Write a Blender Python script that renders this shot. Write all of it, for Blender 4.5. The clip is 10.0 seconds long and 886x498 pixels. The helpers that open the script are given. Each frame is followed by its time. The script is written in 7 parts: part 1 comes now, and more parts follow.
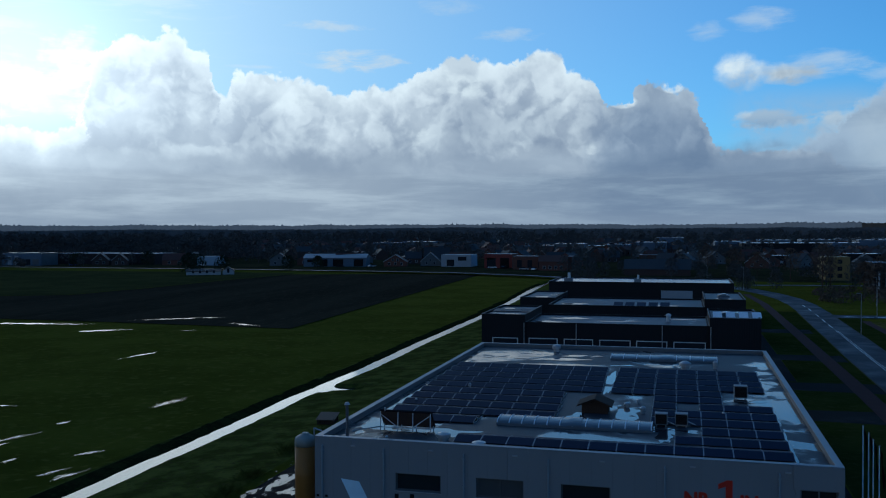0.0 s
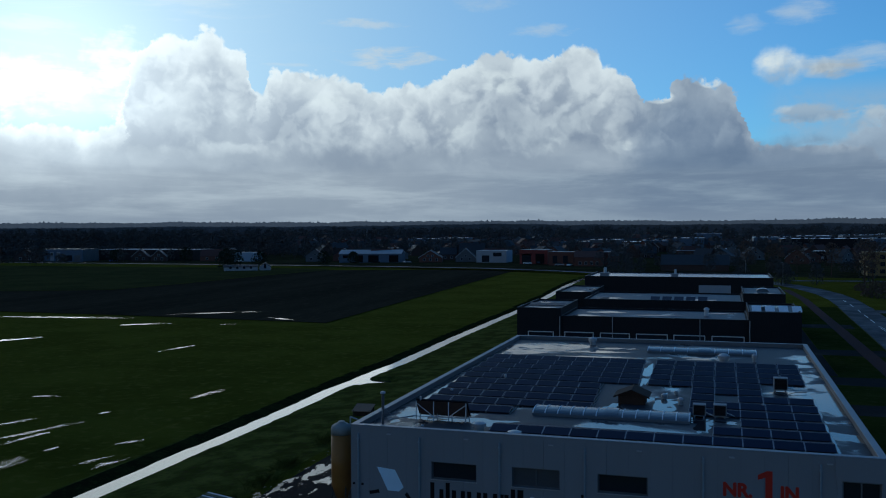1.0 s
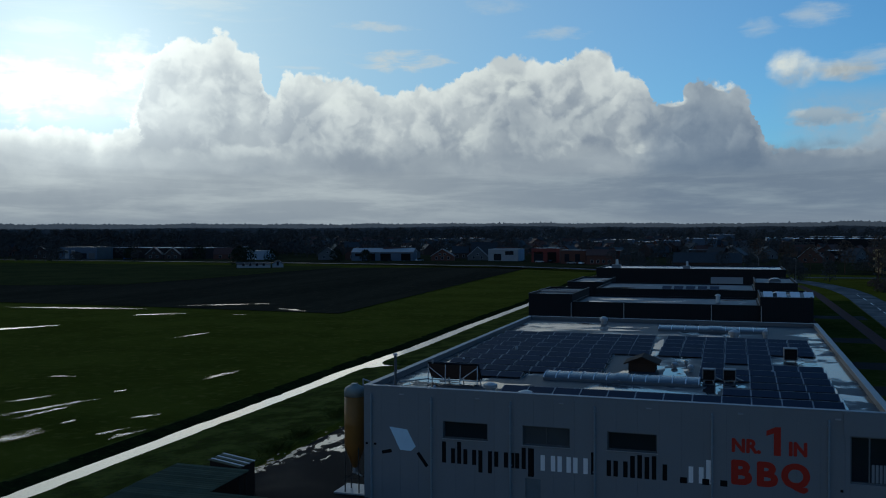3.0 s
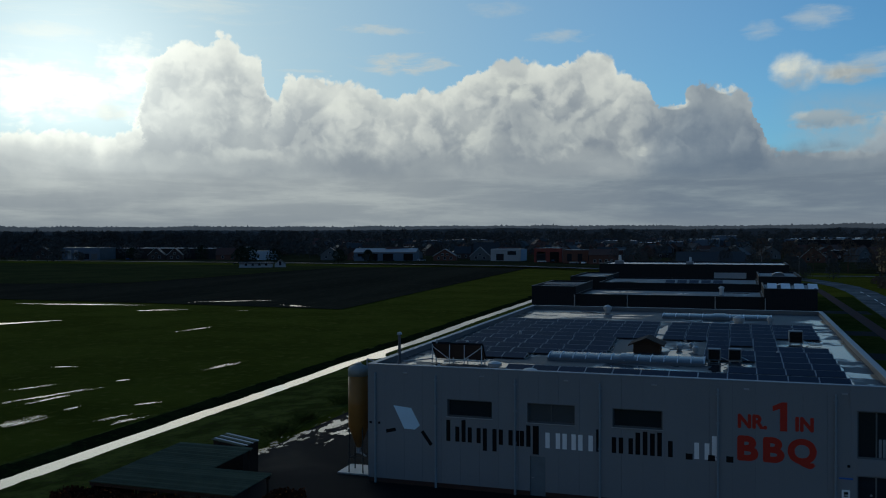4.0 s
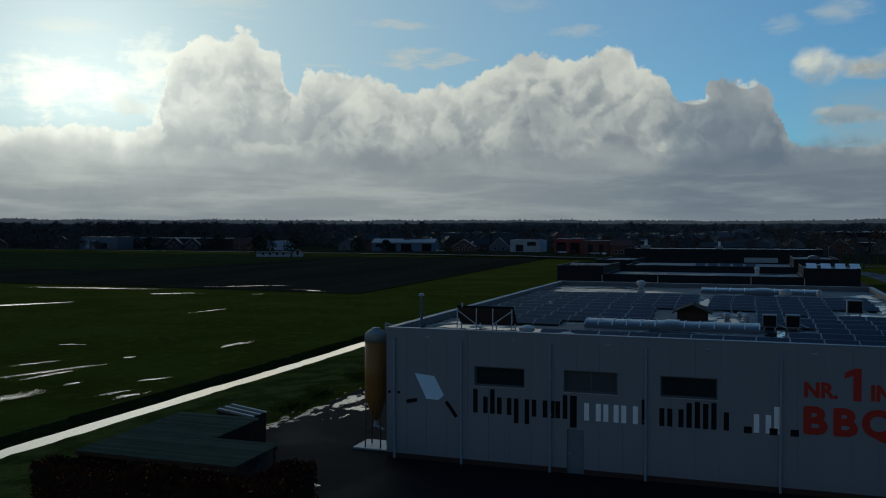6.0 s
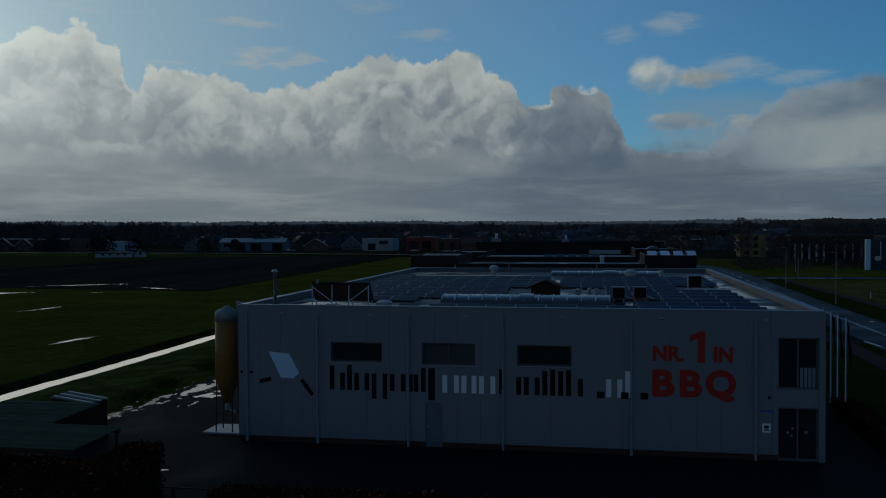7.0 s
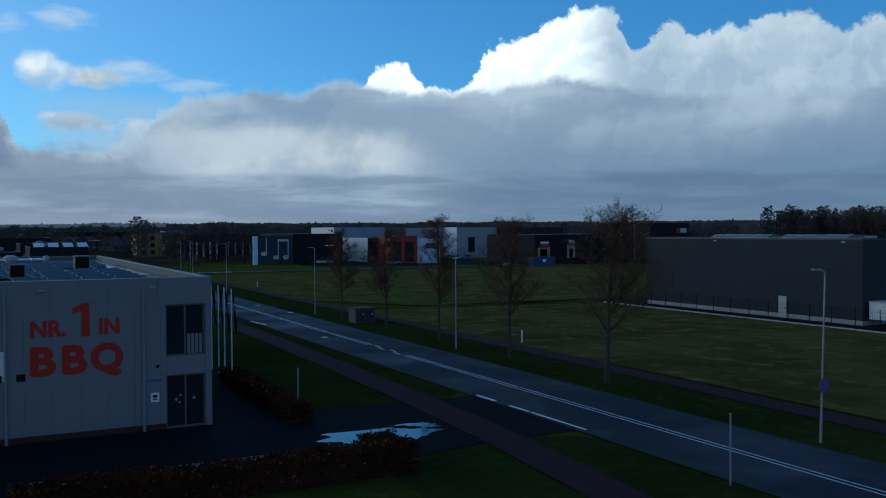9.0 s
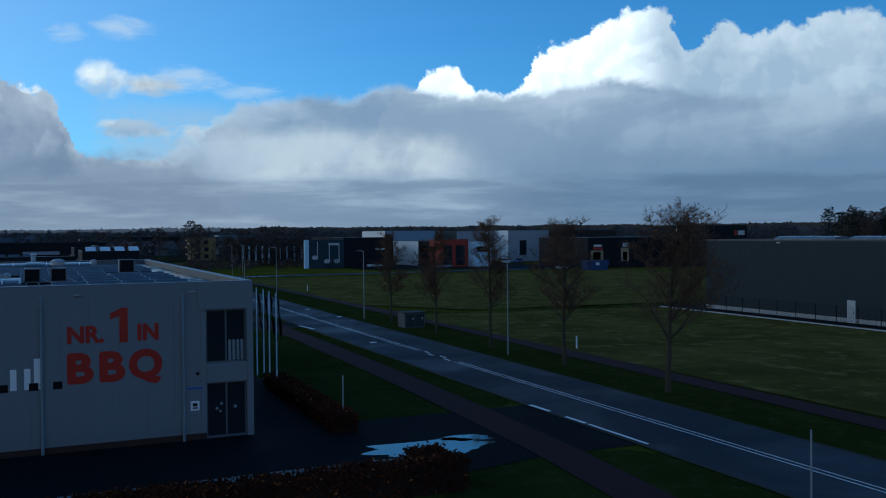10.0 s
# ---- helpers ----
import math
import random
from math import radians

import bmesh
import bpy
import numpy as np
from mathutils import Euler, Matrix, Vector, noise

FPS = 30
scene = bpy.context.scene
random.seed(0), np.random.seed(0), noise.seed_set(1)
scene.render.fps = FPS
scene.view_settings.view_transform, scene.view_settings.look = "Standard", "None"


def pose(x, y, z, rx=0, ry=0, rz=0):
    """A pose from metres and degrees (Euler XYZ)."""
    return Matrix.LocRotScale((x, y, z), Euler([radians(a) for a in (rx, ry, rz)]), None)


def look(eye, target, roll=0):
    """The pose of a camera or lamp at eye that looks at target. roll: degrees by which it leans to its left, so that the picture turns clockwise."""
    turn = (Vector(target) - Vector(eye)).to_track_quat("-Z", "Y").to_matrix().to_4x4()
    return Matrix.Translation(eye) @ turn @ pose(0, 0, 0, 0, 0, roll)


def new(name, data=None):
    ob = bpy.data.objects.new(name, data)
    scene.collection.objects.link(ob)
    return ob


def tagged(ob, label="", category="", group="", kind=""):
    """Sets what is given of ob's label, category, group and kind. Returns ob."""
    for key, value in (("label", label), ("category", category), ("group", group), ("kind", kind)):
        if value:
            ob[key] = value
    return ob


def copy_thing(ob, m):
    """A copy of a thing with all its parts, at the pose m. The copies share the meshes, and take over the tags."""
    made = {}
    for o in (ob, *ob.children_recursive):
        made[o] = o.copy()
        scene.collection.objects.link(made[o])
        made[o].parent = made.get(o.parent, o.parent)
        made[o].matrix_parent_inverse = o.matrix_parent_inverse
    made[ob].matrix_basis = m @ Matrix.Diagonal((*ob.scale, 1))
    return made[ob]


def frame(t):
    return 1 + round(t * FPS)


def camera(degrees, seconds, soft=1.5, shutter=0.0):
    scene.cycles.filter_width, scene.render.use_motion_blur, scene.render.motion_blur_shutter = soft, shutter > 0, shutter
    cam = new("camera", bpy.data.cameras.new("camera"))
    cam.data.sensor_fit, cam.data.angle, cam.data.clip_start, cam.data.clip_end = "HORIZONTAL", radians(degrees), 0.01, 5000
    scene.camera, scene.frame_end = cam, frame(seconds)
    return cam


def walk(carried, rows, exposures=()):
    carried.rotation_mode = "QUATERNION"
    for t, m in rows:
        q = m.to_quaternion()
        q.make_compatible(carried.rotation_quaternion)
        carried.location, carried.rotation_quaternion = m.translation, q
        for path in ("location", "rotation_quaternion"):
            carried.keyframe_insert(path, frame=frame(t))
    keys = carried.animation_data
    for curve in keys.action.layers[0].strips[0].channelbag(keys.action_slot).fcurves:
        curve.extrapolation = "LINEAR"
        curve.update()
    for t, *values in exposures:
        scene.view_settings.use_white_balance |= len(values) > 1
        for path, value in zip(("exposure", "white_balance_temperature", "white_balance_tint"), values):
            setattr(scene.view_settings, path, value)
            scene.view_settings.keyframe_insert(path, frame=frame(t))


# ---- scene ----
cam = camera(52.6, 10.0, soft=1.1)
PATH = [
    (0, (20.699, -48.075, 18.9), (20.179, -46.144, 18.858), -0.2),
    (0.5, (20.629, -48.044, 18.516), (20.061, -46.127, 18.468), -0.3),
    (1, (20.66, -48.042, 18.454), (20.065, -46.133, 18.405), -0.3),
    (1.5, (20.626, -48.099, 18.209), (20.015, -46.195, 18.161), -0.3),
    (2, (20.686, -48.274, 17.652), (20.071, -46.372, 17.605), -0.3),
    (2.5, (20.88, -48.777, 16.933), (20.262, -46.876, 16.887), -0.2),
    (4, (20.715, -48.675, 14.681), (20.09, -46.776, 14.645), -0.2),
    (4.5, (20.226, -47.641, 14.138), (19.596, -45.743, 14.1), -0.1),
    (5, (19.677, -46.186, 13.442), (19.043, -44.29, 13.404), -0.2),
    (5.5, (19.04, -44.769, 12.797), (18.404, -42.873, 12.76), -0.2),
    (5.7, (18.88, -44.424, 12.663), (18.239, -42.529, 12.62), -0.1),
    (6.8, (18.257, -43.423, 10.989), (17.531, -41.559, 10.946), -0.1),
    (6.9, (18.235, -43.38, 10.898), (17.735, -41.444, 10.855), -0.2),
    (7, (18.242, -43.354, 10.805), (17.898, -41.384, 10.761), -0.2),
    (7.1, (18.289, -43.321, 10.682), (18.267, -41.321, 10.635), -0.2),
    (7.2, (18.355, -43.285, 10.555), (18.494, -41.29, 10.509), -0.3),
    (7.3, (18.444, -43.237, 10.423), (18.824, -41.274, 10.378), -0.3),
    (7.4, (18.522, -43.211, 10.283), (19.201, -41.331, 10.235), -0.3),
    (7.5, (18.568, -43.21, 10.176), (19.389, -41.386, 10.129), -0.3),
    (7.6, (18.565, -43.223, 10.054), (19.567, -41.492, 10.004), -0.3),
    (7.8, (18.535, -43.278, 9.776), (19.518, -41.537, 9.729), -0.3),
    (8, (18.514, -43.312, 9.498), (19.429, -41.534, 9.453), -0.3),
    (8.5, (18.576, -43.175, 9.16), (19.49, -41.396, 9.112), -0.3),
    (9, (18.954, -42.353, 9.067), (19.868, -40.574, 9.027), -0.3),
    (9.5, (19.513, -41.28, 9.079), (20.428, -39.502, 9.045), -0.4),
    (10, (19.95, -40.404, 8.953), (20.761, -38.576, 8.922), -0.5),
]
walk(cam, [(t, look(eye, target, roll)) for t, eye, target, roll in PATH], [(0.0, -0.14, 5500, -1), (0.5, -0.22, 5600, -1), (2.5, -0.32, 6000, -1), (4.5, -0.46, 6700, -2), (5.5, -0.52, 6800, -3), (6.8, -0.9, 6400, -3), (7.1, -1.15, 6200, -2), (7.5, -0.75, 5900, -1), (7.8, -0.45, 5750, -1), (8.5, 0.02, 5900, -1), (10.0, 0.05, 5650, -1)])

# ---- world, sun ----
SUN_AZ, SUN_EL = -41.0, 10.0


class Ex:
    """A value in a node tree, with arithmetic."""
    tree = None

    def __init__(self, sock):
        self.sock = sock

    @staticmethod
    def op(kind, *args, clamp=False):
        n = Ex.tree.nodes.new("ShaderNodeMath")
        n.operation, n.use_clamp = kind, clamp
        for i, a in enumerate(args):
            if isinstance(a, Ex):
                Ex.tree.links.new(a.sock, n.inputs[i])
            else:
                n.inputs[i].default_value = a
        return Ex(n.outputs[0])

    def __add__(self, o): return Ex.op("ADD", self, o)
    def __radd__(self, o): return Ex.op("ADD", o, self)
    def __sub__(self, o): return Ex.op("SUBTRACT", self, o)
    def __rsub__(self, o): return Ex.op("SUBTRACT", o, self)
    def __mul__(self, o): return Ex.op("MULTIPLY", self, o)
    def __rmul__(self, o): return Ex.op("MULTIPLY", o, self)
    def __truediv__(self, o): return Ex.op("DIVIDE", self, o)


def smooth(v, a, b, lo=0.0, hi=1.0):
    n = Ex.tree.nodes.new("ShaderNodeMapRange")
    n.interpolation_type = "SMOOTHSTEP"
    Ex.tree.links.new(v.sock, n.inputs["Value"])
    for k, x in zip(("From Min", "From Max", "To Min", "To Max"), (a, b, lo, hi)):
        n.inputs[k].default_value = x
    return Ex(n.outputs[0])


def gauss(v2, width):
    return Ex.op("EXPONENT", v2 * (-1.0 / (width * width)))


def fbm(vec, scale, detail=6, rough=0.55, dist=0.0):
    n = Ex.tree.nodes.new("ShaderNodeTexNoise")
    Ex.tree.links.new(vec, n.inputs["Vector"])
    n.inputs["Scale"].default_value, n.inputs["Detail"].default_value = scale, detail
    n.inputs["Roughness"].default_value, n.inputs["Distortion"].default_value = rough, dist
    return Ex(n.outputs["Fac"])


def combine(x, y, z):
    n = Ex.tree.nodes.new("ShaderNodeCombineXYZ")
    for i, a in enumerate((x, y, z)):
        if isinstance(a, Ex):
            Ex.tree.links.new(a.sock, n.inputs[i])
        else:
            n.inputs[i].default_value = a
    return n.outputs[0]


def mixc(f, a, b):
    n = Ex.tree.nodes.new("ShaderNodeMix")
    n.data_type = "RGBA"
    for s, v in ((n.inputs[0], f), (n.inputs[6], a), (n.inputs[7], b)):
        if isinstance(v, Ex):
            Ex.tree.links.new(v.sock, s)
        elif isinstance(v, (int, float)):
            s.default_value = v
        elif isinstance(v, tuple):
            s.default_value = (*v, 1)
        else:
            Ex.tree.links.new(v, s)
    return n.outputs[2]


def build_world():
    w = bpy.data.worlds.new("sky")
    scene.world = w
    w.use_nodes = True
    t = w.node_tree
    Ex.tree = t
    t.nodes.clear()
    out, bg = t.nodes.new("ShaderNodeOutputWorld"), t.nodes.new("ShaderNodeBackground")
    t.links.new(bg.outputs[0], out.inputs[0])
    sky = t.nodes.new("ShaderNodeTexSky")
    sky.sky_type, sky.sun_disc = "NISHITA", False
    sky.sun_elevation, sky.sun_rotation = radians(SUN_EL + 14), radians(SUN_AZ)
    sky.air_density, sky.dust_density, sky.ozone_density = 1.0, 0.4, 3.0
    co = t.nodes.new("ShaderNodeTexCoord").outputs["Generated"]
    sep = t.nodes.new("ShaderNodeSeparateXYZ")
    t.links.new(co, sep.inputs[0])
    x, y, z = (Ex(s) for s in sep.outputs)
    el = Ex.op("ARCSINE", z) * 57.2958
    az = Ex.op("ARCTAN2", x, y) * 57.2958
    # angle to the sun
    a, e = radians(SUN_AZ), radians(SUN_EL - 2)
    cs = x * (math.sin(a) * math.cos(e)) + y * (math.cos(a) * math.cos(e)) + z * math.sin(e)
    ang = Ex.op("ARCCOSINE", Ex.op("MINIMUM", cs, 0.99999)) * 57.2958
    ang2 = ang * ang
    def profile(points, span=20.0):
        """A height in degrees by azimuth, from -60 to 60."""
        fc = t.nodes.new("ShaderNodeFloatCurve")
        t.links.new((turn / 120.0 + 0.5).sock, fc.inputs["Value"])
        cu = fc.mapping.curves[0]
        pts = [((p + 60) / 120, q / span) for p, q in points]
        cu.points[0].location, cu.points[1].location = pts[0], pts[-1]
        for p in pts[1:-1]:
            cu.points.new(*p)
        for p in cu.points:
            p.handle_type = "AUTO_CLAMPED"
        fc.mapping.update()
        return Ex(fc.outputs[0]) * span

    def moved(off):
        n = t.nodes.new("ShaderNodeVectorMath")
        n.operation = "ADD"
        t.links.new(co, n.inputs[0])
        n.inputs[1].default_value = off
        return n.outputs[0]

    def puffs(vec, scale):
        return Ex.op("ABSOLUTE", fbm(vec, scale, 0.0, 0.5) - 0.5) * 2.0

    def heap(vec):
        return puffs(vec, 20) * 1.5 + puffs(vec, 44) * 1.0 + puffs(vec, 95) * 0.55 + puffs(vec, 190) * 0.28

    to_sun = Vector((math.sin(a) * math.cos(e), math.cos(a) * math.cos(e), math.sin(e)))
    lean = Vector(((to_sun.x, to_sun.y, 0.0))).normalized() * 0.8 + Vector((0, 0, 1.0))
    h0 = heap(moved((0.0, 0.0, 0.0)))

    def round_heap(vec):
        return puffs(vec, 13) * 1.7 + puffs(vec, 29) * 1.0 + puffs(vec, 66) * 0.42 + puffs(vec, 140) * 0.14

    warp = t.nodes.new("ShaderNodeVectorMath")
    warp.operation = "MULTIPLY_ADD"
    wn = t.nodes.new("ShaderNodeTexNoise")
    t.links.new(co, wn.inputs["Vector"])
    wn.inputs["Scale"].default_value, wn.inputs["Detail"].default_value = 30, 5
    t.links.new(wn.outputs["Color"], warp.inputs[0])
    warp.inputs[1].default_value = (0.03, 0.03, 0.03)
    t.links.new(co, warp.inputs[2])

    def shifted(off):
        n = t.nodes.new("ShaderNodeVectorMath")
        n.operation = "ADD"
        t.links.new(warp.outputs[0], n.inputs[0])
        n.inputs[1].default_value = off
        return n.outputs[0]
    face = smooth(round_heap(shifted((0, 0, 0))) - round_heap(shifted(lean.normalized() * 0.014)), -0.36, 0.42)
    drift = fbm(combine(az * 0.075, el * 0.26, 1.7), 1.0, 6, 0.5, 0.5)
    fine = fbm(moved((0.3, 0.7, 0.1)), 75, 7, 0.62) - 0.5
    soft = fbm(moved((0.9, 0.2, 0.4)), 17, 5, 0.52)
    broad = fbm(moved((0.1, 0.5, 0.8)), 8.5, 4, 0.5)
    edge = (h0 - 0.72) * 0.62 + fine * 0.9
    # cloud outlines, bent a little sideways by the turbulence
    turn = az + fine * 1.3 + (soft - 0.5) * 1.6
    tops_a = [(-60, 8), (-44.4, 5.9), (-40.9, 6.2), (-39.3, 6.2), (-37.6, 6.2), (-37.1, 6.6), (-36.8, 9.6), (-35.6, 11.2), (-34.1, 11.9), (-33.0, 11.7), (-31.7, 12.0), (-30.7, 11.1), (-29.5, 10.4), (-28.9, 8.4), (-28.1, 9.4),
              (-26.2, 9.8), (-23.4, 9.6), (-22.4, 8.7), (-21.6, 8.5), (-19.8, 9.2), (-18.3, 9.3), (-15.8, 10.5), (-14.0, 11.0), (-12.6, 11.1), (-11.2, 10.6), (-9.9, 11.1), (-8.0, 11.0), (-7.0, 10.2), (-5.9, 9.9), (-5.0, 8.4),
              (-4.4, 7.7), (-3.5, 7.9), (-2.2, 8.8), (-0.2, 8.8), (0.8, 8.0), (1.3, 6.6), (2.0, 5.0), (4.0, 4.9), (7.0, 4.6), (9.5, 3.6), (13, 1.0), (60, 0.0)]
    tops_d = [(-60, 0.0), (0.0, 1.0), (5.0, 4.4), (8.0, 5.9), (9.7, 7.5), (11.7, 8.5), (15.4, 9.0), (17.9, 9.0), (20.7, 9.85), (22.1, 9.65), (25.0, 9.3), (27.9, 9.2), (31.5, 9.45), (35.0, 9.9), (38.5, 9.2), (43.6, 8.6), (60, 8.4)]
    tops_t = [(-60, 0.0), (17.0, 5.0), (20.7, 8.6), (22.1, 9.5), (24.1, 10.8), (25.4, 10.1), (27.2, 9.0), (28.4, 9.1), (29.7, 10.5), (30.4, 11.6), (31.5, 12.1), (33.2, 12.6), (34.3, 13.4), (35.7, 13.7), (37.1, 13.9), (38.0, 13.5), (38.6, 12.0),
              (39.4, 11.2), (40.6, 12.2), (41.6, 12.6), (42.9, 12.0), (44.9, 12.4), (45.7, 11.9), (47.0, 12.6), (49.0, 12.7), (50.6, 11.7), (53.5, 12.1), (60, 12)]
    # blue sky, wisps and small clouds
    blue = t.nodes.new("ShaderNodeVectorMath")
    blue.operation = "MULTIPLY"
    t.links.new(sky.outputs[0], blue.inputs[0])
    blue.inputs[1].default_value = (0.038, 0.084, 0.122)
    c = mixc(gauss(ang2, 36.0) * 0.85, blue.outputs[0], (0.46, 0.57, 0.66))
    tatter = fbm(combine(az * 0.42, el * 1.5, 3.0), 1.0, 8, 0.62, 0.4) - 0.5
    veil = smooth(fbm(combine(az * 0.10, el * 0.62, 5.0), 1.0, 8, 0.66, 0.5), 0.50, 0.74) * smooth(el, 9.0, 12.0) * smooth(az, -22.0, -34.0) * smooth(el, 30.0, 15.0)
    c = mixc(veil * 0.6, c, (0.70, 0.75, 0.79))

    def puff(a0, e0, wa, we, rag):
        u, v = (az - a0) / wa, (el - e0) / we
        return 1.0 - u * u - v * v + tatter * rag
    for a0, e0, wa, we, rag, amount in ((-22.3, 12.7, 3.2, 0.36, 4.6, 0.6), (-10.9, 12.2, 2.6, 0.42, 4.2, 0.45), (-14.8, 13.9, 2.0, 0.6, 4.0, 0.3), (-20.6, 10.6, 3.4, 0.8, 4.6, 0.8), (-27.0, 10.1, 1.8, 0.18, 3.0, 0.6),
                                        (-42.0, 11.7, 3.6, 0.6, 4.5, 0.5), (4.5, 12.4, 2.1, 0.75, 2.8, 0.55), (1.3, 11.9, 1.3, 0.7, 2.8, 0.45), (7.6, 9.5, 3.4, 1.0, 2.4, 0.62), (11.5, 8.9, 2.4, 0.7, 3.0, 0.4)):
        c = mixc(smooth(puff(a0, e0, wa, we, rag), 0.0, 1.5) * amount, c, (0.68, 0.70, 0.73))
    b1 = puff(3.3, 9.35, 1.75, 1.3, 0.9) + edge * 0.75
    b1 = Ex.op("MAXIMUM", b1, puff(6.0, 9.2, 2.8, 0.75, 1.6) + edge * 0.5)
    c = mixc(smooth(b1, 0.0, 1.4), c, mixc(Ex.op("ADD", face * 0.35, smooth(el + (4.0 - az) * 0.25, 8.7, 10.0) * 0.7, clamp=True), (0.47, 0.50, 0.55), (0.92, 0.90, 0.86)))
    for a0, e0, wa, we, amount in ((4.8, 6.5, 2.3, 0.75, 0.85), (8.3, 6.6, 1.2, 0.6, 0.85), (9.6, 6.0, 3.4, 1.5, 0.55)):
        pb = puff(a0, e0, wa, we, 1.8) + edge * 0.9
        c = mixc(smooth(pb, 0.0, 1.0) * amount, c, mixc(Ex.op("ADD", face * 0.5, smooth(el - e0, -0.4, 0.5) * 0.5, clamp=True), (0.30, 0.36, 0.46), (0.70, 0.71, 0.72)))
    thin = smooth(az, 1.5, 5.0) * smooth(az, 13.0, 9.0) * smooth(el, 3.0, 4.5) * smooth(el, 8.8, 6.8)
    c = mixc(thin * smooth(drift + fine * 0.25, 0.36, 0.60) * 0.6, c, (0.42, 0.495, 0.60))
    # bright towers far behind, lit from the sun's side
    dt = profile(tops_t) + edge * 0.85 - el
    side = Ex.op("MAXIMUM", smooth(az, 35.0, 38.6), smooth(el, 12.2, 9.6) * smooth(az, 37.0, 40.0))
    white = mixc(face * 0.4 + smooth(dt, 2.6, 0.4) * 0.35 + 0.25, (0.80, 0.84, 0.90), (1.25, 1.25, 1.24))
    dim = mixc(Ex.op("ADD", face * 0.35 + smooth(soft, 0.4, 0.65) * 0.35, smooth(dt, 2.2, 0.2) * 0.45 - 0.1, clamp=True), (0.38, 0.46, 0.57), (0.63, 0.68, 0.74))
    c = mixc(smooth(dt, 0.0, 0.4), c, mixc(side, white, dim))
    # the grey deck before them
    dd = profile(tops_d) + edge * 0.5 + (soft - 0.5) * 0.7 - el
    lilac = mixc(smooth(drift + (face - 0.5) * 0.03, 0.36, 0.62), (0.245, 0.312, 0.425), (0.43, 0.49, 0.585))
    lilac = mixc(smooth(dd, 0.9, 0.0) * smooth(az, 27.0, 18.0) * (face * 0.6 + 0.2), lilac, (0.66, 0.69, 0.73))
    warm = smooth(az, 8.0, 12.5) * smooth(az, 27.5 , 23.0) * smooth(el + (drift - 0.5) * 2.0, 3.0, 4.4) * smooth(el + (broad - 0.5) * 3.0 + fine * 0.6 + (az - 15.0) * 0.08, 7.6, 6.0)
    lilac = mixc(warm * (face * 0.15 + smooth(soft, 0.3, 0.62) * 0.55 + 0.2), lilac, (0.57, 0.60, 0.635))
    rain = smooth(az + (broad - 0.5) * 9.0, 23.0, 34.0) * smooth(el + (broad - 0.5) * 2.5, 7.2, 3.4)
    lilac = mixc(rain * 0.92, lilac, (0.15, 0.225, 0.34))
    c = mixc(smooth(dd, 0.0, 0.8) * 0.96, c, lilac)
    # sunlit haze and torn cloud round the hidden sun
    torn = Ex.op("MAXIMUM", puff(-42.0, 8.3, 5.2, 2.2, 2.6), puff(-37.2, 9.2, 2.4, 2.8, 2.2)) + edge * 0.8
    c = mixc(smooth(torn, 0.0, 1.3) * 0.85, c, (0.98, 0.97, 0.94))
    scud = puff(-38.6, 7.3, 1.3, 0.9, 2.2) + edge * 0.8
    # bank of cumulus towards the sun
    da = profile(tops_a) + edge - el
    cool = smooth(turn, -6.6, -4.2)
    grain = Ex.op("ADD", face * 0.62 + smooth(soft, 0.38, 0.62) * 0.5 + smooth(broad, 0.38, 0.6) * 0.3 + fine * 0.3, -0.30, clamp=True)
    rim = smooth(da + (face - 0.5) * 0.9, 1.9, 0.05) * (face * 0.55 + 0.45) * (1.0 - cool * 0.72 * smooth(puff(-3.7, 7.9, 1.0, 0.5, 0.6), 0.6, 0.1) * smooth(puff(-0.7, 8.7, 0.8, 0.45, 0.6), 0.6, 0.1))
    depth = smooth(da, 0.3, 5.5)
    shade = mixc(depth, (0.45, 0.48, 0.55), (0.315, 0.35, 0.43))
    shade = mixc(cool, shade, (0.225, 0.275, 0.375))
    lump = mixc(depth, (0.90, 0.89, 0.89), (0.60, 0.62, 0.66))
    lump = mixc(cool, lump, (0.38, 0.425, 0.51))
    body = mixc(grain, shade, lump)
    for a0, e0, wa, we in ((-16.9, 6.3, 1.7, 1.0), (-9.4, 4.9, 2.4, 0.7), (-5.7, 5.1, 0.45, 0.6), (-24.5, 8.3, 2.6, 1.0), (-14.0, 9.4, 3.4, 1.2)):
        body = mixc(smooth(puff(a0, e0, wa, we, 2.0) + edge * 0.8, 0.0, 1.4) * (face * 0.7 + 0.15), body, (0.86, 0.86, 0.85))
    c = mixc(smooth(da, 0.0, 0.34), c, mixc(rim, body, (0.98, 0.97, 0.95)))
    c = mixc(smooth(scud, 0.1, 1.2) * 0.55, c, (0.46, 0.47, 0.50))
    # dark flat bases, then streaky sheets down to the horizon
    flat = combine(az * 0.13, el, 0.0)
    stripe = fbm(flat, 0.75, 7, 0.60, 0.2)
    right = smooth(az, 6.0, 22.0)
    under = smooth(el + (soft - 0.5) * 2.6 + fine * 0.8, 5.4, 4.2) * smooth(az, 13.0, 6.0)
    window = smooth(puff(5.8, 4.5, 2.2, 0.55, 1.8), 0.2, 1.0)
    base = mixc(cool, mixc(smooth(drift, 0.35, 0.65), (0.32, 0.355, 0.43), (0.50, 0.53, 0.59)), mixc(smooth(drift, 0.35, 0.65), (0.16, 0.21, 0.31), (0.25, 0.30, 0.395)))
    c = mixc(under * 0.75 * (1.0 - window * 0.75), c, base)
    low = smooth(el + (stripe - 0.5) * 1.6, 3.9, 3.1)
    streak = mixc(smooth(stripe, 0.42, 0.68), (0.37, 0.40, 0.465), (0.55, 0.575, 0.62))
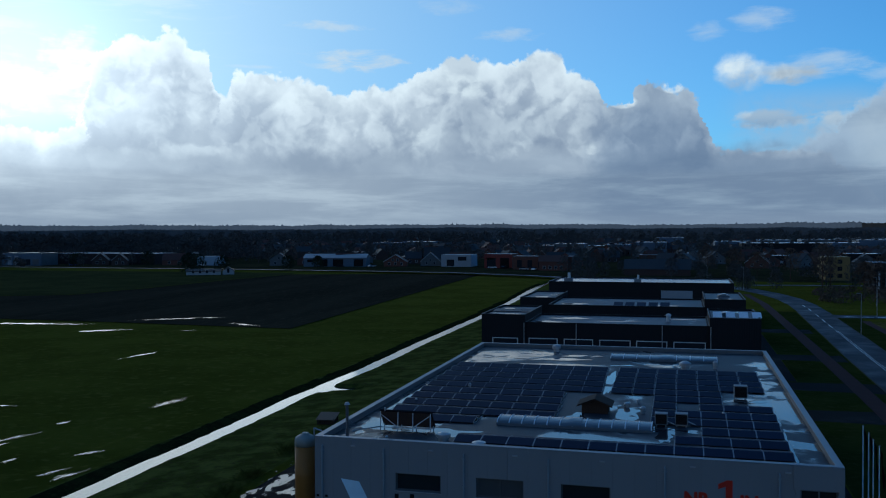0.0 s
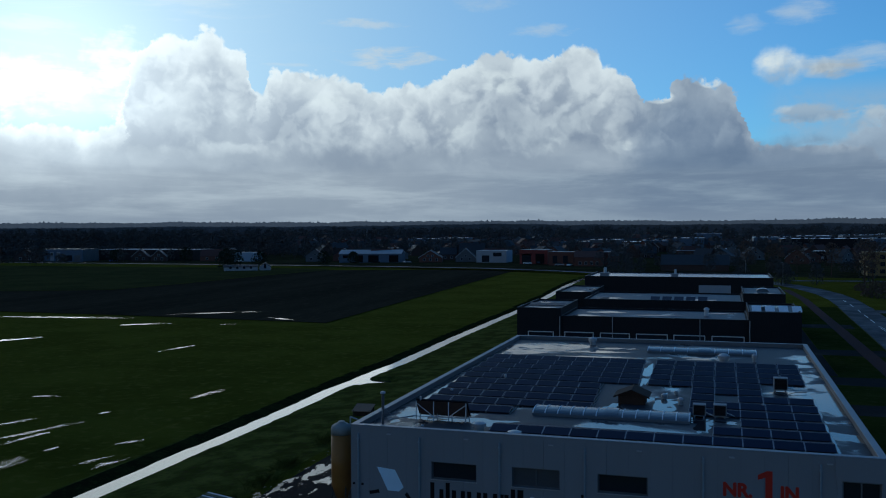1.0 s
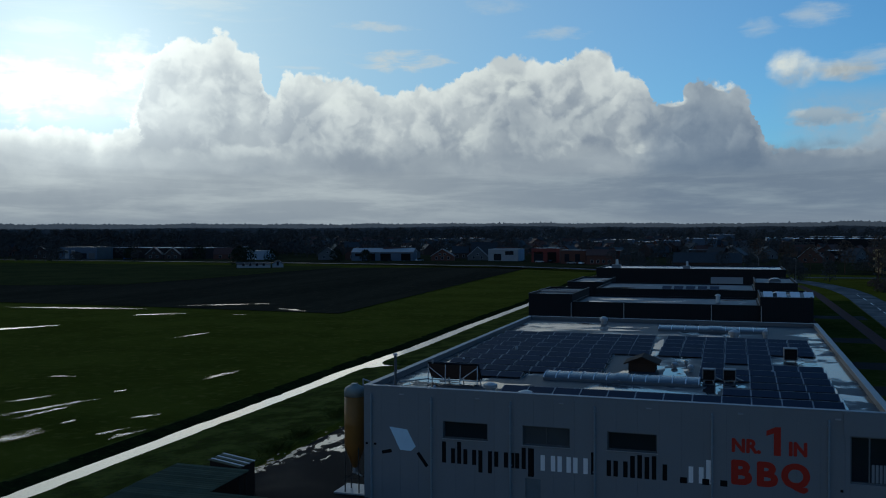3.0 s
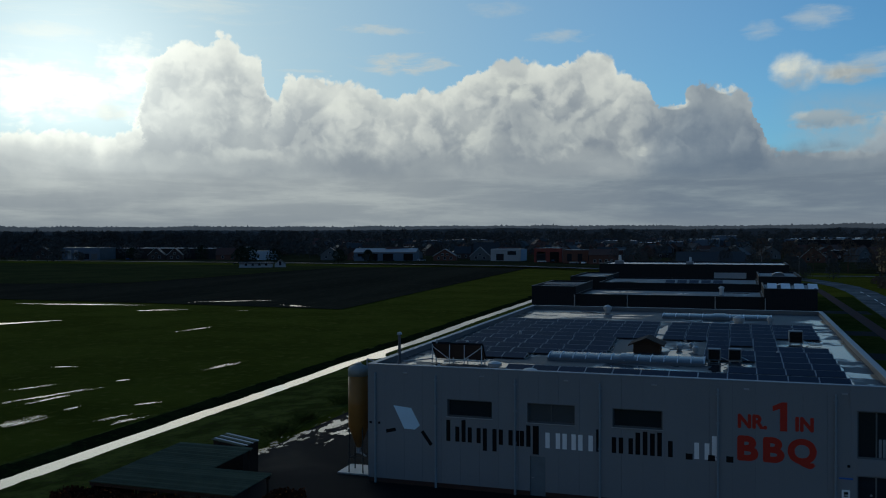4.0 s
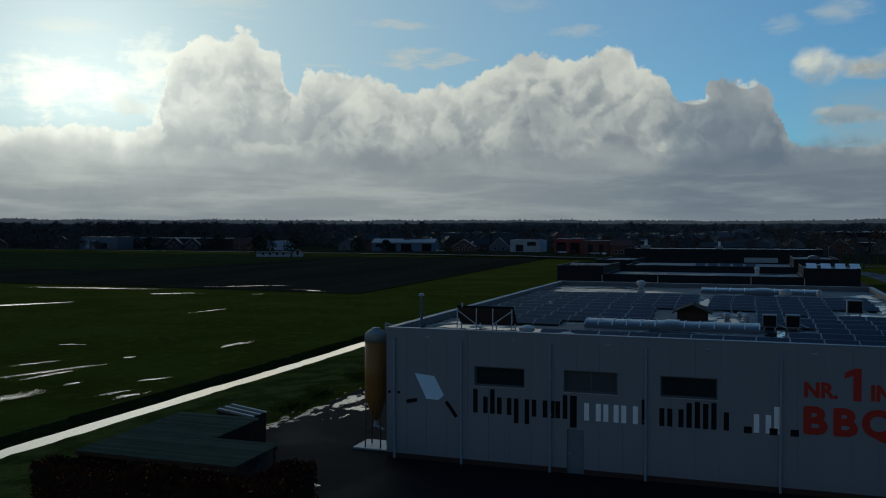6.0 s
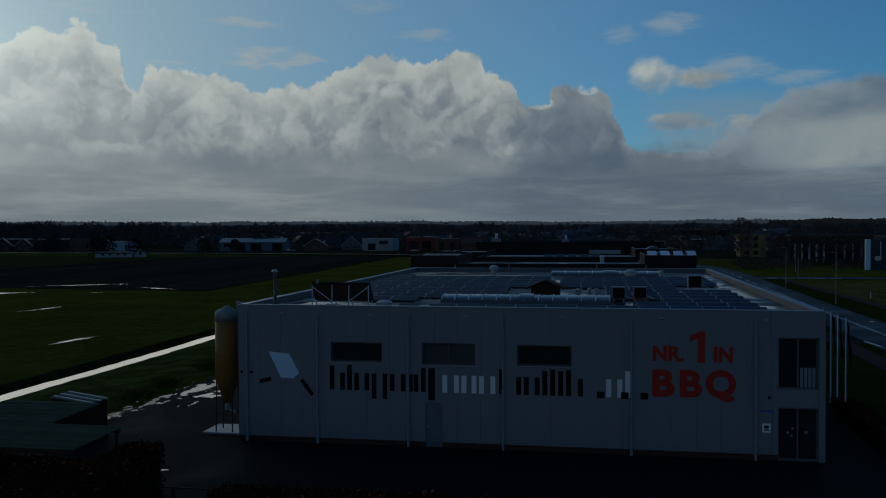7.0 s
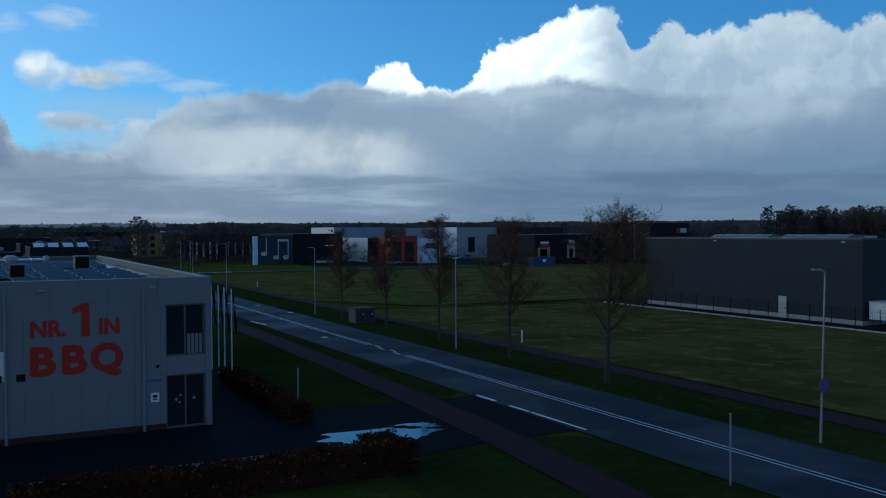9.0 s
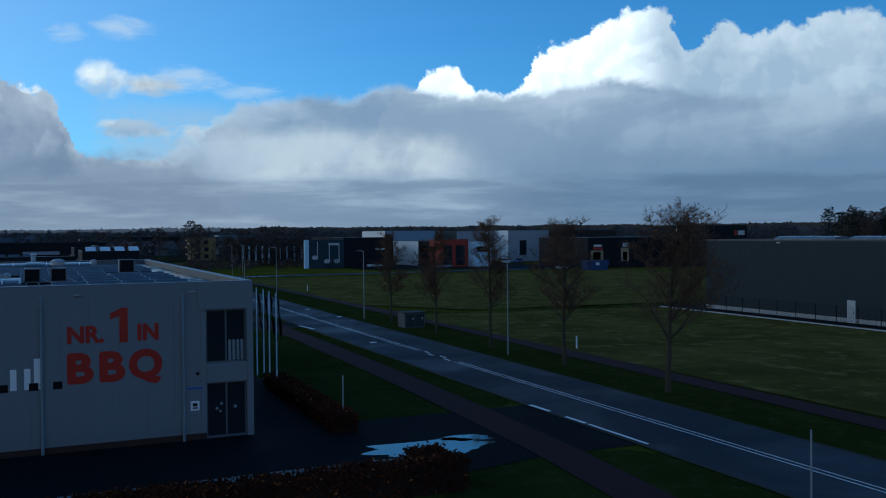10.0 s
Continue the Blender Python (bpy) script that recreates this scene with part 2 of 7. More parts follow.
    streak = mixc(smooth(az, -24.0, -2.0), streak, mixc(smooth(stripe, 0.42, 0.70), (0.22, 0.265, 0.355), (0.37, 0.42, 0.495)))
    streak = mixc(right, streak, mixc(smooth(stripe, 0.42, 0.70), (0.20, 0.255, 0.355), (0.36, 0.42, 0.51)))
    streak = mixc(smooth(az, 24.0, 34.0), streak, mixc(smooth(stripe, 0.40, 0.70), (0.125, 0.185, 0.285), (0.18, 0.245, 0.35)))
    c = mixc(low * 0.85, c, streak)
    c = mixc(smooth(el, 1.6, 0.2) * 0.5, c, mixc(right, (0.30, 0.335, 0.41), (0.18, 0.225, 0.305)))
    # glare of the hidden sun
    glow = (gauss(ang2, 6.5) * 0.42 + gauss(ang2, 15.0) * 0.34) * smooth(el + (soft - 0.5) * 3.0, 0.5, 8.0)
    add = t.nodes.new("ShaderNodeVectorMath")
    add.operation = "ADD"
    t.links.new(c, add.inputs[0])
    t.links.new(mixc(Ex.op("MINIMUM", glow, 1.0), (0.0, 0.0, 0.0), (1.0, 0.975, 0.925)), add.inputs[1])
    c = add.outputs[0]
    c = mixc(smooth(el, 0.0, -1.0), c, (0.05, 0.055, 0.05))
    t.links.new(c, bg.inputs[0])
    bg.inputs[1].default_value = 1.0


build_world()
sun = new("sun", bpy.data.lights.new("sun", "SUN"))
sun.data.energy, sun.data.angle, sun.data.color = 0.45, radians(40), (1.0, 0.88, 0.74)
sa, se = radians(SUN_AZ), radians(SUN_EL)
sun.matrix_world = look((0, 0, 0), (-math.sin(sa) * math.cos(se), -math.cos(sa) * math.cos(se), -math.sin(se)))

# ---- materials ----


def mat(name, color, rough=0.7, metal=0.0, var=0.2, scale=2.0, fine=0.1, fscale=40.0, bump=0.0, bscale=25.0, each=0.0, spec=0.25, rvar=0.0, space="Object"):
    m = bpy.data.materials.new(name)
    m.use_nodes = True
    t = m.node_tree
    Ex.tree = t
    p = t.nodes["Principled BSDF"]
    co = t.nodes.new("ShaderNodeTexCoord").outputs[space]
    v = (fbm(co, scale, 5, 0.6) - 0.5) * (2 * var) + (fbm(co, fscale, 3, 0.6) - 0.5) * (2 * fine) + 1.0
    if each:
        v = v + (Ex(t.nodes.new("ShaderNodeObjectInfo").outputs["Random"]) - 0.5) * (2 * each)
    mul = t.nodes.new("ShaderNodeVectorMath")
    mul.operation = "SCALE"
    mul.inputs[0].default_value = color
    t.links.new(v.sock, mul.inputs["Scale"])
    t.links.new(mul.outputs[0], p.inputs["Base Color"])
    p.inputs["Metallic"].default_value = metal
    p.inputs["Specular IOR Level"].default_value = spec
    if rvar:
        r = Ex.op("ADD", (fbm(co, scale * 1.7, 4, 0.6) - 0.5) * (2 * rvar), rough, clamp=True)
        t.links.new(r.sock, p.inputs["Roughness"])
    else:
        p.inputs["Roughness"].default_value = rough
    if bump:
        b = t.nodes.new("ShaderNodeBump")
        b.inputs["Strength"].default_value, b.inputs["Distance"].default_value = min(1.0, bump), 0.03 * max(1.0, bump)
        t.links.new(fbm(co, bscale, 4, 0.65).sock, b.inputs["Height"])
        t.links.new(b.outputs[0], p.inputs["Normal"])
    return m


def mat_ground(name, c1, c2, c3, s1, s2, bump=1.0, bscale=6.0, rough=0.9, stretch=(1, 1, 1), blades=0.0):
    """Grass and soil: three tones mixed at two scales."""
    m = bpy.data.materials.new(name)
    m.use_nodes = True
    t = m.node_tree
    Ex.tree = t
    p = t.nodes["Principled BSDF"]
    mp = t.nodes.new("ShaderNodeMapping")
    mp.inputs["Scale"].default_value = stretch
    t.links.new(t.nodes.new("ShaderNodeTexCoord").outputs["Object"], mp.inputs[0])
    co = mp.outputs[0]
    c = mixc(smooth(fbm(co, s1, 6, 0.6), 0.38, 0.64), c1, c2)
    c = mixc(smooth(fbm(co, s2, 5, 0.65), 0.5, 0.72), c, c3)
    t.links.new(c, p.inputs["Base Color"])
    p.inputs["Roughness"].default_value = rough
    p.inputs["Specular IOR Level"].default_value = 0.0
    if blades:
        p.inputs["Sheen Weight"].default_value, p.inputs["Sheen Roughness"].default_value = blades, 0.5
        p.inputs["Sheen Tint"].default_value = (*(min(1.0, v * 9) for v in c3), 1)
    b = t.nodes.new("ShaderNodeBump")
    b.inputs["Strength"].default_value, b.inputs["Distance"].default_value = 1.0, 0.05 * bump
    t.links.new(fbm(co, bscale, 5, 0.7).sock, b.inputs["Height"])
    t.links.new(b.outputs[0], p.inputs["Normal"])
    return m


def mat_wet(name, dry, wet, s, lo, hi, rdry=0.6, rwet=0.06, bump=0.15, dry_spec=0.12, sheen=0.03):
    """A hard surface with standing water in its hollows."""
    m = bpy.data.materials.new(name)
    m.use_nodes = True
    t = m.node_tree
    Ex.tree = t
    p = t.nodes["Principled BSDF"]
    co = t.nodes.new("ShaderNodeTexCoord").outputs["Object"]
    w = smooth(fbm(co, s, 6, 0.55, 0.4), lo, hi)
    grain = fbm(co, 14.0, 5, 0.7)
    c = mixc(w, mixc(grain, tuple(v * 0.75 for v in dry), tuple(v * 1.25 for v in dry)), wet)
    t.links.new(c, p.inputs["Base Color"])
    t.links.new((w * (rwet - rdry) + rdry).sock, p.inputs["Roughness"])
    b = t.nodes.new("ShaderNodeBump")
    t.links.new((w * (0.42 - dry_spec) + dry_spec).sock if rwet < 0.3 else (w * sheen + sheen).sock, p.inputs["Specular IOR Level"])
    b.inputs["Strength"].default_value, b.inputs["Distance"].default_value = bump, 0.02
    t.links.new((grain * (1.0 - w)).sock, b.inputs["Height"])
    t.links.new(b.outputs[0], p.inputs["Normal"])
    return m


def mat_ribbed(name, color, pitch, axis="X", rough=0.5, metal=0.0, depth=0.02, var=0.1):
    """Corrugated or cassette cladding: ribs as relief."""
    m = mat(name, color, max(rough, 0.7), metal, var, 0.6, 0.05, 8.0, spec=0.07)
    t = m.node_tree
    Ex.tree = t
    p = t.nodes["Principled BSDF"]
    sep = t.nodes.new("ShaderNodeSeparateXYZ")
    t.links.new(t.nodes.new("ShaderNodeTexCoord").outputs["Object"], sep.inputs[0])
    wv = Ex.op("SINE", Ex(sep.outputs["XYZ".index(axis)]) * (2 * math.pi / pitch))
    b = t.nodes.new("ShaderNodeBump")
    b.inputs["Strength"].default_value, b.inputs["Distance"].default_value = 0.8, depth
    t.links.new(smooth(wv, -0.4, 0.4).sock, b.inputs["Height"])
    t.links.new(b.outputs[0], p.inputs["Normal"])
    return m


def mat_leaves(name, dark, mid, bright):
    """Leaves that differ one by one, a few of them bright."""
    m = bpy.data.materials.new(name)
    m.use_nodes = True
    t = m.node_tree
    Ex.tree = t
    p = t.nodes["Principled BSDF"]
    r = Ex(t.nodes.new("ShaderNodeNewGeometry").outputs["Random Per Island"])
    patch = fbm(t.nodes.new("ShaderNodeTexCoord").outputs["Object"], 0.8, 3, 0.6)
    c = mixc(Ex.op("MULTIPLY", r, smooth(patch, 0.35, 0.65), clamp=True), dark, mid)
    c = mixc(smooth(r, 0.968, 0.985), c, bright)
    t.links.new(c, p.inputs["Base Color"])
    p.inputs["Roughness"].default_value, p.inputs["Specular IOR Level"].default_value = 0.8, 0.05
    return m


def mat_glass(name, color=(0.015, 0.02, 0.025), rough=0.05):
    m = mat(name, color, rough, 0, 0.1, 1.0, 0.02, 10)
    m.node_tree.nodes["Principled BSDF"].inputs["Specular IOR Level"].default_value = 0.6
    return m


GRASS = mat_ground("grass", (0.024, 0.032, 0.004), (0.044, 0.051, 0.007), (0.070, 0.067, 0.014), 0.07, 0.8, 1.2, 5.0, blades=0.06)
MUDGRASS = mat_ground("muddy_grass", (0.034, 0.036, 0.014), (0.050, 0.048, 0.018), (0.060, 0.062, 0.019), 0.05, 0.6, 1.5, 4.0)
TOWNSOIL = mat_ground("garden_soil", (0.022, 0.021, 0.012), (0.038, 0.034, 0.018), (0.045, 0.050, 0.014), 0.05, 0.4, 1.0, 3.0)
MEADOW = mat_ground("rough_meadow", (0.038, 0.036, 0.009), (0.078, 0.066, 0.017), (0.150, 0.115, 0.040), 0.16, 0.55, 0.8, 4.0, stretch=(1.0, 0.8, 1), blades=0.03)
VERGE = mat_ground("verge_grass", (0.024, 0.031, 0.007), (0.035, 0.041, 0.010), (0.048, 0.046, 0.016), 0.15, 1.1, 1.2, 5.0)
SOIL = mat_ground("ploughed_soil", (0.026, 0.022, 0.015), (0.038, 0.032, 0.021), (0.058, 0.048, 0.030), 0.06, 1.5, 2.5, 3.0, stretch=(1.0, 0.1, 1))
BANK = mat_ground("ditch_bank_grass", (0.030, 0.038, 0.007), (0.078, 0.086, 0.018), (0.040, 0.034, 0.014), 0.4, 2.0, 2.0, 4.0, blades=0.06)
# dark bank mud, with the shade of the bank face put into its colour
SHADEDMUD = mat_ground("shaded_mud_bank", (0.012, 0.014, 0.006), (0.020, 0.023, 0.008), (0.030, 0.036, 0.010), 0.5, 2.2, 2.0, 4.0)
WATER = mat("water", (0.012, 0.016, 0.016), 0.10, 0, 0.1, 0.2, 0.02, 3, bump=0.12, bscale=2.5, spec=0.32)
WETFILM = mat("wet_film", (0.016, 0.017, 0.018), 0.22, 0, 0.2, 0.8, 0.1, 8, spec=0.25, rvar=0.15)
PUDDLE = mat("puddle_water", (0.02, 0.022, 0.02), 0.05, 0, 0.1, 0.2, 0.02, 3, spec=0.9)
# bluish base colours hold the blue sky reflected by the wet road
ASPHALT = mat_wet("wet_asphalt", (0.021, 0.027, 0.037), (0.017, 0.023, 0.032), 0.16, 0.35, 0.75, 0.75, 0.5, 0.3, sheen=0.06)
YARD = mat_wet("wet_yard_paving", (0.011, 0.012, 0.013), (0.008, 0.009, 0.010), 0.12, 0.5, 0.75, 0.85, 0.7, 0.3, sheen=0.02)
BIKE = mat("red_asphalt", (0.042, 0.020, 0.020), 0.9, 0, 0.2, 0.7, 0.15, 30, spec=0.05)
KERB = mat("kerb_concrete", (0.16, 0.155, 0.145), 0.85, 0, 0.2, 3, 0.1, 30, each=0.1)
PAINT = mat("road_paint", (0.82, 0.82, 0.80), 0.6, 0, 0.2, 4, 0.2, 30)
CLAD = mat("pale_grey_cladding", (0.172, 0.183, 0.193), 0.5, 0.0, 0.06, 0.35, 0.03, 6, each=0.02)
CLAD_IN = mat("cladding_joint", (0.10, 0.115, 0.13), 0.7)
BRICK = mat("brick_plinth", (0.050, 0.026, 0.019), 0.85, 0, 0.25, 3, 0.2, 20)
ROOF = mat_wet("wet_bitumen_roof", (0.036, 0.041, 0.050), (0.024, 0.028, 0.034), 0.13, 0.48, 0.60, 0.55, 0.07, 0.3)
TRIM = mat("aluminium_trim", (0.34, 0.35, 0.36), 0.4, 0.5, 0.1, 1, 0.05, 20)
STEEL = mat("galvanised_steel", (0.30, 0.31, 0.32), 0.5, 0.5, 0.2, 2, 0.1, 15)
WHITE = mat("white_paint", (0.72, 0.72, 0.71), 0.5, 0, 0.08, 0.8, 0.05, 10)
OFFWHITE = mat("weathered_white", (0.50, 0.50, 0.49), 0.6, 0, 0.15, 0.6, 0.1, 8)
BLACKCLAD = mat_ribbed("black_cladding", (0.016, 0.017, 0.019), 0.3, "X", 0.5, 0.0, 0.015)
DARKCLAD = mat_ribbed("anthracite_cladding", (0.032, 0.042, 0.046), 1.0, "Z", 0.45, 0.0, 0.006)
GREYCLAD = mat_ribbed("grey_cladding", (0.28, 0.30, 0.32), 0.5, "X", 0.45, 0.0, 0.01)
BLUECLAD = mat_ribbed("blue_grey_cladding", (0.22, 0.29, 0.36), 0.5, "X", 0.45, 0.0, 0.01)
BROWNCLAD = mat_ribbed("dark_brown_cladding", (0.035, 0.028, 0.026), 0.4, "X", 0.6, 0.0, 0.01)
DARKROOF = mat_wet("dark_flat_roof", (0.050, 0.060, 0.078), (0.03, 0.036, 0.045), 0.16, 0.58, 0.70, 0.5, 0.12, 0.3)
BLACK = mat("black_paint", (0.008, 0.008, 0.009), 0.6, spec=0.06)
RED = mat("red_paint", (0.36, 0.022, 0.012), 0.5, 0, 0.06, 1, 0.04, 20)
REDWALL = mat("red_render", (0.30, 0.035, 0.022), 0.6, 0, 0.15, 0.6, 0.08, 8)
YELLOW = mat("yellow_render", (0.20, 0.135, 0.05), 0.7, 0, 0.15, 0.6, 0.08, 8)
LOGO = mat("pale_blue_print", (0.50, 0.66, 0.76), 0.45, 0, 0.12, 1.2, 0.04, 20)
GLASS = mat_glass("dark_glass")
# lighter copy of the glass, a grey reflection put into its colour
GLASS2 = mat_glass("grey_reflection_glass", (0.06, 0.065, 0.07), 0.12)
CELL = mat("solar_glass", (0.006, 0.012, 0.034), 0.30, 0.0, 0.15, 2, 0.05, 30, each=0.12, spec=0.010)
PANELBACK = mat("panel_back", (0.02, 0.02, 0.022), 0.6)
ALU = mat("panel_frame", (0.20, 0.21, 0.23), 0.5, 0.2, 0.1, 3, 0.05, 30)
ACRYL = mat("milky_acrylic", (0.10, 0.12, 0.14), 0.25, 0, 0.15, 1.0, 0.05, 8, spec=0.3)
WOOD = mat("brown_wood", (0.040, 0.021, 0.013), 0.75, 0, 0.25, 3, 0.2, 25, each=0.12)
PALEWOOD = mat("pallet_wood", (0.34, 0.24, 0.14), 0.8, 0, 0.25, 3, 0.2, 25, each=0.15)
SHINGLE = mat("dark_shingle", (0.014, 0.013, 0.013), 0.95, 0, 0.25, 2, 0.2, 15)
AMBER = mat("amber_fibreglass", (0.23, 0.105, 0.024), 0.5, 0, 0.2, 1.2, 0.08, 12)
CORR = mat("old_green_sheet", (0.105, 0.110, 0.072), 0.8, 0.0, 0.3, 0.8, 0.15, 10, each=0.2, spec=0.03)
BARK = mat("bark", (0.058, 0.048, 0.030), 0.9, 0, 0.25, 3, 0.2, 20)
TWIG = mat("twigs", (0.080, 0.048, 0.030), 0.9, 0, 0.2, 0.6, 0.1, 6)
LEAF = mat("withered_leaves", (0.16, 0.060, 0.020), 0.8, 0, 0.4, 0.8, 0.2, 6)
HEDGE = mat_leaves("beech_hedge_leaves", (0.034, 0.010, 0.005), (0.115, 0.030, 0.010), (0.32, 0.10, 0.025))
HEDGE_IN = mat("hedge_twigs", (0.022, 0.012, 0.008), 0.95)
EVERGREEN = mat("evergreen", (0.012, 0.020, 0.009), 0.9, 0, 0.3, 0.5, 0.2, 5)
WOODS = mat("winter_woods", (0.055, 0.048, 0.043), 0.95, 0, 0.35, 0.02, 0.25, 0.5)
DULLWHITE = mat("dull_white_wall", (0.26, 0.275, 0.29), 0.7, 0, 0.2, 0.4, 0.1, 5)
# distance haze put into the colour and a faint bluish glow
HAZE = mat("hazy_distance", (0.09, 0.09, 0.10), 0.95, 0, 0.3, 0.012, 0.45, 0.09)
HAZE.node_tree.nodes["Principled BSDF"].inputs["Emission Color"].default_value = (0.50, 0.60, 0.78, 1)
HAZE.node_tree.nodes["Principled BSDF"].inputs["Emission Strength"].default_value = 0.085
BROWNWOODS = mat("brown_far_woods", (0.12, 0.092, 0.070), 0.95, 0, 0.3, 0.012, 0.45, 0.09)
# paler and greyer than the nearer woods: distance haze put into the colour
RIDGE = mat("hazy_far_woods", (0.10, 0.10, 0.105), 0.95, 0, 0.3, 0.012, 0.45, 0.09)
TILE_R = mat("red_roof_tiles", (0.075, 0.034, 0.026), 0.8, 0, 0.2, 0.6, 0.15, 4)
TILE_D = mat("dark_roof_tiles", (0.030, 0.031, 0.035), 0.7, 0, 0.2, 0.6, 0.15, 4)
BRICK_W = mat("red_brick", (0.10, 0.045, 0.033), 0.85, 0, 0.2, 0.6, 0.15, 4)
BRICK_D = mat("brown_brick", (0.055, 0.036, 0.030), 0.85, 0, 0.2, 0.6, 0.15, 4)
BLUEP = mat("blue_plastic", (0.03, 0.10, 0.33), 0.5)
RUBBER = mat("rubber", (0.015, 0.015, 0.015), 0.8)

# ---- mesh helpers ----


def box(bm, x0, x1, y0, y1, z0, z1, bevel=0.0, mi=0):
    m = Matrix.LocRotScale(((x0 + x1) / 2, (y0 + y1) / 2, (z0 + z1) / 2), None, (abs(x1 - x0), abs(y1 - y0), abs(z1 - z0)))
    r = bmesh.ops.create_cube(bm, size=1.0, matrix=m)
    if bevel:
        edges = list({e for v in r["verts"] for e in v.link_edges})
        bmesh.ops.bevel(bm, geom=edges, offset=bevel, segments=1, affect="EDGES")
    elif mi:
        for f in {f for v in r["verts"] for f in v.link_faces}:
            f.material_index = mi
    return r["verts"]


def boxm(bm, m, sx, sy, sz):
    return bmesh.ops.create_cube(bm, size=1.0, matrix=m @ Matrix.Diagonal((sx, sy, sz, 1)))["verts"]


def tube(bm, a, b, r0, r1=None, seg=8, caps=True):
    a, b = Vector(a), Vector(b)
    d = b - a
    m = Matrix.Translation((a + b) / 2) @ d.to_track_quat("Z", "Y").to_matrix().to_4x4()
    return bmesh.ops.create_cone(bm, cap_ends=caps, segments=seg, radius1=r0, radius2=r0 if r1 is None else r1, depth=d.length, matrix=m)["verts"]


def poly(bm, pts, z=0.0):
    return bm.faces.new([bm.verts.new((p[0], p[1], p[2] if len(p) > 2 else z)) for p in pts])


def prism(bm, pts, lo, hi, axis="y"):
    """An outline in the plane across an axis, drawn out from lo to hi."""
    def at(p, v):
        return {"y": (p[0], v, p[1]), "x": (v, p[0], p[1]), "z": (p[0], p[1], v)}[axis]
    a = [bm.verts.new(at(p, lo)) for p in pts]
    b = [bm.verts.new(at(p, hi)) for p in pts]
    n = len(pts)
    fs = [bm.faces.new(a), bm.faces.new(b[::-1])]
    fs += [bm.faces.new((a[i], b[i], b[(i + 1) % n], a[(i + 1) % n])) for i in range(n)]
    bmesh.ops.recalc_face_normals(bm, faces=fs)
    return fs


def mesh_of(name, bm, *mats):
    me = bpy.data.meshes.new(name)
    bm.to_mesh(me)
    bm.free()
    for m in mats:
        me.materials.append(m)
    return me


def part(name, bm, material, parent, label=""):
    mats = material if isinstance(material, (list, tuple)) else [material]
    ob = new(name, mesh_of(name, bm, *mats))
    ob.parent = parent
    return tagged(ob, label)


def piece(name, me, parent, m):
    ob = new(name, me)
    ob.parent = parent
    ob.matrix_local = m
    return ob


def thing(name, label, category, at=(0, 0, 0), rz=0.0, group="", kind=""):
    ob = new(name)
    ob.empty_display_size = 0.5
    ob.matrix_world = pose(*at, 0, 0, rz)
    return tagged(ob, label, category, group, kind)


def solid(name, bm, material, label, category, at=(0, 0, 0), rz=0.0, group="", kind=""):
    mats = material if isinstance(material, (list, tuple)) else [material]
    ob = new(name, mesh_of(name, bm, *mats))
    ob.matrix_world = pose(*at, 0, 0, rz)
    return tagged(ob, label, category, group, kind)


def BM():
    return bmesh.new()


def raw(name, verts, faces, *mats):
    me = bpy.data.meshes.new(name)
    me.from_pydata(verts, [], faces)
    for m in mats:
        me.materials.append(m)
    me.update()
    return me

# ---- ground and water ----


LOW = -0.8                                       # the meadow lies lower than the yard


def ditch_mid(y):
    return float(np.interp(y, (-60, 0, 14, 33, 50, 60, 75, 107, 155, 195, 270), (-23.0, -23.05, -23.2, -23.2, -23.65, -23.5, -23.2, -23.9, -24.0, -25.2, -28.8)))


def ditch(x, y):
    """Height of the ground in the long ditch and its side arm."""
    u = x - ditch_mid(y) + 0.22 * noise.noise((0.0, y * 0.13, 1.0)) + 0.16 * noise.noise((0.0, y * 0.6, 4.0)) + 0.12 * noise.noise((0.0, y * 1.3, 8.0))
    if u < -1.4:
        return LOW - 0.36 * max(0.0, min(1.0, (u + 3.1) / 1.7))
    if u < -0.9:
        return LOW - 0.36 - 0.6 * (u + 1.4) / 0.5
    arm = 1.0 - abs(y - 57.0) / 2.5
    edge = max(0.15, 0.15 + 5.6 * arm)
    if u < edge:
        return LOW - 0.95
    if u < edge + 0.75:
        return LOW - 0.95 + 0.85 * (u - edge) / 0.75
    return (LOW - 0.10) * max(0.0, min(1.0, (-11.0 - x) / (-11.0 - edge - 0.75 - ditch_mid(y))))


def field_ditch(x, y):
    if not 57.0 < x < 91.0:
        return 0.0
    c = 51.0 + 1.2 * noise.noise((x * 0.12, 0, 7.0)) + 9.0 * max(0.0, (68.0 - x) / 11.0) ** 2
    d = abs(y - c)
    return -1.4 * max(0.0, 1.0 - d / 2.4)


def height(x, y):
    z = 0.0
    if -31.0 < x < -10.9:
        z = ditch(x, y)
    elif x <= -31.0:
        z = LOW * max(0.0, min(1.0, (352.0 - y) / 14.0))
    elif 55.0 < x < 92.0:
        z = field_ditch(x, y)
    if x > 57 or x < -31:
        z += 0.10 * noise.noise((x * 0.15, y * 0.15, 2.0)) - 0.05
    return z


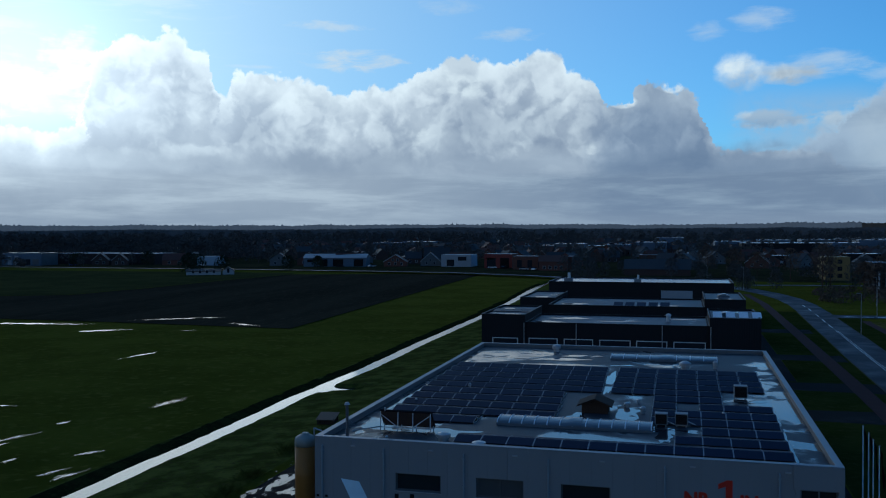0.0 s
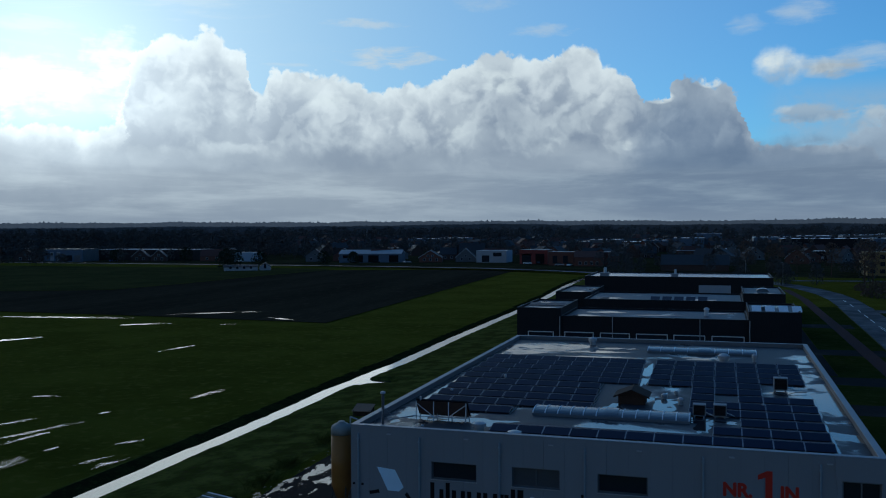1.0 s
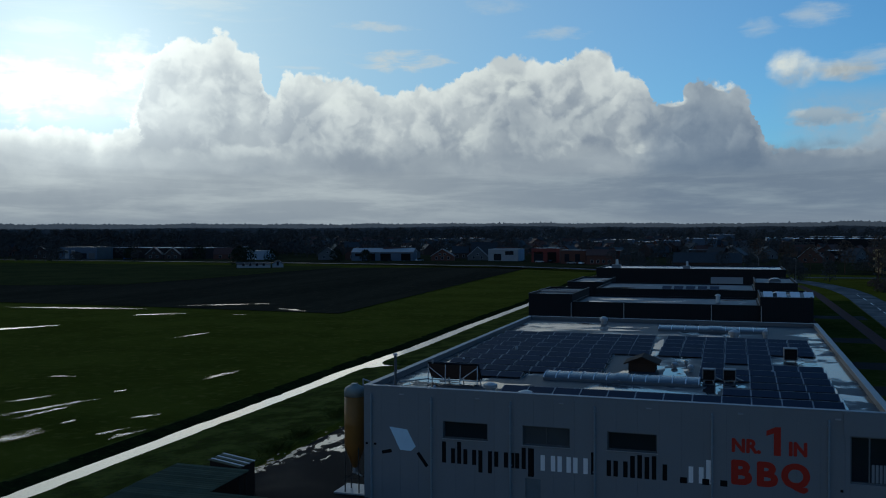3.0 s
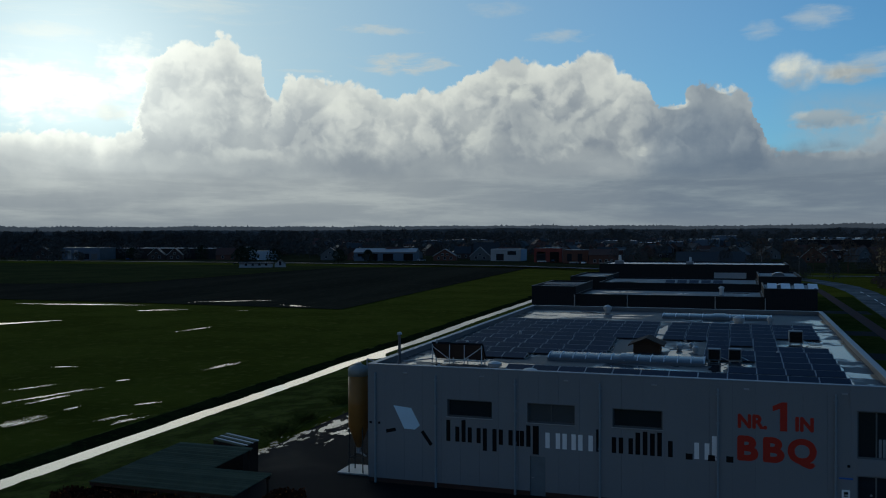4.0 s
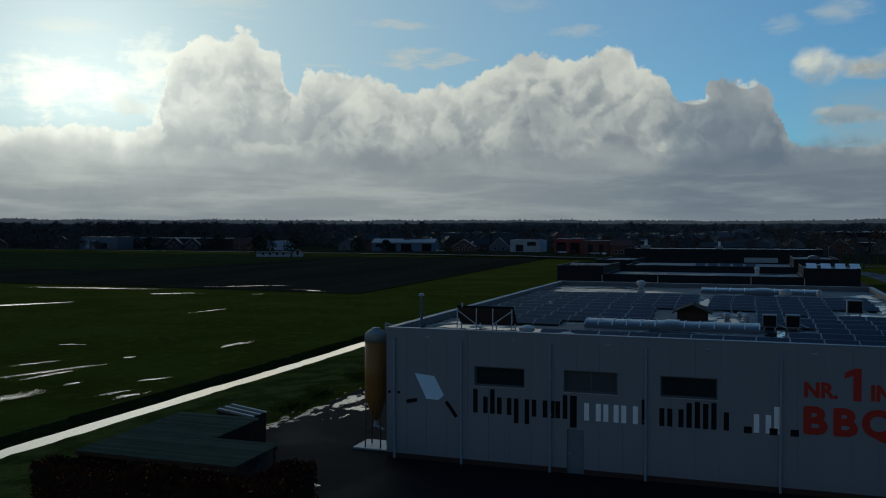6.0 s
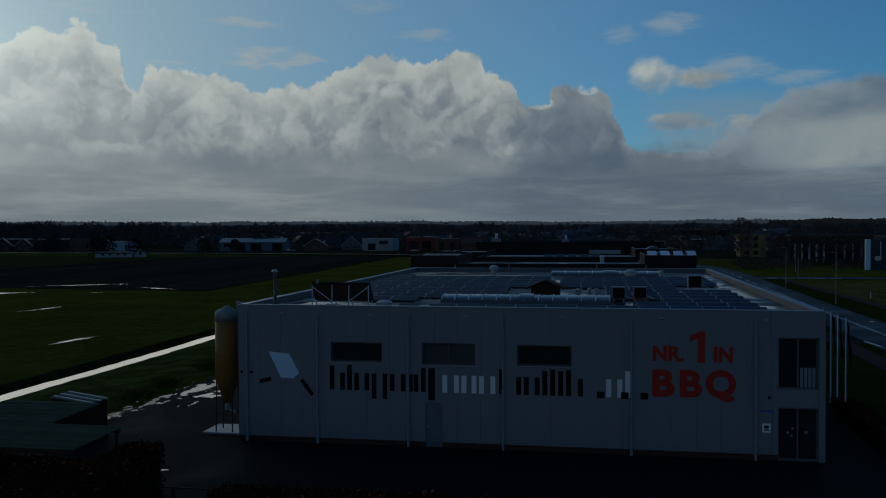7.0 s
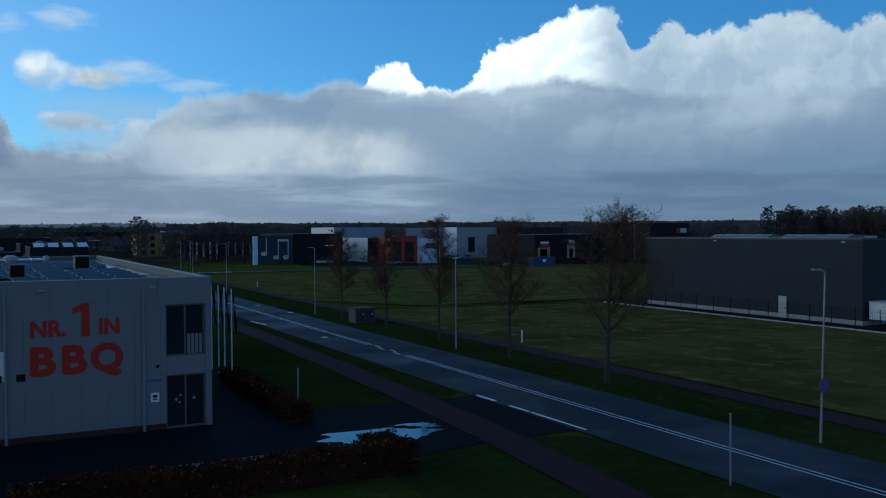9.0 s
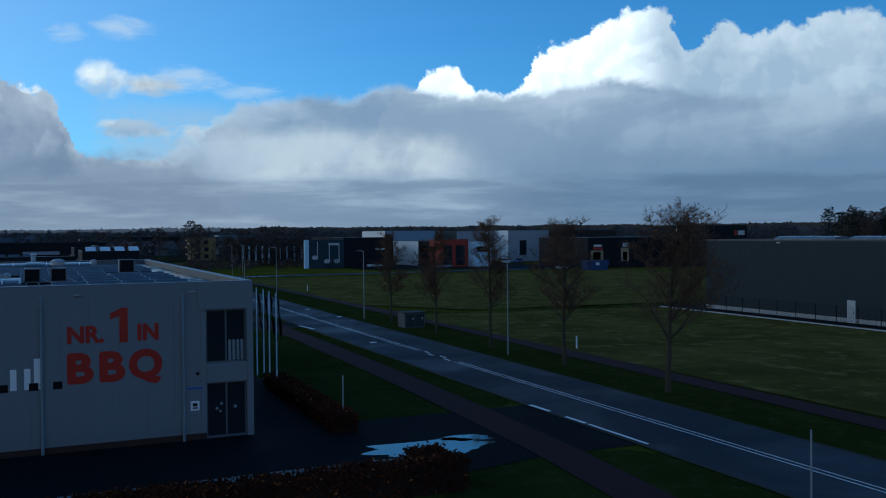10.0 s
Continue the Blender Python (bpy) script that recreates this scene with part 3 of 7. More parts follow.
def build_ground():
    xs = [-4500, -2500, -1400, -800, -450, -300, -200, -140, -100, -80, -64, -52, -44, -38, -34, -31.2]
    xs += list(np.arange(-30.6, -27.0, 0.6)) + list(np.arange(-27.0, -18.0, 0.2)) + list(np.arange(-18.0, -10.6, 0.4)) + [-10.2, -8, 0, 15, 30, 42, 52, 55.5]
    xs += list(np.arange(57, 92, 1.75)) + [95, 110, 140, 190, 260, 380, 600, 1000, 2000, 4500]
    ys = [-1500, -500, -200, -120, -80, -60] + list(np.arange(-50, 130, 1.5)) + list(np.arange(130, 262, 4)) + [280, 320, 337, 345, 353, 380, 480, 700, 1100, 2000, 4500]
    verts = [(x, y, height(x, y)) for y in ys for x in xs]
    n = len(xs)
    faces = [(j * n + i, j * n + i + 1, (j + 1) * n + i + 1, (j + 1) * n + i) for j in range(len(ys) - 1) for i in range(n - 1)]
    me = raw("ground", verts, faces, GRASS, BANK, SHADEDMUD)
    for p in me.polygons:
        off = p.center.x - ditch_mid(p.center.y)
        # strip left of the water takes the darkened bank colour that stands for shade
        if -3.0 + 0.4 * noise.noise((0, p.center.y * 0.4, 3.0)) < off < -1.0 and p.center.y < 270:
            p.material_index = 2
        elif -26.4 < p.center.x < -10.5 or (57 < p.center.x < 91 and p.center.z < -0.25):
            p.material_index = 1
    ob = new("ground", me)
    return tagged(ob, "wide wet winter grassland reaching the horizon", "ground", kind="structure")


def sheet(name, pts, material, z, label, category, thick=0.0, kind="structure"):
    bm = BM()
    if thick:
        prism(bm, pts, z - thick, z, "z")
    else:
        poly(bm, pts, z)
        bmesh.ops.recalc_face_normals(bm, faces=bm.faces)
        if bm.faces[:] and bm.faces[:][0].normal.z < 0:
            bmesh.ops.reverse_faces(bm, faces=bm.faces[:])
    bmesh.ops.triangulate(bm, faces=bm.faces[:])
    return solid(name, bm, material, label, category, kind=kind)


def strip(path, w, z):
    """Quads of one width along a path."""
    verts, faces = [], []
    for i, p in enumerate(path):
        a, b = Vector(path[max(0, i - 1)]), Vector(path[min(len(path) - 1, i + 1)])
        d = (b - a).normalized()
        nrm = Vector((-d.y, d.x)) * (w / 2)
        verts += [(p[0] + nrm.x, p[1] + nrm.y, z), (p[0] - nrm.x, p[1] - nrm.y, z)]
        if i:
            faces.append((2 * i - 2, 2 * i - 1, 2 * i + 1, 2 * i))
    return verts, faces


def ragged(cx, cy, lx, ly, rot, seed, n=56, fray=1.0):
    """Outline of a puddle with a frayed edge."""
    rnd = random.Random(seed)
    off = rnd.random() * 50
    c, s = math.cos(radians(rot)), math.sin(radians(rot))
    pts = []
    for i in range(n):
        a = 2 * math.pi * i / n
        u, v = math.cos(a), math.sin(a)
        r = 0.75 + 0.45 * noise.noise((u * 1.5 + off, v * 1.5, 0)) + fray * 0.5 * noise.noise((u * 5 + off, v * 5, 3.0)) + fray * 0.25 * noise.noise((u * 14 + off, v * 14, 5.0))
        r = max(0.12, r)
        x, y = u * lx * r / 2, v * ly * r / 2
        pts.append((cx + x * c - y * s, cy + x * s + y * c))
    return pts


ground = build_ground()
sheet("water", [(-29.5, -200), (-16.6, -200), (-16.6, 345), (-29.5, 345)], WATER, -1.16, "still ditch water mirroring the pale sky", "water")
sheet("ploughed_field", [(-55.6, 117.1), (-75, 118.6), (-99, 120.3), (-146, 121.3), (-460, 112), (-470, 168), (-270, 172), (-190, 177), (-163, 189), (-158, 225),
                         (-156, 276), (-150, 322), (-105, 335), (-66, 335)], SOIL, LOW + 0.08, "bare black ploughed field with wet furrows", "field")
sheet("rough_field", [(56.6, -200), (87.8, -200), (87.8, 40), (87.8, 48.3), (57, 53), (56.6, 53)], MEADOW, 0.06, "rough yellowish winter grass field", "field")
sheet("rough_field", [(57, 70), (66, 55.5), (88, 54), (150, 54), (150, 148), (57, 148)], MEADOW, 0.06, "rough winter grass field behind a ditch", "field")
for pts in ([(32.3, -200), (42.9, -200), (42.9, -12.4), (42.65, -10.9), (41.9, -9.8), (40.8, -9.35), (38.2, -9.3), (33.5, -10.3), (32.3, -10.3)], [(32.3, 0.7), (40.6, 0.75), (41.8, 1.05), (42.5, 1.8), (42.75, 3.2), (42.75, 60), (43.5, 95), (44.7, 145), (45.2, 170), (34.3, 170), (34.3, 70.1), (32.3, 70.1)],
            [(49.5, -200), (56.5, -200), (56.5, 157), (51.7, 157), (51.0, 120), (49.8, 70), (49.5, 10)]):
    sheet("verge", pts, VERGE, 0.016, "dark mown grass verge beside the road", "verge")
sheet("muddy_field", [(-700, 150), (-471, 170), (-271, 174), (-191, 179), (-165, 191), (-160, 226), (-158, 277), (-152, 323), (-154, 337), (-700, 337)], MUDGRASS, LOW + 0.04, "dark muddy grass beside the ploughed field", "field")
sheet("garden_ground", [(-900, 352), (-420, 366), (-200, 359), (-90, 346), (-40, 326), (0, 300), (60, 290), (200, 300), (900, 330), (1200, 1600), (-1400, 1600)], TOWNSOIL, 0.02, "dark gardens and plots of the town", "ground")
yard = sheet("yard", [(-9.6, -14), (-1.0, -14), (0, -10.2), (33.5, -10.2), (38.2, -9.2), (43.1, -9.2), (43.1, 0.6), (32.2, 0.6), (32.0, 70), (-9.8, 70)],
             YARD, 0.03, "dark wet paved yard round the hall", "pavement")
for k, y0 in enumerate((48.9, 66.5, 92.0, 128.0)):
    sheet("driveway", [(31.5, y0 - 2.6), (43.2, y0 - 3.4), (43.2, y0 + 3.4), (31.5, y0 + 2.6)], YARD, 0.024, "dark asphalt driveway across the verge", "driveway")
sheet("pavement", [(31.0, 70), (34.2, 70), (34.2, 200), (31.0, 200)], YARD, 0.026, "dark paved strip beside black halls", "pavement")

ROAD = [(46.15, -200), (46.15, -100), (46.15, -40), (46.15, -10), (46.2, 10), (46.35, 40), (46.6, 70), (47.0, 95), (47.7, 120), (48.2, 145), (48.9, 170), (49.0, 190), (47.8, 210),
        (44.6, 229), (40.6, 244), (35.0, 258), (23, 272), (-5, 292), (-40, 318),
                                                   (-80, 338), (-136, 347), (-200, 352), (-450, 360)]
v, f = strip(ROAD, 6.6, 0.05)
tagged(new("road", raw("road", v, f, ASPHALT)), "wet asphalt road, the sky's blue put into its colour", "road", kind="structure")
VERGE_EDGE = mat("verge_edge", (0.030, 0.028, 0.020), 0.9)
for x0 in (-3.35, 3.35):
    v, f = strip([(x + x0, y) for x, y in ROAD if y < 171], 0.22, 0.06)
    tagged(new("kerb", raw("kerb", v, f, VERGE_EDGE)), "muddy road edge along the verge", "kerb", kind="structure")
v, f = strip([(51.5, 160), (70, 160.5), (150, 163)], 6.5, 0.045)
tagged(new("side_road", raw("side_road", v, f, ASPHALT)), "wet asphalt side road", "road", kind="structure")
v, f = strip([(43, 270), (70, 273), (200, 280)], 5.0, 0.045)
tagged(new("side_road", raw("side_road", v, f, ASPHALT)), "narrow asphalt side road", "road", kind="structure")
bike = [(34.6, -60), (36.4, -32), (38.2, -16.5), (39.0, -9), (39.5, -1), (40.1, 14), (40.5, 34), (40.6, 60), (40.4, 120), (40.0, 190), (38.0, 225)]
v, f = strip(bike, 2.0, 0.055)
tagged(new("cycle_path", raw("cycle_path", v, f, BIKE)), "dark red asphalt cycle path", "cycle path", kind="structure")
v, f = strip([(54.9, -60), (55.0, -15), (55.4, 0), (55.7, 18), (56.2, 38), (56.4, 80), (56.4, 150)], 1.9, 0.055)
tagged(new("cycle_path", raw("cycle_path", v, f, BIKE)), "dark red cycle path along the far verge", "cycle path", kind="structure")

# road paint: double centre line, broken stretches, entrance marks
bm = BM()
def road_x(y):
    return float(np.interp(y, [p[1] for p in ROAD[:13]], [p[0] for p in ROAD[:13]]))


def dash(bm, off, y0, y1, w=0.065):
    bm.faces.new([bm.verts.new((road_x(y) + off + s * w / 2, y, 0.058)) for y, s in ((y0, -1), (y0, 1), (y1, 1), (y1, -1))])


for off in (-0.17, 0.17):
    for y0, y1 in [(-200, -100), (-100, -40), (-40, -10), (-10, 10), (10, 16.6), (23.6, 40), (40, 70), (70, 95), (95, 120), (120, 130)]:
        dash(bm, off, y0, y1)
for k in range(4):
    dash(bm, -0.17 + 0.34 * (k % 2), 17.4 + 1.5 * k, 18.5 + 1.5 * k, 0.12)
for y0 in (136, 146, 158, 172, 184):
    dash(bm, 0.0, y0, y0 + 6, 0.15)
for a, b, w in [((42.95, 0.4), (43.0, -1.5), 0.2), ((43.0, -3.0), (43.05, -4.7), 0.16), ((43.05, -5.0), (43.1, -9.4), 0.13), ((42.95, 46.8), (43.36, 43.0), 0.22)]:
    d = Vector((b[0] - a[0], b[1] - a[1], 0))
    boxm(bm, Matrix.Translation(((a[0] + b[0]) / 2, (a[1] + b[1]) / 2, 0.062)) @ d.to_track_quat("Y", "Z").to_matrix().to_4x4(), w, d.length, 0.012)
for y0, x0 in ((54.2, 49.2), (66, 48.8), (30, 44.6)):
    box(bm, x0, x0 + 0.5, y0, y0 + 0.5, 0.05, 0.058)
for x0 in np.arange(54, 70, 3.2):
    box(bm, x0, x0 + 2.4, 159.2, 159.6, 0.046, 0.056)
solid("road_marking", bm, PAINT, "white double centre line and give-way marks", "road marking", kind="structure")

# puddles on the grass, in the furrows and in the yard
# each run: from, to, breadth of the run, how many slivers, their width
RUNS = [(-104.0, 63.8, -94.9, 78.1, 1.6, 5, 2.4), (-127.6, 109.1, -103.2, 112.8, 2.4, 22, 0.9), (-91.9, 101.5, -85.8, 106.0, 2.2, 12, 0.7), (-94.2, 123.5, -80.1, 132.6, 1.8, 24, 0.3),
        (-71.4, 121.8, -62.9, 117.9, 1.4, 9, 0.25), (-62.1, 70.1, -61.0, 77.3, 0.7, 7, 0.26), (-35.9, 38.8, -35.1, 44.1, 1.1, 12, 0.16), (-53.8, 34.7, -51.0, 35.6, 0.6, 6, 0.2)]
RUNS += [(-40.2, 28.6, -40.0, 29.8, 0.3, 3, 0.14), (-46.7, 20.7, -44.9, 24.7, 0.7, 9, 0.16), (-42.3, 15.2, -39.6, 24.2, 0.8, 18, 0.17), (-40.0, 15.1, -39.4, 20.4, 0.7, 9, 0.14), (-34.5, 7.3, -34.6, 11.6, 1.6, 14, 0.14),
         (-28.8, 11.7, -28.0, 14.4, 0.6, 10, 0.16), (-26.9, 11.3, -26.3, 14.3, 0.7, 11, 0.17), (-30.1, 18.1, -28.7, 20.8, 0.5, 6, 0.12), (-34.5, 14.4, -34.3, 16.0, 0.4, 3, 0.10), (-73.3, 106.8, -71.3, 108.7, 0.5, 3, 0.3)]


def mat_flooded(name, lo, along, across, rough=0.05):
    """Shallow water that shows only where hollows and wheel ruts lie."""
    m = bpy.data.materials.new(name)
    m.use_nodes = True
    t = m.node_tree
    Ex.tree = t
    p = t.nodes["Principled BSDF"]
    p.inputs["Base Color"].default_value, p.inputs["Roughness"].default_value = (0.02, 0.022, 0.02, 1), rough
    p.inputs["Specular IOR Level"].default_value = 0.45 if rough < 0.1 else 0.3
    shape, metres = t.nodes.new("ShaderNodeUVMap"), t.nodes.new("ShaderNodeUVMap")
    shape.uv_map, metres.uv_map = "shape", "metres"
    sep = t.nodes.new("ShaderNodeSeparateXYZ")
    t.links.new(shape.outputs[0], sep.inputs[0])
    u, v = Ex(sep.outputs[0]), Ex(sep.outputs[1])
    mp = t.nodes.new("ShaderNodeMapping")
    mp.inputs["Scale"].default_value = (along, across, 1)
    t.links.new(metres.outputs[0], mp.inputs[0])
    mp2 = t.nodes.new("ShaderNodeMapping")
    mp2.inputs["Scale"].default_value = (along * 6, across * 4, 1)
    t.links.new(metres.outputs[0], mp2.inputs[0])
    n = fbm(mp.outputs[0], 1.0, 5, 0.6, 0.3) * 0.9 + fbm(mp2.outputs[0], 1.0, 4, 0.65) * 1.2 - 0.55
    w = smooth(n + (0.5 - u * u - v * v) * 0.22, lo, lo + 0.03)
    mx, clear = t.nodes.new("ShaderNodeMixShader"), t.nodes.new("ShaderNodeBsdfTransparent")
    for a, b in ((w.sock, mx.inputs[0]), (clear.outputs[0], mx.inputs[1]), (p.outputs[0], mx.inputs[2]), (mx.outputs[0], next(n for n in t.nodes if n.type == "OUTPUT_MATERIAL").inputs[0])):
        t.links.new(a, b)
    return m


def flooded_patch(a, b, half, wet, z, shift, label):
    far, mid = (b - a) / 2, (a + b) / 2
    side = Vector((-far.y, far.x)).normalized() * half
    corners = ((-1, -1), (1, -1), (1, 1), (-1, 1))
    me = raw("flooded_patch", [(*(mid + far * u + side * v), z) for u, v in corners], [(0, 1, 2, 3)], wet)
    for name, du, dv in (("shape", 1.0, 1.0), ("metres", far.length, half)):
        uv = me.uv_layers.new(name=name)
        for loop, (u, v) in enumerate(corners):
            uv.data[loop].uv = (u * du + (shift if name == "metres" else 0), v * dv)
    tagged(new("flooded_patch", me), label, "puddle", kind="stuff")


FLOODED = (mat_flooded("flooded_grass", 0.60, 0.55, 2.6), mat_flooded("flooded_far_grass", 0.565, 0.14, 0.9), mat_flooded("flooded_furrows", 0.60, 0.30, 1.2), mat_flooded("flooded_hollow", 0.44, 0.10, 0.5))
for k, (ax, ay, bx, by, broad, many, wd) in enumerate(RUNS):
    a2, b2 = Vector((20.7, -48.7)).lerp(Vector((ax, ay)), 1.012), Vector((20.7, -48.7)).lerp(Vector((bx, by)), 1.012)
    grow = (b2 - a2) * 0.2
    wet = FLOODED[3] if wd > 1.5 else FLOODED[2] if ay > 117 else FLOODED[1] if ay > 60 else FLOODED[0]
    flooded_patch(a2 - grow, b2 + grow, max(broad * 0.8, 0.5), wet, LOW + (0.104 if ay > 117 else 0.092) + 0.0006 * k, 7.0 * k,
                  "broken streaks of rainwater standing in the wet grass" if ay < 117 else "rainwater glinting in the furrows")
YARDFILM = mat_flooded("yard_film", 0.585, 0.10, 0.32, 0.28)
flooded_patch(Vector((-9.2, 0.5)), Vector((-8.9, 30.0)), 1.5, YARDFILM, 0.037, 3.0, "rainwater along the edge of the dark yard")
flooded_patch(Vector((-7.2, 3.0)), Vector((-7.0, 17.0)), 1.2, mat_flooded("yard_drips", 0.68, 0.14, 0.35, 0.25), 0.0375, 9.0, "small puddles on the dark yard")
for k, (cx, cy, lx, ly, rot) in enumerate([(34.6, -5.6, 6.8, 3.2, -6), (36.8, -4.9, 2.8, 1.6, 0), (-1.6, -6.1, 1.6, 0.7, 10)]):
    sheet("puddle", ragged(cx, cy, lx, ly * 1.1, rot, 900 + k, n=90, fray=0.16), PUDDLE if cx > 30 else WETFILM, 0.042, "rain puddle on dark paving mirroring the sky", "puddle", kind="stuff")
for x0 in (20.2, 23.9, 27.6, 31.0):
    sheet("parking_strip", [(x0, -8.2), (x0 + 3.0, -8.2), (x0 + 3.0, -6.9), (x0, -6.9)], KERB, 0.05, "pale concrete paving strip beside the hedge", "pavement", thick=0.02)

# ---- the butcher's hall ----
W, L, H, RZ = 28.42, 44.57, 7.0, 6.62


def holes_in(u0, u1, lo, hi, holes):
    """Spans of a strip between lo and hi that no opening takes."""
    cut = sorted((max(lo, c), min(hi, d)) for a, b, c, d in holes if a < u1 - 1e-4 and b > u0 + 1e-4 and c < hi and d > lo)
    out, z = [], lo
    for c, d in cut:
        if c > z:
            out.append((z, c))
        z = max(z, d)
    if hi > z:
        out.append((z, hi))
    return out


WIN = [(4.92, 7.57, 4.17, 5.16), (9.60, 12.25, 4.12, 5.2), (14.30, 16.93, 4.17, 5.18)]
DOOR = (9.76, 10.62, 0.0, 2.25)
ENT_UP, ENT_LO = (26.38, 28.16, 3.36, 5.74), (26.38, 28.16, 0.05, 2.5)


def window_unit(parent, x0, x1, z0, z1, y, panes, frame_mat, glass, depth=0.12, bar=0.07, name="window", label=""):
    win = new(name)
    win.parent = parent
    win.empty_display_size = 0.3
    tagged(win, label)
    bm = BM()
    box(bm, x0, x1, y, y + depth, z0, z0 + bar)
    box(bm, x0, x1, y, y + depth, z1 - bar, z1)
    w = (x1 - x0 - bar) / panes
    for i in range(panes + 1):
        box(bm, x0 + i * w, x0 + i * w + bar, y, y + depth, z0 + bar, z1 - bar)
    part("window_frame", bm, frame_mat, win)
    for i in range(panes):
        bm = BM()
        box(bm, x0 + i * w + bar, x0 + (i + 1) * w, y + depth * 0.4, y + depth * 0.4 + 0.02, z0 + bar, z1 - bar)
        part("pane", bm, glass, win)
    return win


PIPE = mat("downpipe_grey", (0.19, 0.225, 0.25), 0.5)
FADED = mat("faded_print", (0.2, 0.22, 0.24), 0.6)


def hall():
    b = thing("butchery_hall", "grey clad two-storey hall with dark windows and solar roof", "building")
    bm = BM()                                    # core behind the cladding, with real openings
    holes = WIN + [DOOR, ENT_UP, ENT_LO]
    xs = sorted({0.0, W, *[h[0] for h in holes], *[h[1] for h in holes]})
    for a, c in zip(xs, xs[1:]):
        for z0, z1 in holes_in(a, c, 0.0, RZ, holes):
            box(bm, a, c, 0.05, 0.35, z0, z1)
    box(bm, 0.0, 0.30, 0.35, L, 0, RZ)
    box(bm, W - 0.30, W, 0.35, L, 0, RZ)
    box(bm, 0.30, W - 0.30, L - 0.30, L, 0, RZ)
    part("wall_core", bm, CLAD_IN, b)
    bm = BM()
    box(bm, 0.3, W - 0.3, 0.35, L - 0.3, RZ - 0.25, RZ)
    part("roof_deck", bm, ROOF, b, "wet dark bitumen roof with standing water")
    bm = BM()
    box(bm, 0.3, W - 0.3, 0.35, 6.0, 3.1, 3.3)
    box(bm, 0.3, W - 0.3, 6.0, 6.2, 0, RZ - 0.25)
    part("inner_floor", bm, CLAD_IN, b)
    bm = BM()                                    # parapets
    box(bm, 0.0, 0.34, 0.36, L - 0.34, RZ, H - 0.03)
    box(bm, W - 0.34, W, 0.36, L - 0.34, RZ, H - 0.03)
    box(bm, 0.0, W, L - 0.34, L, RZ, H - 0.03)
    box(bm, 0.0, W, 0.05, 0.36, RZ, H - 0.03)
    part("parapet", bm, mat("parapet_felt", (0.11, 0.115, 0.12), 0.6, 0, 0.25, 0.8, 0.1, 10), b)
    bm = BM()
    box(bm, -0.03, 0.36, -0.02, L + 0.03, H - 0.03, H, 0.008)
    box(bm, W - 0.36, W + 0.03, -0.02, L + 0.03, H - 0.03, H, 0.008)
    box(bm, 0.36, W - 0.36, L - 0.36, L + 0.03, H - 0.03, H - 0.002, 0.008)
    box(bm, 0.36, W - 0.36, -0.02, 0.38, H - 0.03, H - 0.002, 0.008)
    part("roof_edge_trim", bm, mat("roof_edge_grey", (0.20, 0.215, 0.235), 0.5, 0.2, 0.1, 1, 0.05, 20), b)
    bm = BM()
    for a, c in ((0.02, DOOR[0]), (DOOR[1], ENT_LO[0])):
        box(bm, a, c, 0.02, 0.05, 0.0, 0.32)
    part("plinth", bm, BRICK, b, "low red-brown brick plinth")
    # entrance surround, a hand proud of the wall
    bm = BM()
    box(bm, 26.05, W + 0.03, -0.06, 0.05, 5.76, H - 0.035)
    box(bm, 28.18, W + 0.03, -0.06, 0.05, 0.0, 5.757)
    box(bm, 26.38, 28.178, -0.03, 0.05, 2.52, 3.34)
    part("entrance_surround", bm, CLAD, b)
    for k, (x0, x1, z0, z1) in enumerate(WIN):
        window_unit(b, x0, x1, z0, z1, 0.16, 2 if k == 1 else 1, mat("window_frame_grey", (0.07, 0.075, 0.08), 0.5), GLASS2 if k == 1 else GLASS,
                    label="dark strip window" if k != 1 else "strip window with two panes, grey reflection in their colour")
        bm = BM()
        box(bm, x0 - 0.04, x1 + 0.04, -0.05, 0.16, z0 - 0.04, z0 - 0.005)
        part("window_sill", bm, TRIM, b)
    for z0, z1 in ((ENT_UP[2], ENT_UP[3]), (ENT_LO[2], ENT_LO[3])):
        window_unit(b, ENT_UP[0], ENT_UP[1], z0, z1, 0.12, 2, mat("entrance_frame", (0.10, 0.11, 0.12), 0.45), GLASS, label="dark glazed entrance front")
    bm = BM()                                    # blinds behind the upper glass and stickers on the door glass
    for x0 in (27.38, 27.56, 27.74, 27.92):
        box(bm, x0, x0 + 0.13, 0.145, 0.16, 3.45, 4.35)
    part("blind", bm, FADED, b)
    for x0, z0, s in ((26.85, 1.32, 0.10), (27.05, 1.52, 0.09), (27.0, 1.18, 0.08), (27.66, 1.35, 0.11)):
        bm = BM()
        tube(bm, (x0, 0.150, z0), (x0, 0.164, z0), s * 0.7, s * 0.7, 9)
        part("sticker", bm, FADED, b)
    bm = BM()
    box(bm, *DOOR[:2], 0.10, 0.15, 0.02, DOOR[3] - 0.02, 0.006)
    d = part("door", bm, mat("grey_door", (0.115, 0.14, 0.155), 0.5), b, "flush grey service door")
    bm = BM()
    box(bm, DOOR[0] + 0.07, DOOR[0] + 0.19, 0.05, 0.09, 1.02, 1.06)
    part("handle", bm, STEEL, d)
    for x in (0.48, 4.23, 8.91, 13.62, 19.74, 25.39):
        bm = BM()
        tube(bm, (x, -0.07, 0.0), (x, -0.07, 6.45), 0.055, seg=10)
        tube(bm, (x, -0.07, 0.0), (x, -0.07, 1.1), 0.068, seg=10)
        tube(bm, (x, -0.07, 6.40), (x, 0.06, 6.52), 0.05, seg=8)
        for z in (1.1, 2.9, 4.7, 6.2):
            box(bm, x - 0.09, x + 0.09, -0.13, 0.0, z, z + 0.05)
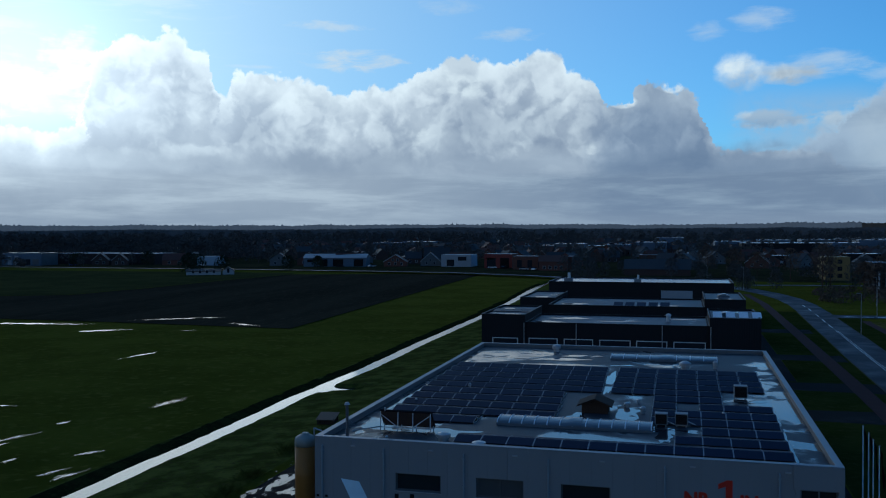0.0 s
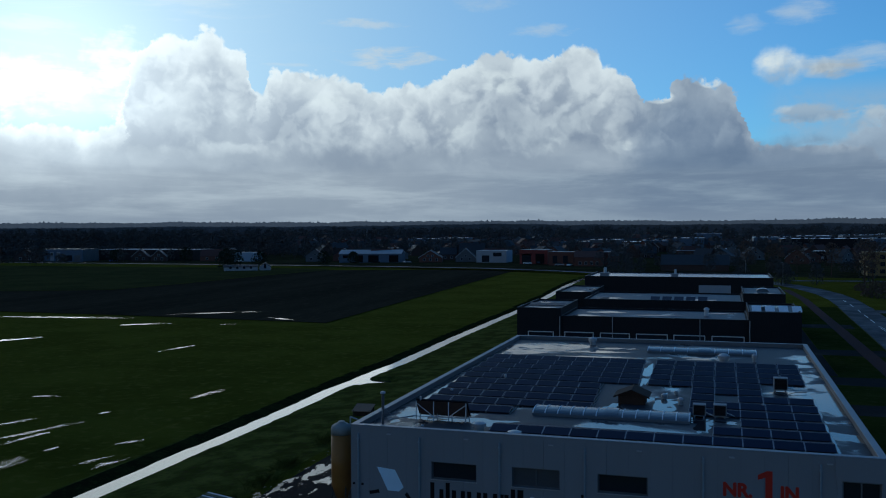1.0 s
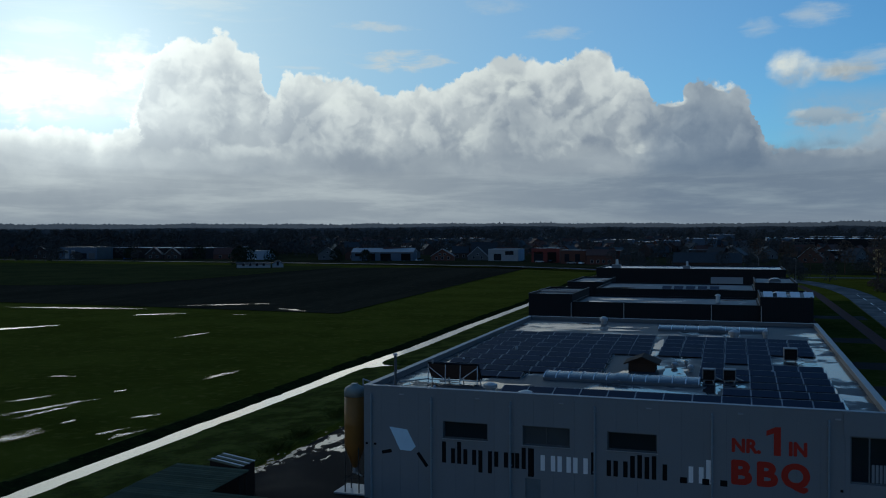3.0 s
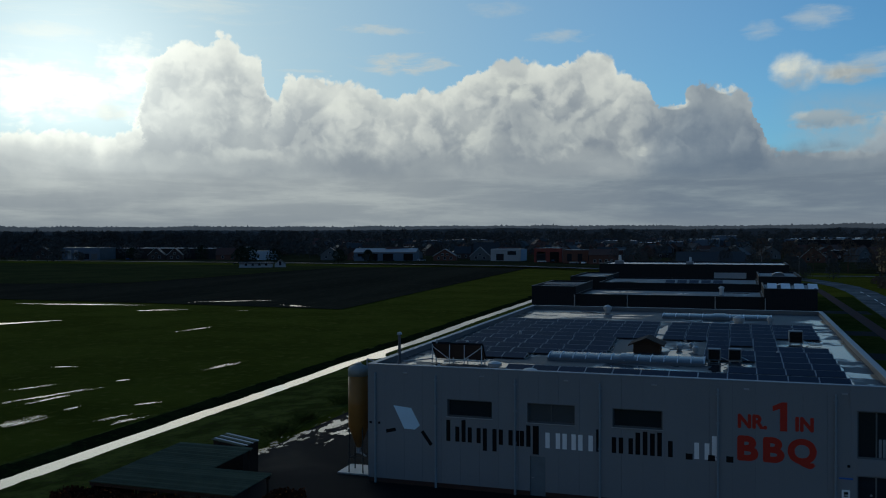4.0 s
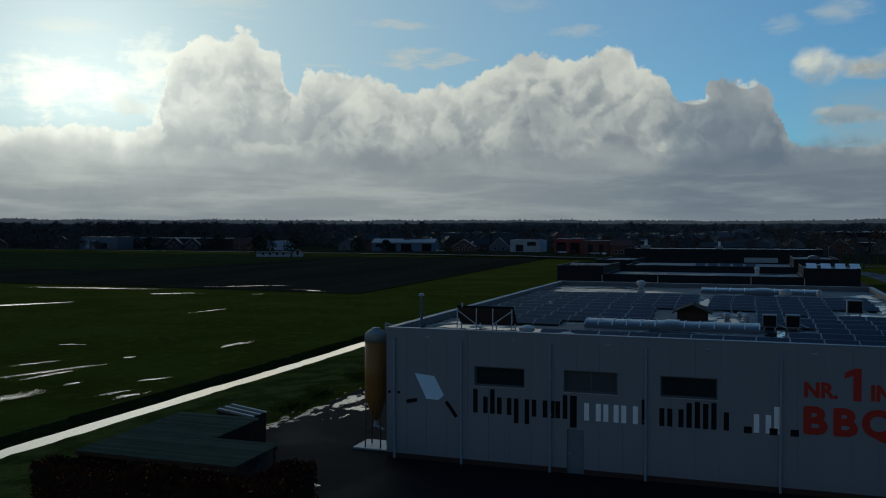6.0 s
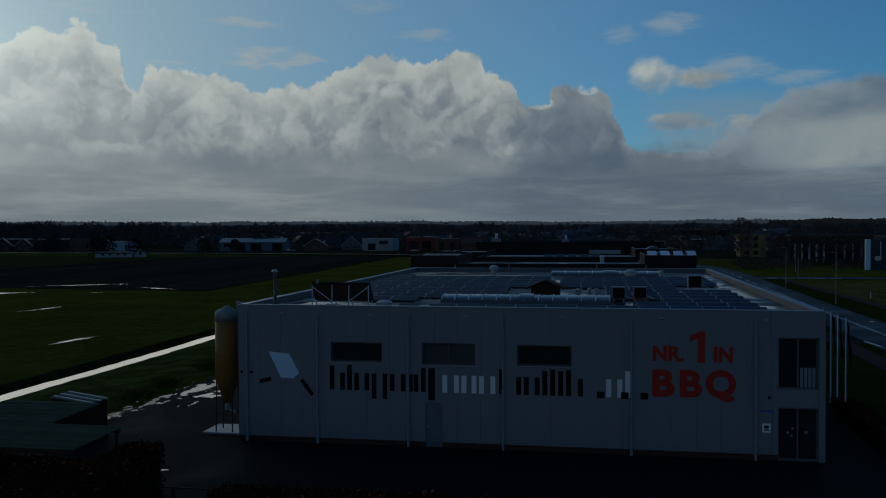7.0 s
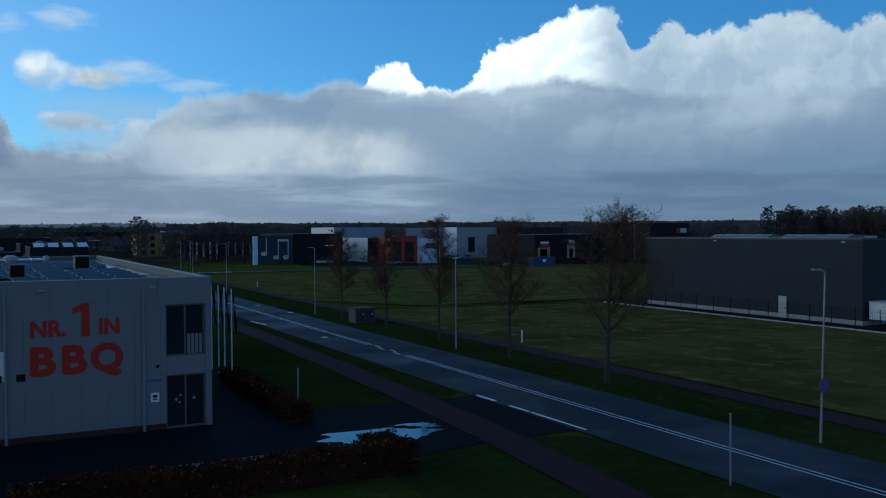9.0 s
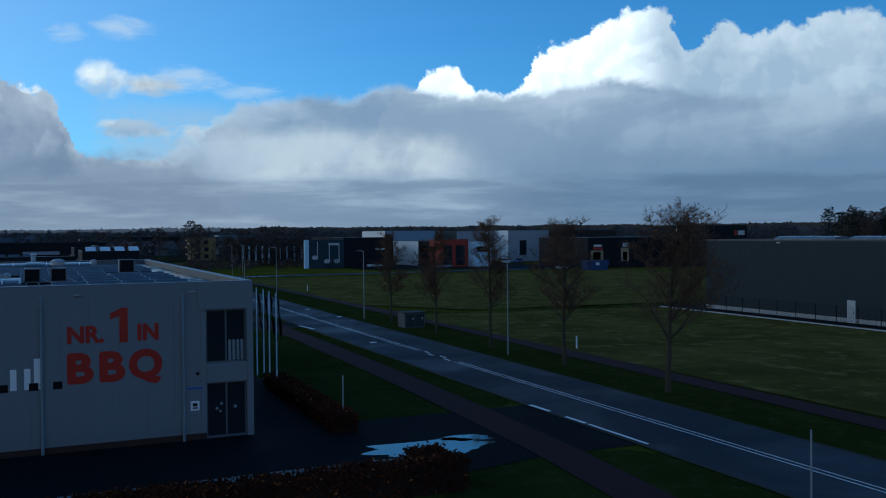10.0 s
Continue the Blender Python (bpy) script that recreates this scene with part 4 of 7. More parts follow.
        part("downpipe", bm, PIPE, b, "grey metal downpipe")
    for x in (2.4, 7.0, 11.8, 16.5, 21.15, 25.8):
        bm = BM()
        box(bm, x - 0.14, x + 0.14, -0.13, 0.0, 6.53, 6.60, 0.012)
        part("wall_lamp", bm, STEEL, b, "small grey wall lamp")
    bm = BM()
    box(bm, 25.68, 26.06, -0.05, 0.0, 1.33, 1.75, 0.01)
    part("notice_box", bm, WHITE, b, "white notice box by the entrance")
    bm = BM()
    box(bm, 25.77, 25.97, -0.056, -0.048, 1.52, 1.66)
    box(bm, 25.77, 25.97, -0.056, -0.048, 1.42, 1.48)
    part("notice_print", bm, BLACK, b)
    bm = BM()
    box(bm, 25.55, 26.2, -0.03, 0.0, 2.28, 2.36)
    part("name_plate", bm, BLUEP, b)
    for x, z in ((0.18, 3.55), (0.72, 3.55), (26.0, 2.95)):
        bm = BM()
        box(bm, x - 0.07, x + 0.07, -0.06, 0.0, z - 0.06, z + 0.06, 0.015)
        part("wall_socket_box", bm, BLACK, b)
    # writing: red words, and the trade name as plain bars in its colours
    def words(text, x0, x1, z0, z1, fat):
        cu = bpy.data.curves.new("words", "FONT")
        cu.body, cu.size = text, 1.0
        tmp = bpy.data.objects.new("words", cu)
        me = bpy.data.meshes.new_from_object(tmp)
        bpy.data.objects.remove(tmp)
        co = np.array([v.co[:] for v in me.vertices])
        lo, hi = co.min(0), co.max(0)
        for v in me.vertices:
            u = (v.co.x - lo[0]) / (hi[0] - lo[0])
            w = (v.co.y - lo[1]) / (hi[1] - lo[1])
            v.co = (x0 + fat + u * (x1 - x0 - 2 * fat), 0.0, z0 + fat + w * (z1 - z0 - 2 * fat))
        bm = BM()
        for k, (dx, dz) in enumerate(((0, 0), (1, 0), (-1, 0), (0, 1), (0, -1), (0.7, 0.7), (-0.7, 0.7), (0.7, -0.7), (-0.7, -0.7))):
            one = BM()
            one.from_mesh(me)
            for v in one.verts:
                v.co = (v.co.x + dx * fat, -0.008 - 0.0006 * k, v.co.z + dz * fat)
            tmp2 = bpy.data.meshes.new("stroke")
            one.to_mesh(tmp2)
            one.free()
            bm.from_mesh(tmp2)
            bpy.data.meshes.remove(tmp2)
        for f in bm.faces:
            f.material_index = 0
        part("lettering", bm, RED, b, "large red painted lettering")
    words("NR.", 20.72, 22.16, 4.53, 5.28, 0.045)
    bm = BM()
    prism(bm, [(22.78, 4.50), (23.12, 4.50), (23.12, 5.98), (22.86, 5.98), (22.42, 5.76), (22.42, 5.50), (22.78, 5.64)], -0.012, 0.0, "y")
    part("lettering", bm, RED, b, "large red painted numeral")
    words("IN", 23.50, 24.38, 4.53, 5.28, 0.045)
    words("B", 20.70, 21.74, 2.85, 4.16, 0.085)
    words("B", 21.96, 23.0, 2.85, 4.16, 0.085)
    words("Q", 23.14, 24.52, 2.66, 4.18, 0.085)
    # trade name: one plain bar for each stroke group, black and white
    base, xh, asc = 2.76, 3.62, 4.02
    def word(x, widths, material, label):
        for kind, w in widths:
            z0, z1 = {"c": (base, 3.98), "a": (base, asc), "x": (base, xh), "g": (2.36, xh), "j": (2.36, 3.95), "i": (base, 3.95)}[kind]
            stroke = 0.24
            spots = [(x, w)] if w < 0.45 else [(x, stroke), (x + w - stroke, stroke)]
            for n, (u, ww) in enumerate(spots):
                bm = BM()
                box(bm, u, u + ww, -0.010, 0.0, z0, xh if n and kind in "ca" else z1)
                part("name_bar", bm, material, b, label)
            x += w + 0.13
    word(4.86, [("c", 0.78), ("a", 0.24), ("x", 0.76), ("g", 0.80), ("x", 0.80), ("x", 0.52), ("i", 0.24), ("j", 0.34)], BLACK, "black painted name bar")
    word(10.62, [("x", 0.82), ("x", 0.74), ("x", 0.80)], WHITE, "white painted name bar")
    word(13.42, [("c", 1.08), ("x", 0.76), ("i", 0.25), ("a", 0.25), ("i", 0.25), ("a", 0.80)], BLACK, "black painted name bar")
    word(18.56, [("x", 0.76), ("a", 0.26)], WHITE, "white painted name bar")
    for x in (18.12, 19.25, 20.16):
        bm = BM()
        box(bm, x, x + 0.36, -0.013, -0.0101, 2.70, 3.02)
        part("name_bar", bm, BLACK, b, "small black painted square")
    # emblem: two plain tools
    bm = BM()
    prism(bm, [(1.62, 4.62), (2.72, 4.52), (3.25, 3.55), (2.95, 3.28), (2.28, 3.30)], -0.010, 0.0, "y")
    part("emblem_blade", bm, LOGO, b, "pale blue painted blade emblem")
    for a, c in (((3.38, 3.22), (3.95, 2.45)), ((1.15, 3.08), (1.75, 3.22))):
        bm = BM()
        dx, dz = c[0] - a[0], c[1] - a[1]
        n = math.hypot(dx, dz)
        px, pz = -dz / n * 0.10, dx / n * 0.10
        prism(bm, [(a[0] + px, a[1] + pz), (c[0] + px, c[1] + pz), (c[0] - px, c[1] - pz), (a[0] - px, a[1] - pz)], -0.012, 0.0, "y")
        part("emblem_handle", bm, BLACK, b)
    return b, holes


HALL, HOLES = hall()


def cladding_panels():
    xs = [0.0] + [W / 25 * k for k in range(1, 25)] + [W]
    for a, c in zip(xs, xs[1:]):
        cuts = sorted({a, c, *[h[0] for h in HOLES if a < h[0] < c], *[h[1] for h in HOLES if a < h[1] < c]})
        for k, (p, q) in enumerate(zip(cuts, cuts[1:])):
            for z0, z1 in holes_in(p, q, 0.30, H - 0.04, HOLES):
                if z1 - z0 < 0.02:
                    continue
                bm = BM()
                lo = p + (0.004 if p == a else 0.0)
                hi = q - (0.004 if q == c else 0.0)
                box(bm, lo, hi, 0.0, 0.05, z0, z1)
                part("cladding_panel", bm, CLAD, HALL)


# ---- solar rows on the roof ----
PITCH, PW = 2.55, 1.547


def panel_mesh():
    bm = BM()
    box(bm, 0.005, PW - 0.005, 0, 1.1, 0, 0.035, mi=2)
    box(bm, 0.005, 0.035, 0, 1.1, 0.035, 0.040, mi=1)
    box(bm, PW - 0.035, PW - 0.005, 0, 1.1, 0.035, 0.040, mi=1)
    box(bm, 0.035, PW - 0.035, 1.075, 1.1, 0.035, 0.040, mi=1)
    box(bm, 0.035, PW - 0.035, 0, 1.075, 0.035, 0.039)
    return mesh_of("solar_panel", bm, CELL, ALU, PANELBACK)


def solar_rows():
    me = panel_mesh()
    bm = BM()
    box(bm, -0.03, 0.03, 0.02, 2.2, 0.0, 0.05)
    box(bm, -0.03, 0.03, 1.07, 1.15, 0.05, 0.20)
    rail = mesh_of("mounting_rail", bm, STEEL)
    spans = {0: [(7.81, 12, 1.0)], 1: [(20.19, 4, 1.0)], 2: [(4.75, 2, 1.0), (21.73, 3, 1.0)], 3: [(1.55, 7, 1.02), (18.66, 5, 1.0)], 4: [(1.45, 7, 1.02), (18.65, 5, 1.01)], 5: [(1.35, 7, 1.015), (18.64, 1, 1.0), (21.73, 3, 1.02)],
             6: [(1.25, 7, 1.01), (18.62, 3, 1.01)], 7: [(1.15, 9, 0.975), (15.4, 5, 1.03)], 8: [(1.08, 9, 0.971), (15.35, 7, 1.03)], 9: [(1.03, 9, 0.967), (15.33, 7, 1.035)], 10: [(0.98, 9, 0.963), (15.3, 7, 1.04)], 11: [(0.95, 9, 0.959), (15.3, 7, 1.045)]}
    tilt = math.degrees(math.asin(0.17))
    for k, runs in spans.items():
        y = 1.85 + PITCH * k
        for x0, n, wide in runs:
            row = thing("solar_row", "row of dark blue solar panels on the wet roof", "solar panels", (x0, y, RZ), group="solar rows on the roof")
            for i in range(n + 1):
                piece("mounting_rail", rail, row, pose(i * PW * wide, 0, 0))
            for i in range(n):
                piece("solar_panel", me, row, pose(i * PW * wide, 0.0, 0.06, tilt, 0, 0))
                piece("solar_panel", me, row, pose((i + 1) * PW * wide, 2.22, 0.06, tilt, 0, 180))


solar_rows()
ROOFWATER = mat_wet("roof_standing_water", (0.036, 0.041, 0.050), (0.024, 0.028, 0.034), 0.45, 0.40, 0.46, 0.55, 0.04, 0.3)
for k, (cx, cy, lx, ly, rot) in enumerate(((14.95, 25.5, 0.7, 11, 1), (17.0, 13.0, 2.0, 6.5, 0), (17.1, 9.2, 3.4, 2.0, 0), (14.0, 9.9, 1.4, 4.5, 0),
                                           (4.2, 38.2, 7.5, 3.2, 20), (8.6, 36.5, 6.0, 1.6, 12), (3.0, 34.0, 4.2, 1.6, 25), (11.2, 39.2, 4.0, 1.2, 10), (1.05, 22.0, 0.8, 22, 0), (6.6, 4.3, 5.5, 2.0, 0),
                                           (2.2, 4.6, 2.0, 4.0, 0), (17.9, 34.2, 8.0, 1.2, 3), (20.0, 8.0, 3.0, 1.6, 0), (25.0, 18.9, 2.6, 1.1, 0), (19.6, 6.2, 1.0, 3.2, 0), (9.8, 33.2, 8.5, 0.8, 4))):
    sheet("roof_puddle", ragged(cx, cy, lx * 1.25, ly * 1.25, rot, 500 + k, 90, 0.15), ROOFWATER, RZ + 0.006 + 0.0006 * k, "rainwater standing on the flat roof", "puddle", kind="stuff")


GUTTERWATER = mat_wet("roof_edge_water", (0.036, 0.041, 0.050), (0.024, 0.028, 0.034), 0.35, 0.42, 0.52, 0.55, 0.12, 0.3)
for cx, cy, lx, ly in ((27.3, 10.5, 1.45, 18.0), (27.3, 27.5, 1.4, 17.0), (0.75, 25.0, 0.7, 20.0), (3.4, 5.6, 5.0, 3.6), (1.35, 5.5, 1.6, 7.5)):
    edge = [(cx + lx / 2 * u + 0.10 * noise.noise((u * 3, v * 9, cy)), cy + ly / 2 * v) for u, v in [(-1, -1 + 2 * i / 24) for i in range(25)][::-1] + [(1, -1 + 2 * i / 24) for i in range(25)]]
    sheet("roof_puddle", edge, GUTTERWATER, RZ + 0.004 + 0.0003 * cy / 10, "rainwater along the edge of the flat roof", "puddle", kind="stuff")
# white of glazing bars, also the painted sky reflection on tilted panels
BAR_GLINT = mat("bar_and_glint_white", (0.60, 0.62, 0.65), 0.5)


def skylight(x0, x1, y0, y1, z, rise, n, label):
    s = thing("rooflight", label, "rooflight", (x0, y0, z))
    bm = BM()
    w, d = x1 - x0, y1 - y0
    for a, b2 in ((0, 0.12), (d - 0.12, d)):
        box(bm, 0, w, a, b2, 0, 0.16)
    for a, b2 in ((0, 0.12), (w - 0.12, w)):
        box(bm, a, b2, 0.12, d - 0.12, 0, 0.159)
    part("kerb", bm, CLAD_IN, s)
    for k in range(n):
        bm = BM()
        a, b2 = w * k / n + 0.02, w * (k + 1) / n - 0.02
        arc = [(0.06 + (d - 0.12) * (0.5 - 0.5 * math.cos(math.pi * i / 10)), 0.16 + rise * math.sin(math.pi * i / 10)) for i in range(11)]
        prism(bm, arc, a, b2, "x")
        part("vault_pane", bm, ACRYL, s)
    for k in range(n + 1):
        bm = BM()
        x = min(max(w * k / n, 0.03), w - 0.03)
        arc = [(0.03 + (d - 0.06) * (0.5 - 0.5 * math.cos(math.pi * i / 10)), 0.165 + (rise + 0.03) * math.sin(math.pi * i / 10)) for i in range(11)]
        prism(bm, arc, x - 0.03, x + 0.03, "x")
        part("glazing_bar", bm, BAR_GLINT, s)
    bm = BM()
    xc = w * 0.47
    arc = [(0.03 + (d - 0.06) * (0.5 - 0.5 * math.cos(math.pi * i / 10)), 0.18 + (rise + 0.05) * math.sin(math.pi * i / 10)) for i in range(11)]
    prism(bm, arc, xc, xc + w / n * 0.98, "x")
    part("opening_hatch", bm, ACRYL, s)
    return s


skylight(9.3, 18.83, 7.05, 9.25, RZ, 0.24, 12, "long barrel-vaulted milky rooflight on the flat roof")
skylight(14.0, 23.65, 37.3, 39.9, RZ, 0.22, 8, "long barrel-vaulted rooflight at the rear roof")


def hut():
    h = thing("roof_hut", "small brown wooden hut with a dark gabled roof", "hut", (14.95, 12.9, RZ))
    h.scale = (0.86, 0.86, 0.86)
    bm = BM()
    prism(bm, [(-1.0, 0), (1.0, 0), (1.0, 0.72), (0, 1.10), (-1.0, 0.72)], -0.88, 1.0, "y")
    part("core", bm, HEDGE_IN, h)
    for k in range(7):
        bm = BM()
        z0 = 0.02 + k * 0.15
        half = 1.02 if z0 < 0.6 else max(0.1, 1.02 - (z0 + 0.1 - 0.72) * 2.6)
        box(bm, -half, half, -0.92, -0.885, z0, z0 + 0.135)
        part("plank", bm, WOOD, h)
    for s in (-1, 1):
        bm = BM()
        prism(bm, [(s * 1.34, 0.60), (0, 1.14), (0, 1.22), (s * 1.36, 0.67)], -1.25, 1.25, "y")
        part("roof_slope", bm, SHINGLE, h, "dark shingled roof slope")
        bm = BM()
        prism(bm, [(s * 1.36, 0.56), (0, 1.10), (0, 1.18), (s * 1.38, 0.63)], -1.28, -1.252, "y")
        part("barge_board", bm, WOOD, h)


hut()


def ac_unit(x, y, s=1.0, rz=0.0):
    u = thing("condenser_unit", "dark boxy cooling unit with a pale frame on the flat roof", "air conditioner", (x, y, RZ), rz, group="cooling units on the roof")
    w, d, h = 0.78 * s, 0.62 * s, 0.72 * s
    bm = BM()
    box(bm, -w / 2, w / 2, -d / 2, d / 2, 0.12, 0.12 + h, 0.02)
    part("casing", bm, mat("grey_casing", (0.17, 0.18, 0.19), 0.5, 0, 0.1, 2, 0.05, 20), u)
    bm = BM()
    box(bm, -w / 2 + 0.06, w / 2 - 0.06, -d / 2 - 0.012, -d / 2 + 0.01, 0.18, 0.06 + h)
    g = part("grille", bm, BLACK, u, "black fan grille")
    for k in range(7):
        bm = BM()
        z = 0.22 + (h - 0.2) * k / 7
        box(bm, -w / 2 + 0.07, w / 2 - 0.07, -d / 2 - 0.024, -d / 2 - 0.012, z, z + 0.02)
        part("slat", bm, RUBBER, g)
    for sx in (-1, 1):
        bm = BM()
        box(bm, sx * w * 0.36 - 0.04, sx * w * 0.36 + 0.04, -d / 2, d / 2, 0, 0.12)
        part("foot", bm, STEEL, u)
    bm = BM()
    tube(bm, (w / 2, 0.1, 0.3), (w / 2 + 0.5, 0.1, 0.08), 0.03, seg=6)
    tube(bm, (w / 2 + 0.5, 0.1, 0.05), (w / 2 + 1.3, 0.25, 0.05), 0.03, seg=6)
    part("pipe", bm, OFFWHITE, u)


ac_unit(19.33, 9.3)
ac_unit(20.55, 9.5)
ac_unit(24.65, 19.9, 1.2)


def roof_vent(x, y, r, h, label="squat metal roof vent with a domed cap"):
    v = thing("roof_vent", label, "roof vent", (x, y, RZ), group="roof vents")
    bm = BM()
    tube(bm, (0, 0, 0), (0, 0, h * 0.6), r * 0.7, seg=14)
    part("pipe", bm, STEEL, v)
    bm = BM()
    tube(bm, (0, 0, h * 0.45), (0, 0, h * 0.8), r, r, 16)
    tube(bm, (0, 0, h * 0.8), (0, 0, h), r, r * 0.45, 16)
    part("cap", bm, TRIM, v)


for x, y, r, h in ((7.15, 2.2, 0.42, 0.5), (9.5, 1.15, 0.4, 0.35), (8.32, 41.7, 0.42, 0.75), (20.8, 32.6, 0.5, 0.8), (23.35, 34.0, 0.22, 0.7), (18.05, 12.9, 0.2, 0.5), (16.9, 14.8, 0.22, 0.35),
                   (17.6, 16.4, 0.15, 0.3), (23.2, 13.0, 0.12, 0.35), (4.0, 1.2, 0.10, 0.35), (4.6, 19.6, 0.12, 0.4), (2.3, 12.8, 0.1, 0.35)):
    roof_vent(x, y, r, h)


def flue():
    c = thing("flue", "tall thin steel flue pipe with a rain cap", "chimney", (1.43, 1.5, RZ))
    bm = BM()
    tube(bm, (0, 0, 0), (0, 0, 1.95), 0.085, seg=14)
    part("pipe", bm, mat("dark_flue_steel", (0.10, 0.10, 0.105), 0.55, 0.4), c)
    bm = BM()
    tube(bm, (0, 0, 1.98), (0, 0, 2.10), 0.17, 0.12, 14)
    part("cap", bm, STEEL, c)
    bm = BM()
    tube(bm, (0, 0, 0), (0, 0, 0.12), 0.22, 0.12, 14)
    part("base_collar", bm, STEEL, c)
    bm = BM()
    for a in (0.6, 2.7, 4.8):
        tube(bm, (0, 0, 1.25), (0.9 * math.cos(a), 0.9 * math.sin(a) + 0.3, 0.02), 0.008, seg=4)
    part("guy_wire", bm, STEEL, c)


flue()


def collector():
    c = thing("solar_collector", "brown-backed tilted solar collector on a white lattice stand", "solar collector", (2.70, 3.9, RZ))
    bm = BM()
    m = pose(1.62, 0.35, 0.74, 128, 0, 0)
    boxm(bm, m, 3.2, 1.25, 0.10)
    part("panel", bm, mat("collector_back", (0.075, 0.050, 0.042), 0.6, 0, 0.2, 1.5, 0.1, 12), c, "brown back of the collector")
    bm = BM()
    for dy in (-0.64, 0.64):
        boxm(bm, m @ Matrix.Translation((0, dy, 0)), 3.26, 0.05, 0.13)
    for dx in (-1.62, 1.62):
        boxm(bm, m @ Matrix.Translation((dx, 0, 0)), 0.05, 1.3, 0.128)
    part("rim", bm, BLACK, c)
    for x in (0.03, 1.15, 2.1, 3.2):
        bm = BM()
        tube(bm, (x, 0.62, 0.0), (x, 0.66, 0.28), 0.035, seg=6)
        part("short_leg", bm, OFFWHITE, c)
        bm = BM()
        tube(bm, (x, -0.16, 0.0), (x, -0.10, 1.18), 0.03, seg=6)
        part("leg", bm, OFFWHITE, c)
    for a, b2 in (((0.05, -0.16, 1.05), (1.15, -0.18, 0.28)), ((2.1, -0.18, 0.28), (3.18, -0.16, 1.05)), ((0.0, -0.2, 0.26), (3.22, -0.2, 0.26))):
        bm = BM()
        tube(bm, a, b2, 0.026, seg=6)
        part("brace", bm, OFFWHITE, c)
    bm = BM()
    tube(bm, (-1.3, -1.5, 0.22), (0.1, -0.25, 0.3), 0.04, seg=6)
    part("pipe", bm, STEEL, c)
    bm = BM()
    tube(bm, (0.3, -0.05, 1.2), (0.3, -0.05, 1.45), 0.06, seg=8)
    part("pipe", bm, STEEL, c)


collector()


DARKSTEEL = mat("dull_dark_steel", (0.06, 0.058, 0.055), 0.6, 0.3, 0.2, 3, 0.1, 20)


def silo():
    s = thing("feed_silo", "amber fibreglass silo with white dome on steel legs", "silo", (-1.32, 1.65, 0.03))
    def ring(bm, prof, seg=28):
        rows = [[bm.verts.new((r * math.cos(2 * math.pi * i / seg), r * math.sin(2 * math.pi * i / seg), z)) for i in range(seg)] for r, z in prof]
        for a, b2 in zip(rows, rows[1:]):
            for i in range(seg):
                bm.faces.new((a[i], a[(i + 1) % seg], b2[(i + 1) % seg], b2[i])).smooth = True
        bm.faces.new(rows[0][::-1])
        bm.faces.new(rows[-1])
    bm = BM()
    ring(bm, [(0.14, 1.55), (0.60, 2.75), (0.63, 2.8), (0.63, 4.2), (0.64, 4.25), (0.63, 4.3), (0.63, 5.95)])
    part("body", bm, AMBER, s)
    bm = BM()
    ring(bm, [(0.64, 5.95), (0.64, 6.30), (0.58, 6.46), (0.38, 6.58), (0.20, 6.64), (0.19, 6.72)])
    part("dome", bm, mat("greyish_white_dome", (0.22, 0.23, 0.21), 0.6, 0, 0.25, 2, 0.1, 10), s, "greyish white dome")
    bm = BM()
    tube(bm, (0, 0, 1.2), (0, 0, 1.56), 0.16, 0.14, 12)
    tube(bm, (0, 0, 1.25), (0.6, -0.3, 1.1), 0.06, seg=8)
    part("outlet", bm, STEEL, s)
    for a in (45, 135, 225, 315):
        x, y = 0.60 * math.cos(radians(a)), 0.60 * math.sin(radians(a))
        bm = BM()
        tube(bm, (x * 1.08, y * 1.08, 0.1), (x, y, 2.9), 0.04, seg=6)
        part("leg", bm, DARKSTEEL, s)
    bm = BM()
    for z in (1.0, 2.75):
        for a in range(45, 405, 90):
            p = [(0.62 * math.cos(radians(v)), 0.62 * math.sin(radians(v)), z) for v in (a, a + 90)]
            tube(bm, p[0], p[1], 0.025, seg=5)
    part("brace", bm, DARKSTEEL, s)
    bm = BM()
    tube(bm, (0.45, 0.3, 6.1), (0.45, 0.3, 6.95), 0.05, seg=8)
    tube(bm, (0.45, 0.3, 6.95), (0.95, 0.3, 6.8), 0.05, seg=8)
    part("fill_pipe", bm, STEEL, s)
    bm = BM()
    box(bm, -1.15, 0.95, -0.65, 1.4, 0, 0.1, 0.02)
    part("pad", bm, mat("pale_concrete", (0.34, 0.34, 0.33), 0.5, 0, 0.25, 1.2, 0.1, 15), s, "pale wet concrete pad")


silo()

# ---- black halls behind ----


HALLTRIM = mat("hall_trim", (0.10, 0.105, 0.11), 0.6)


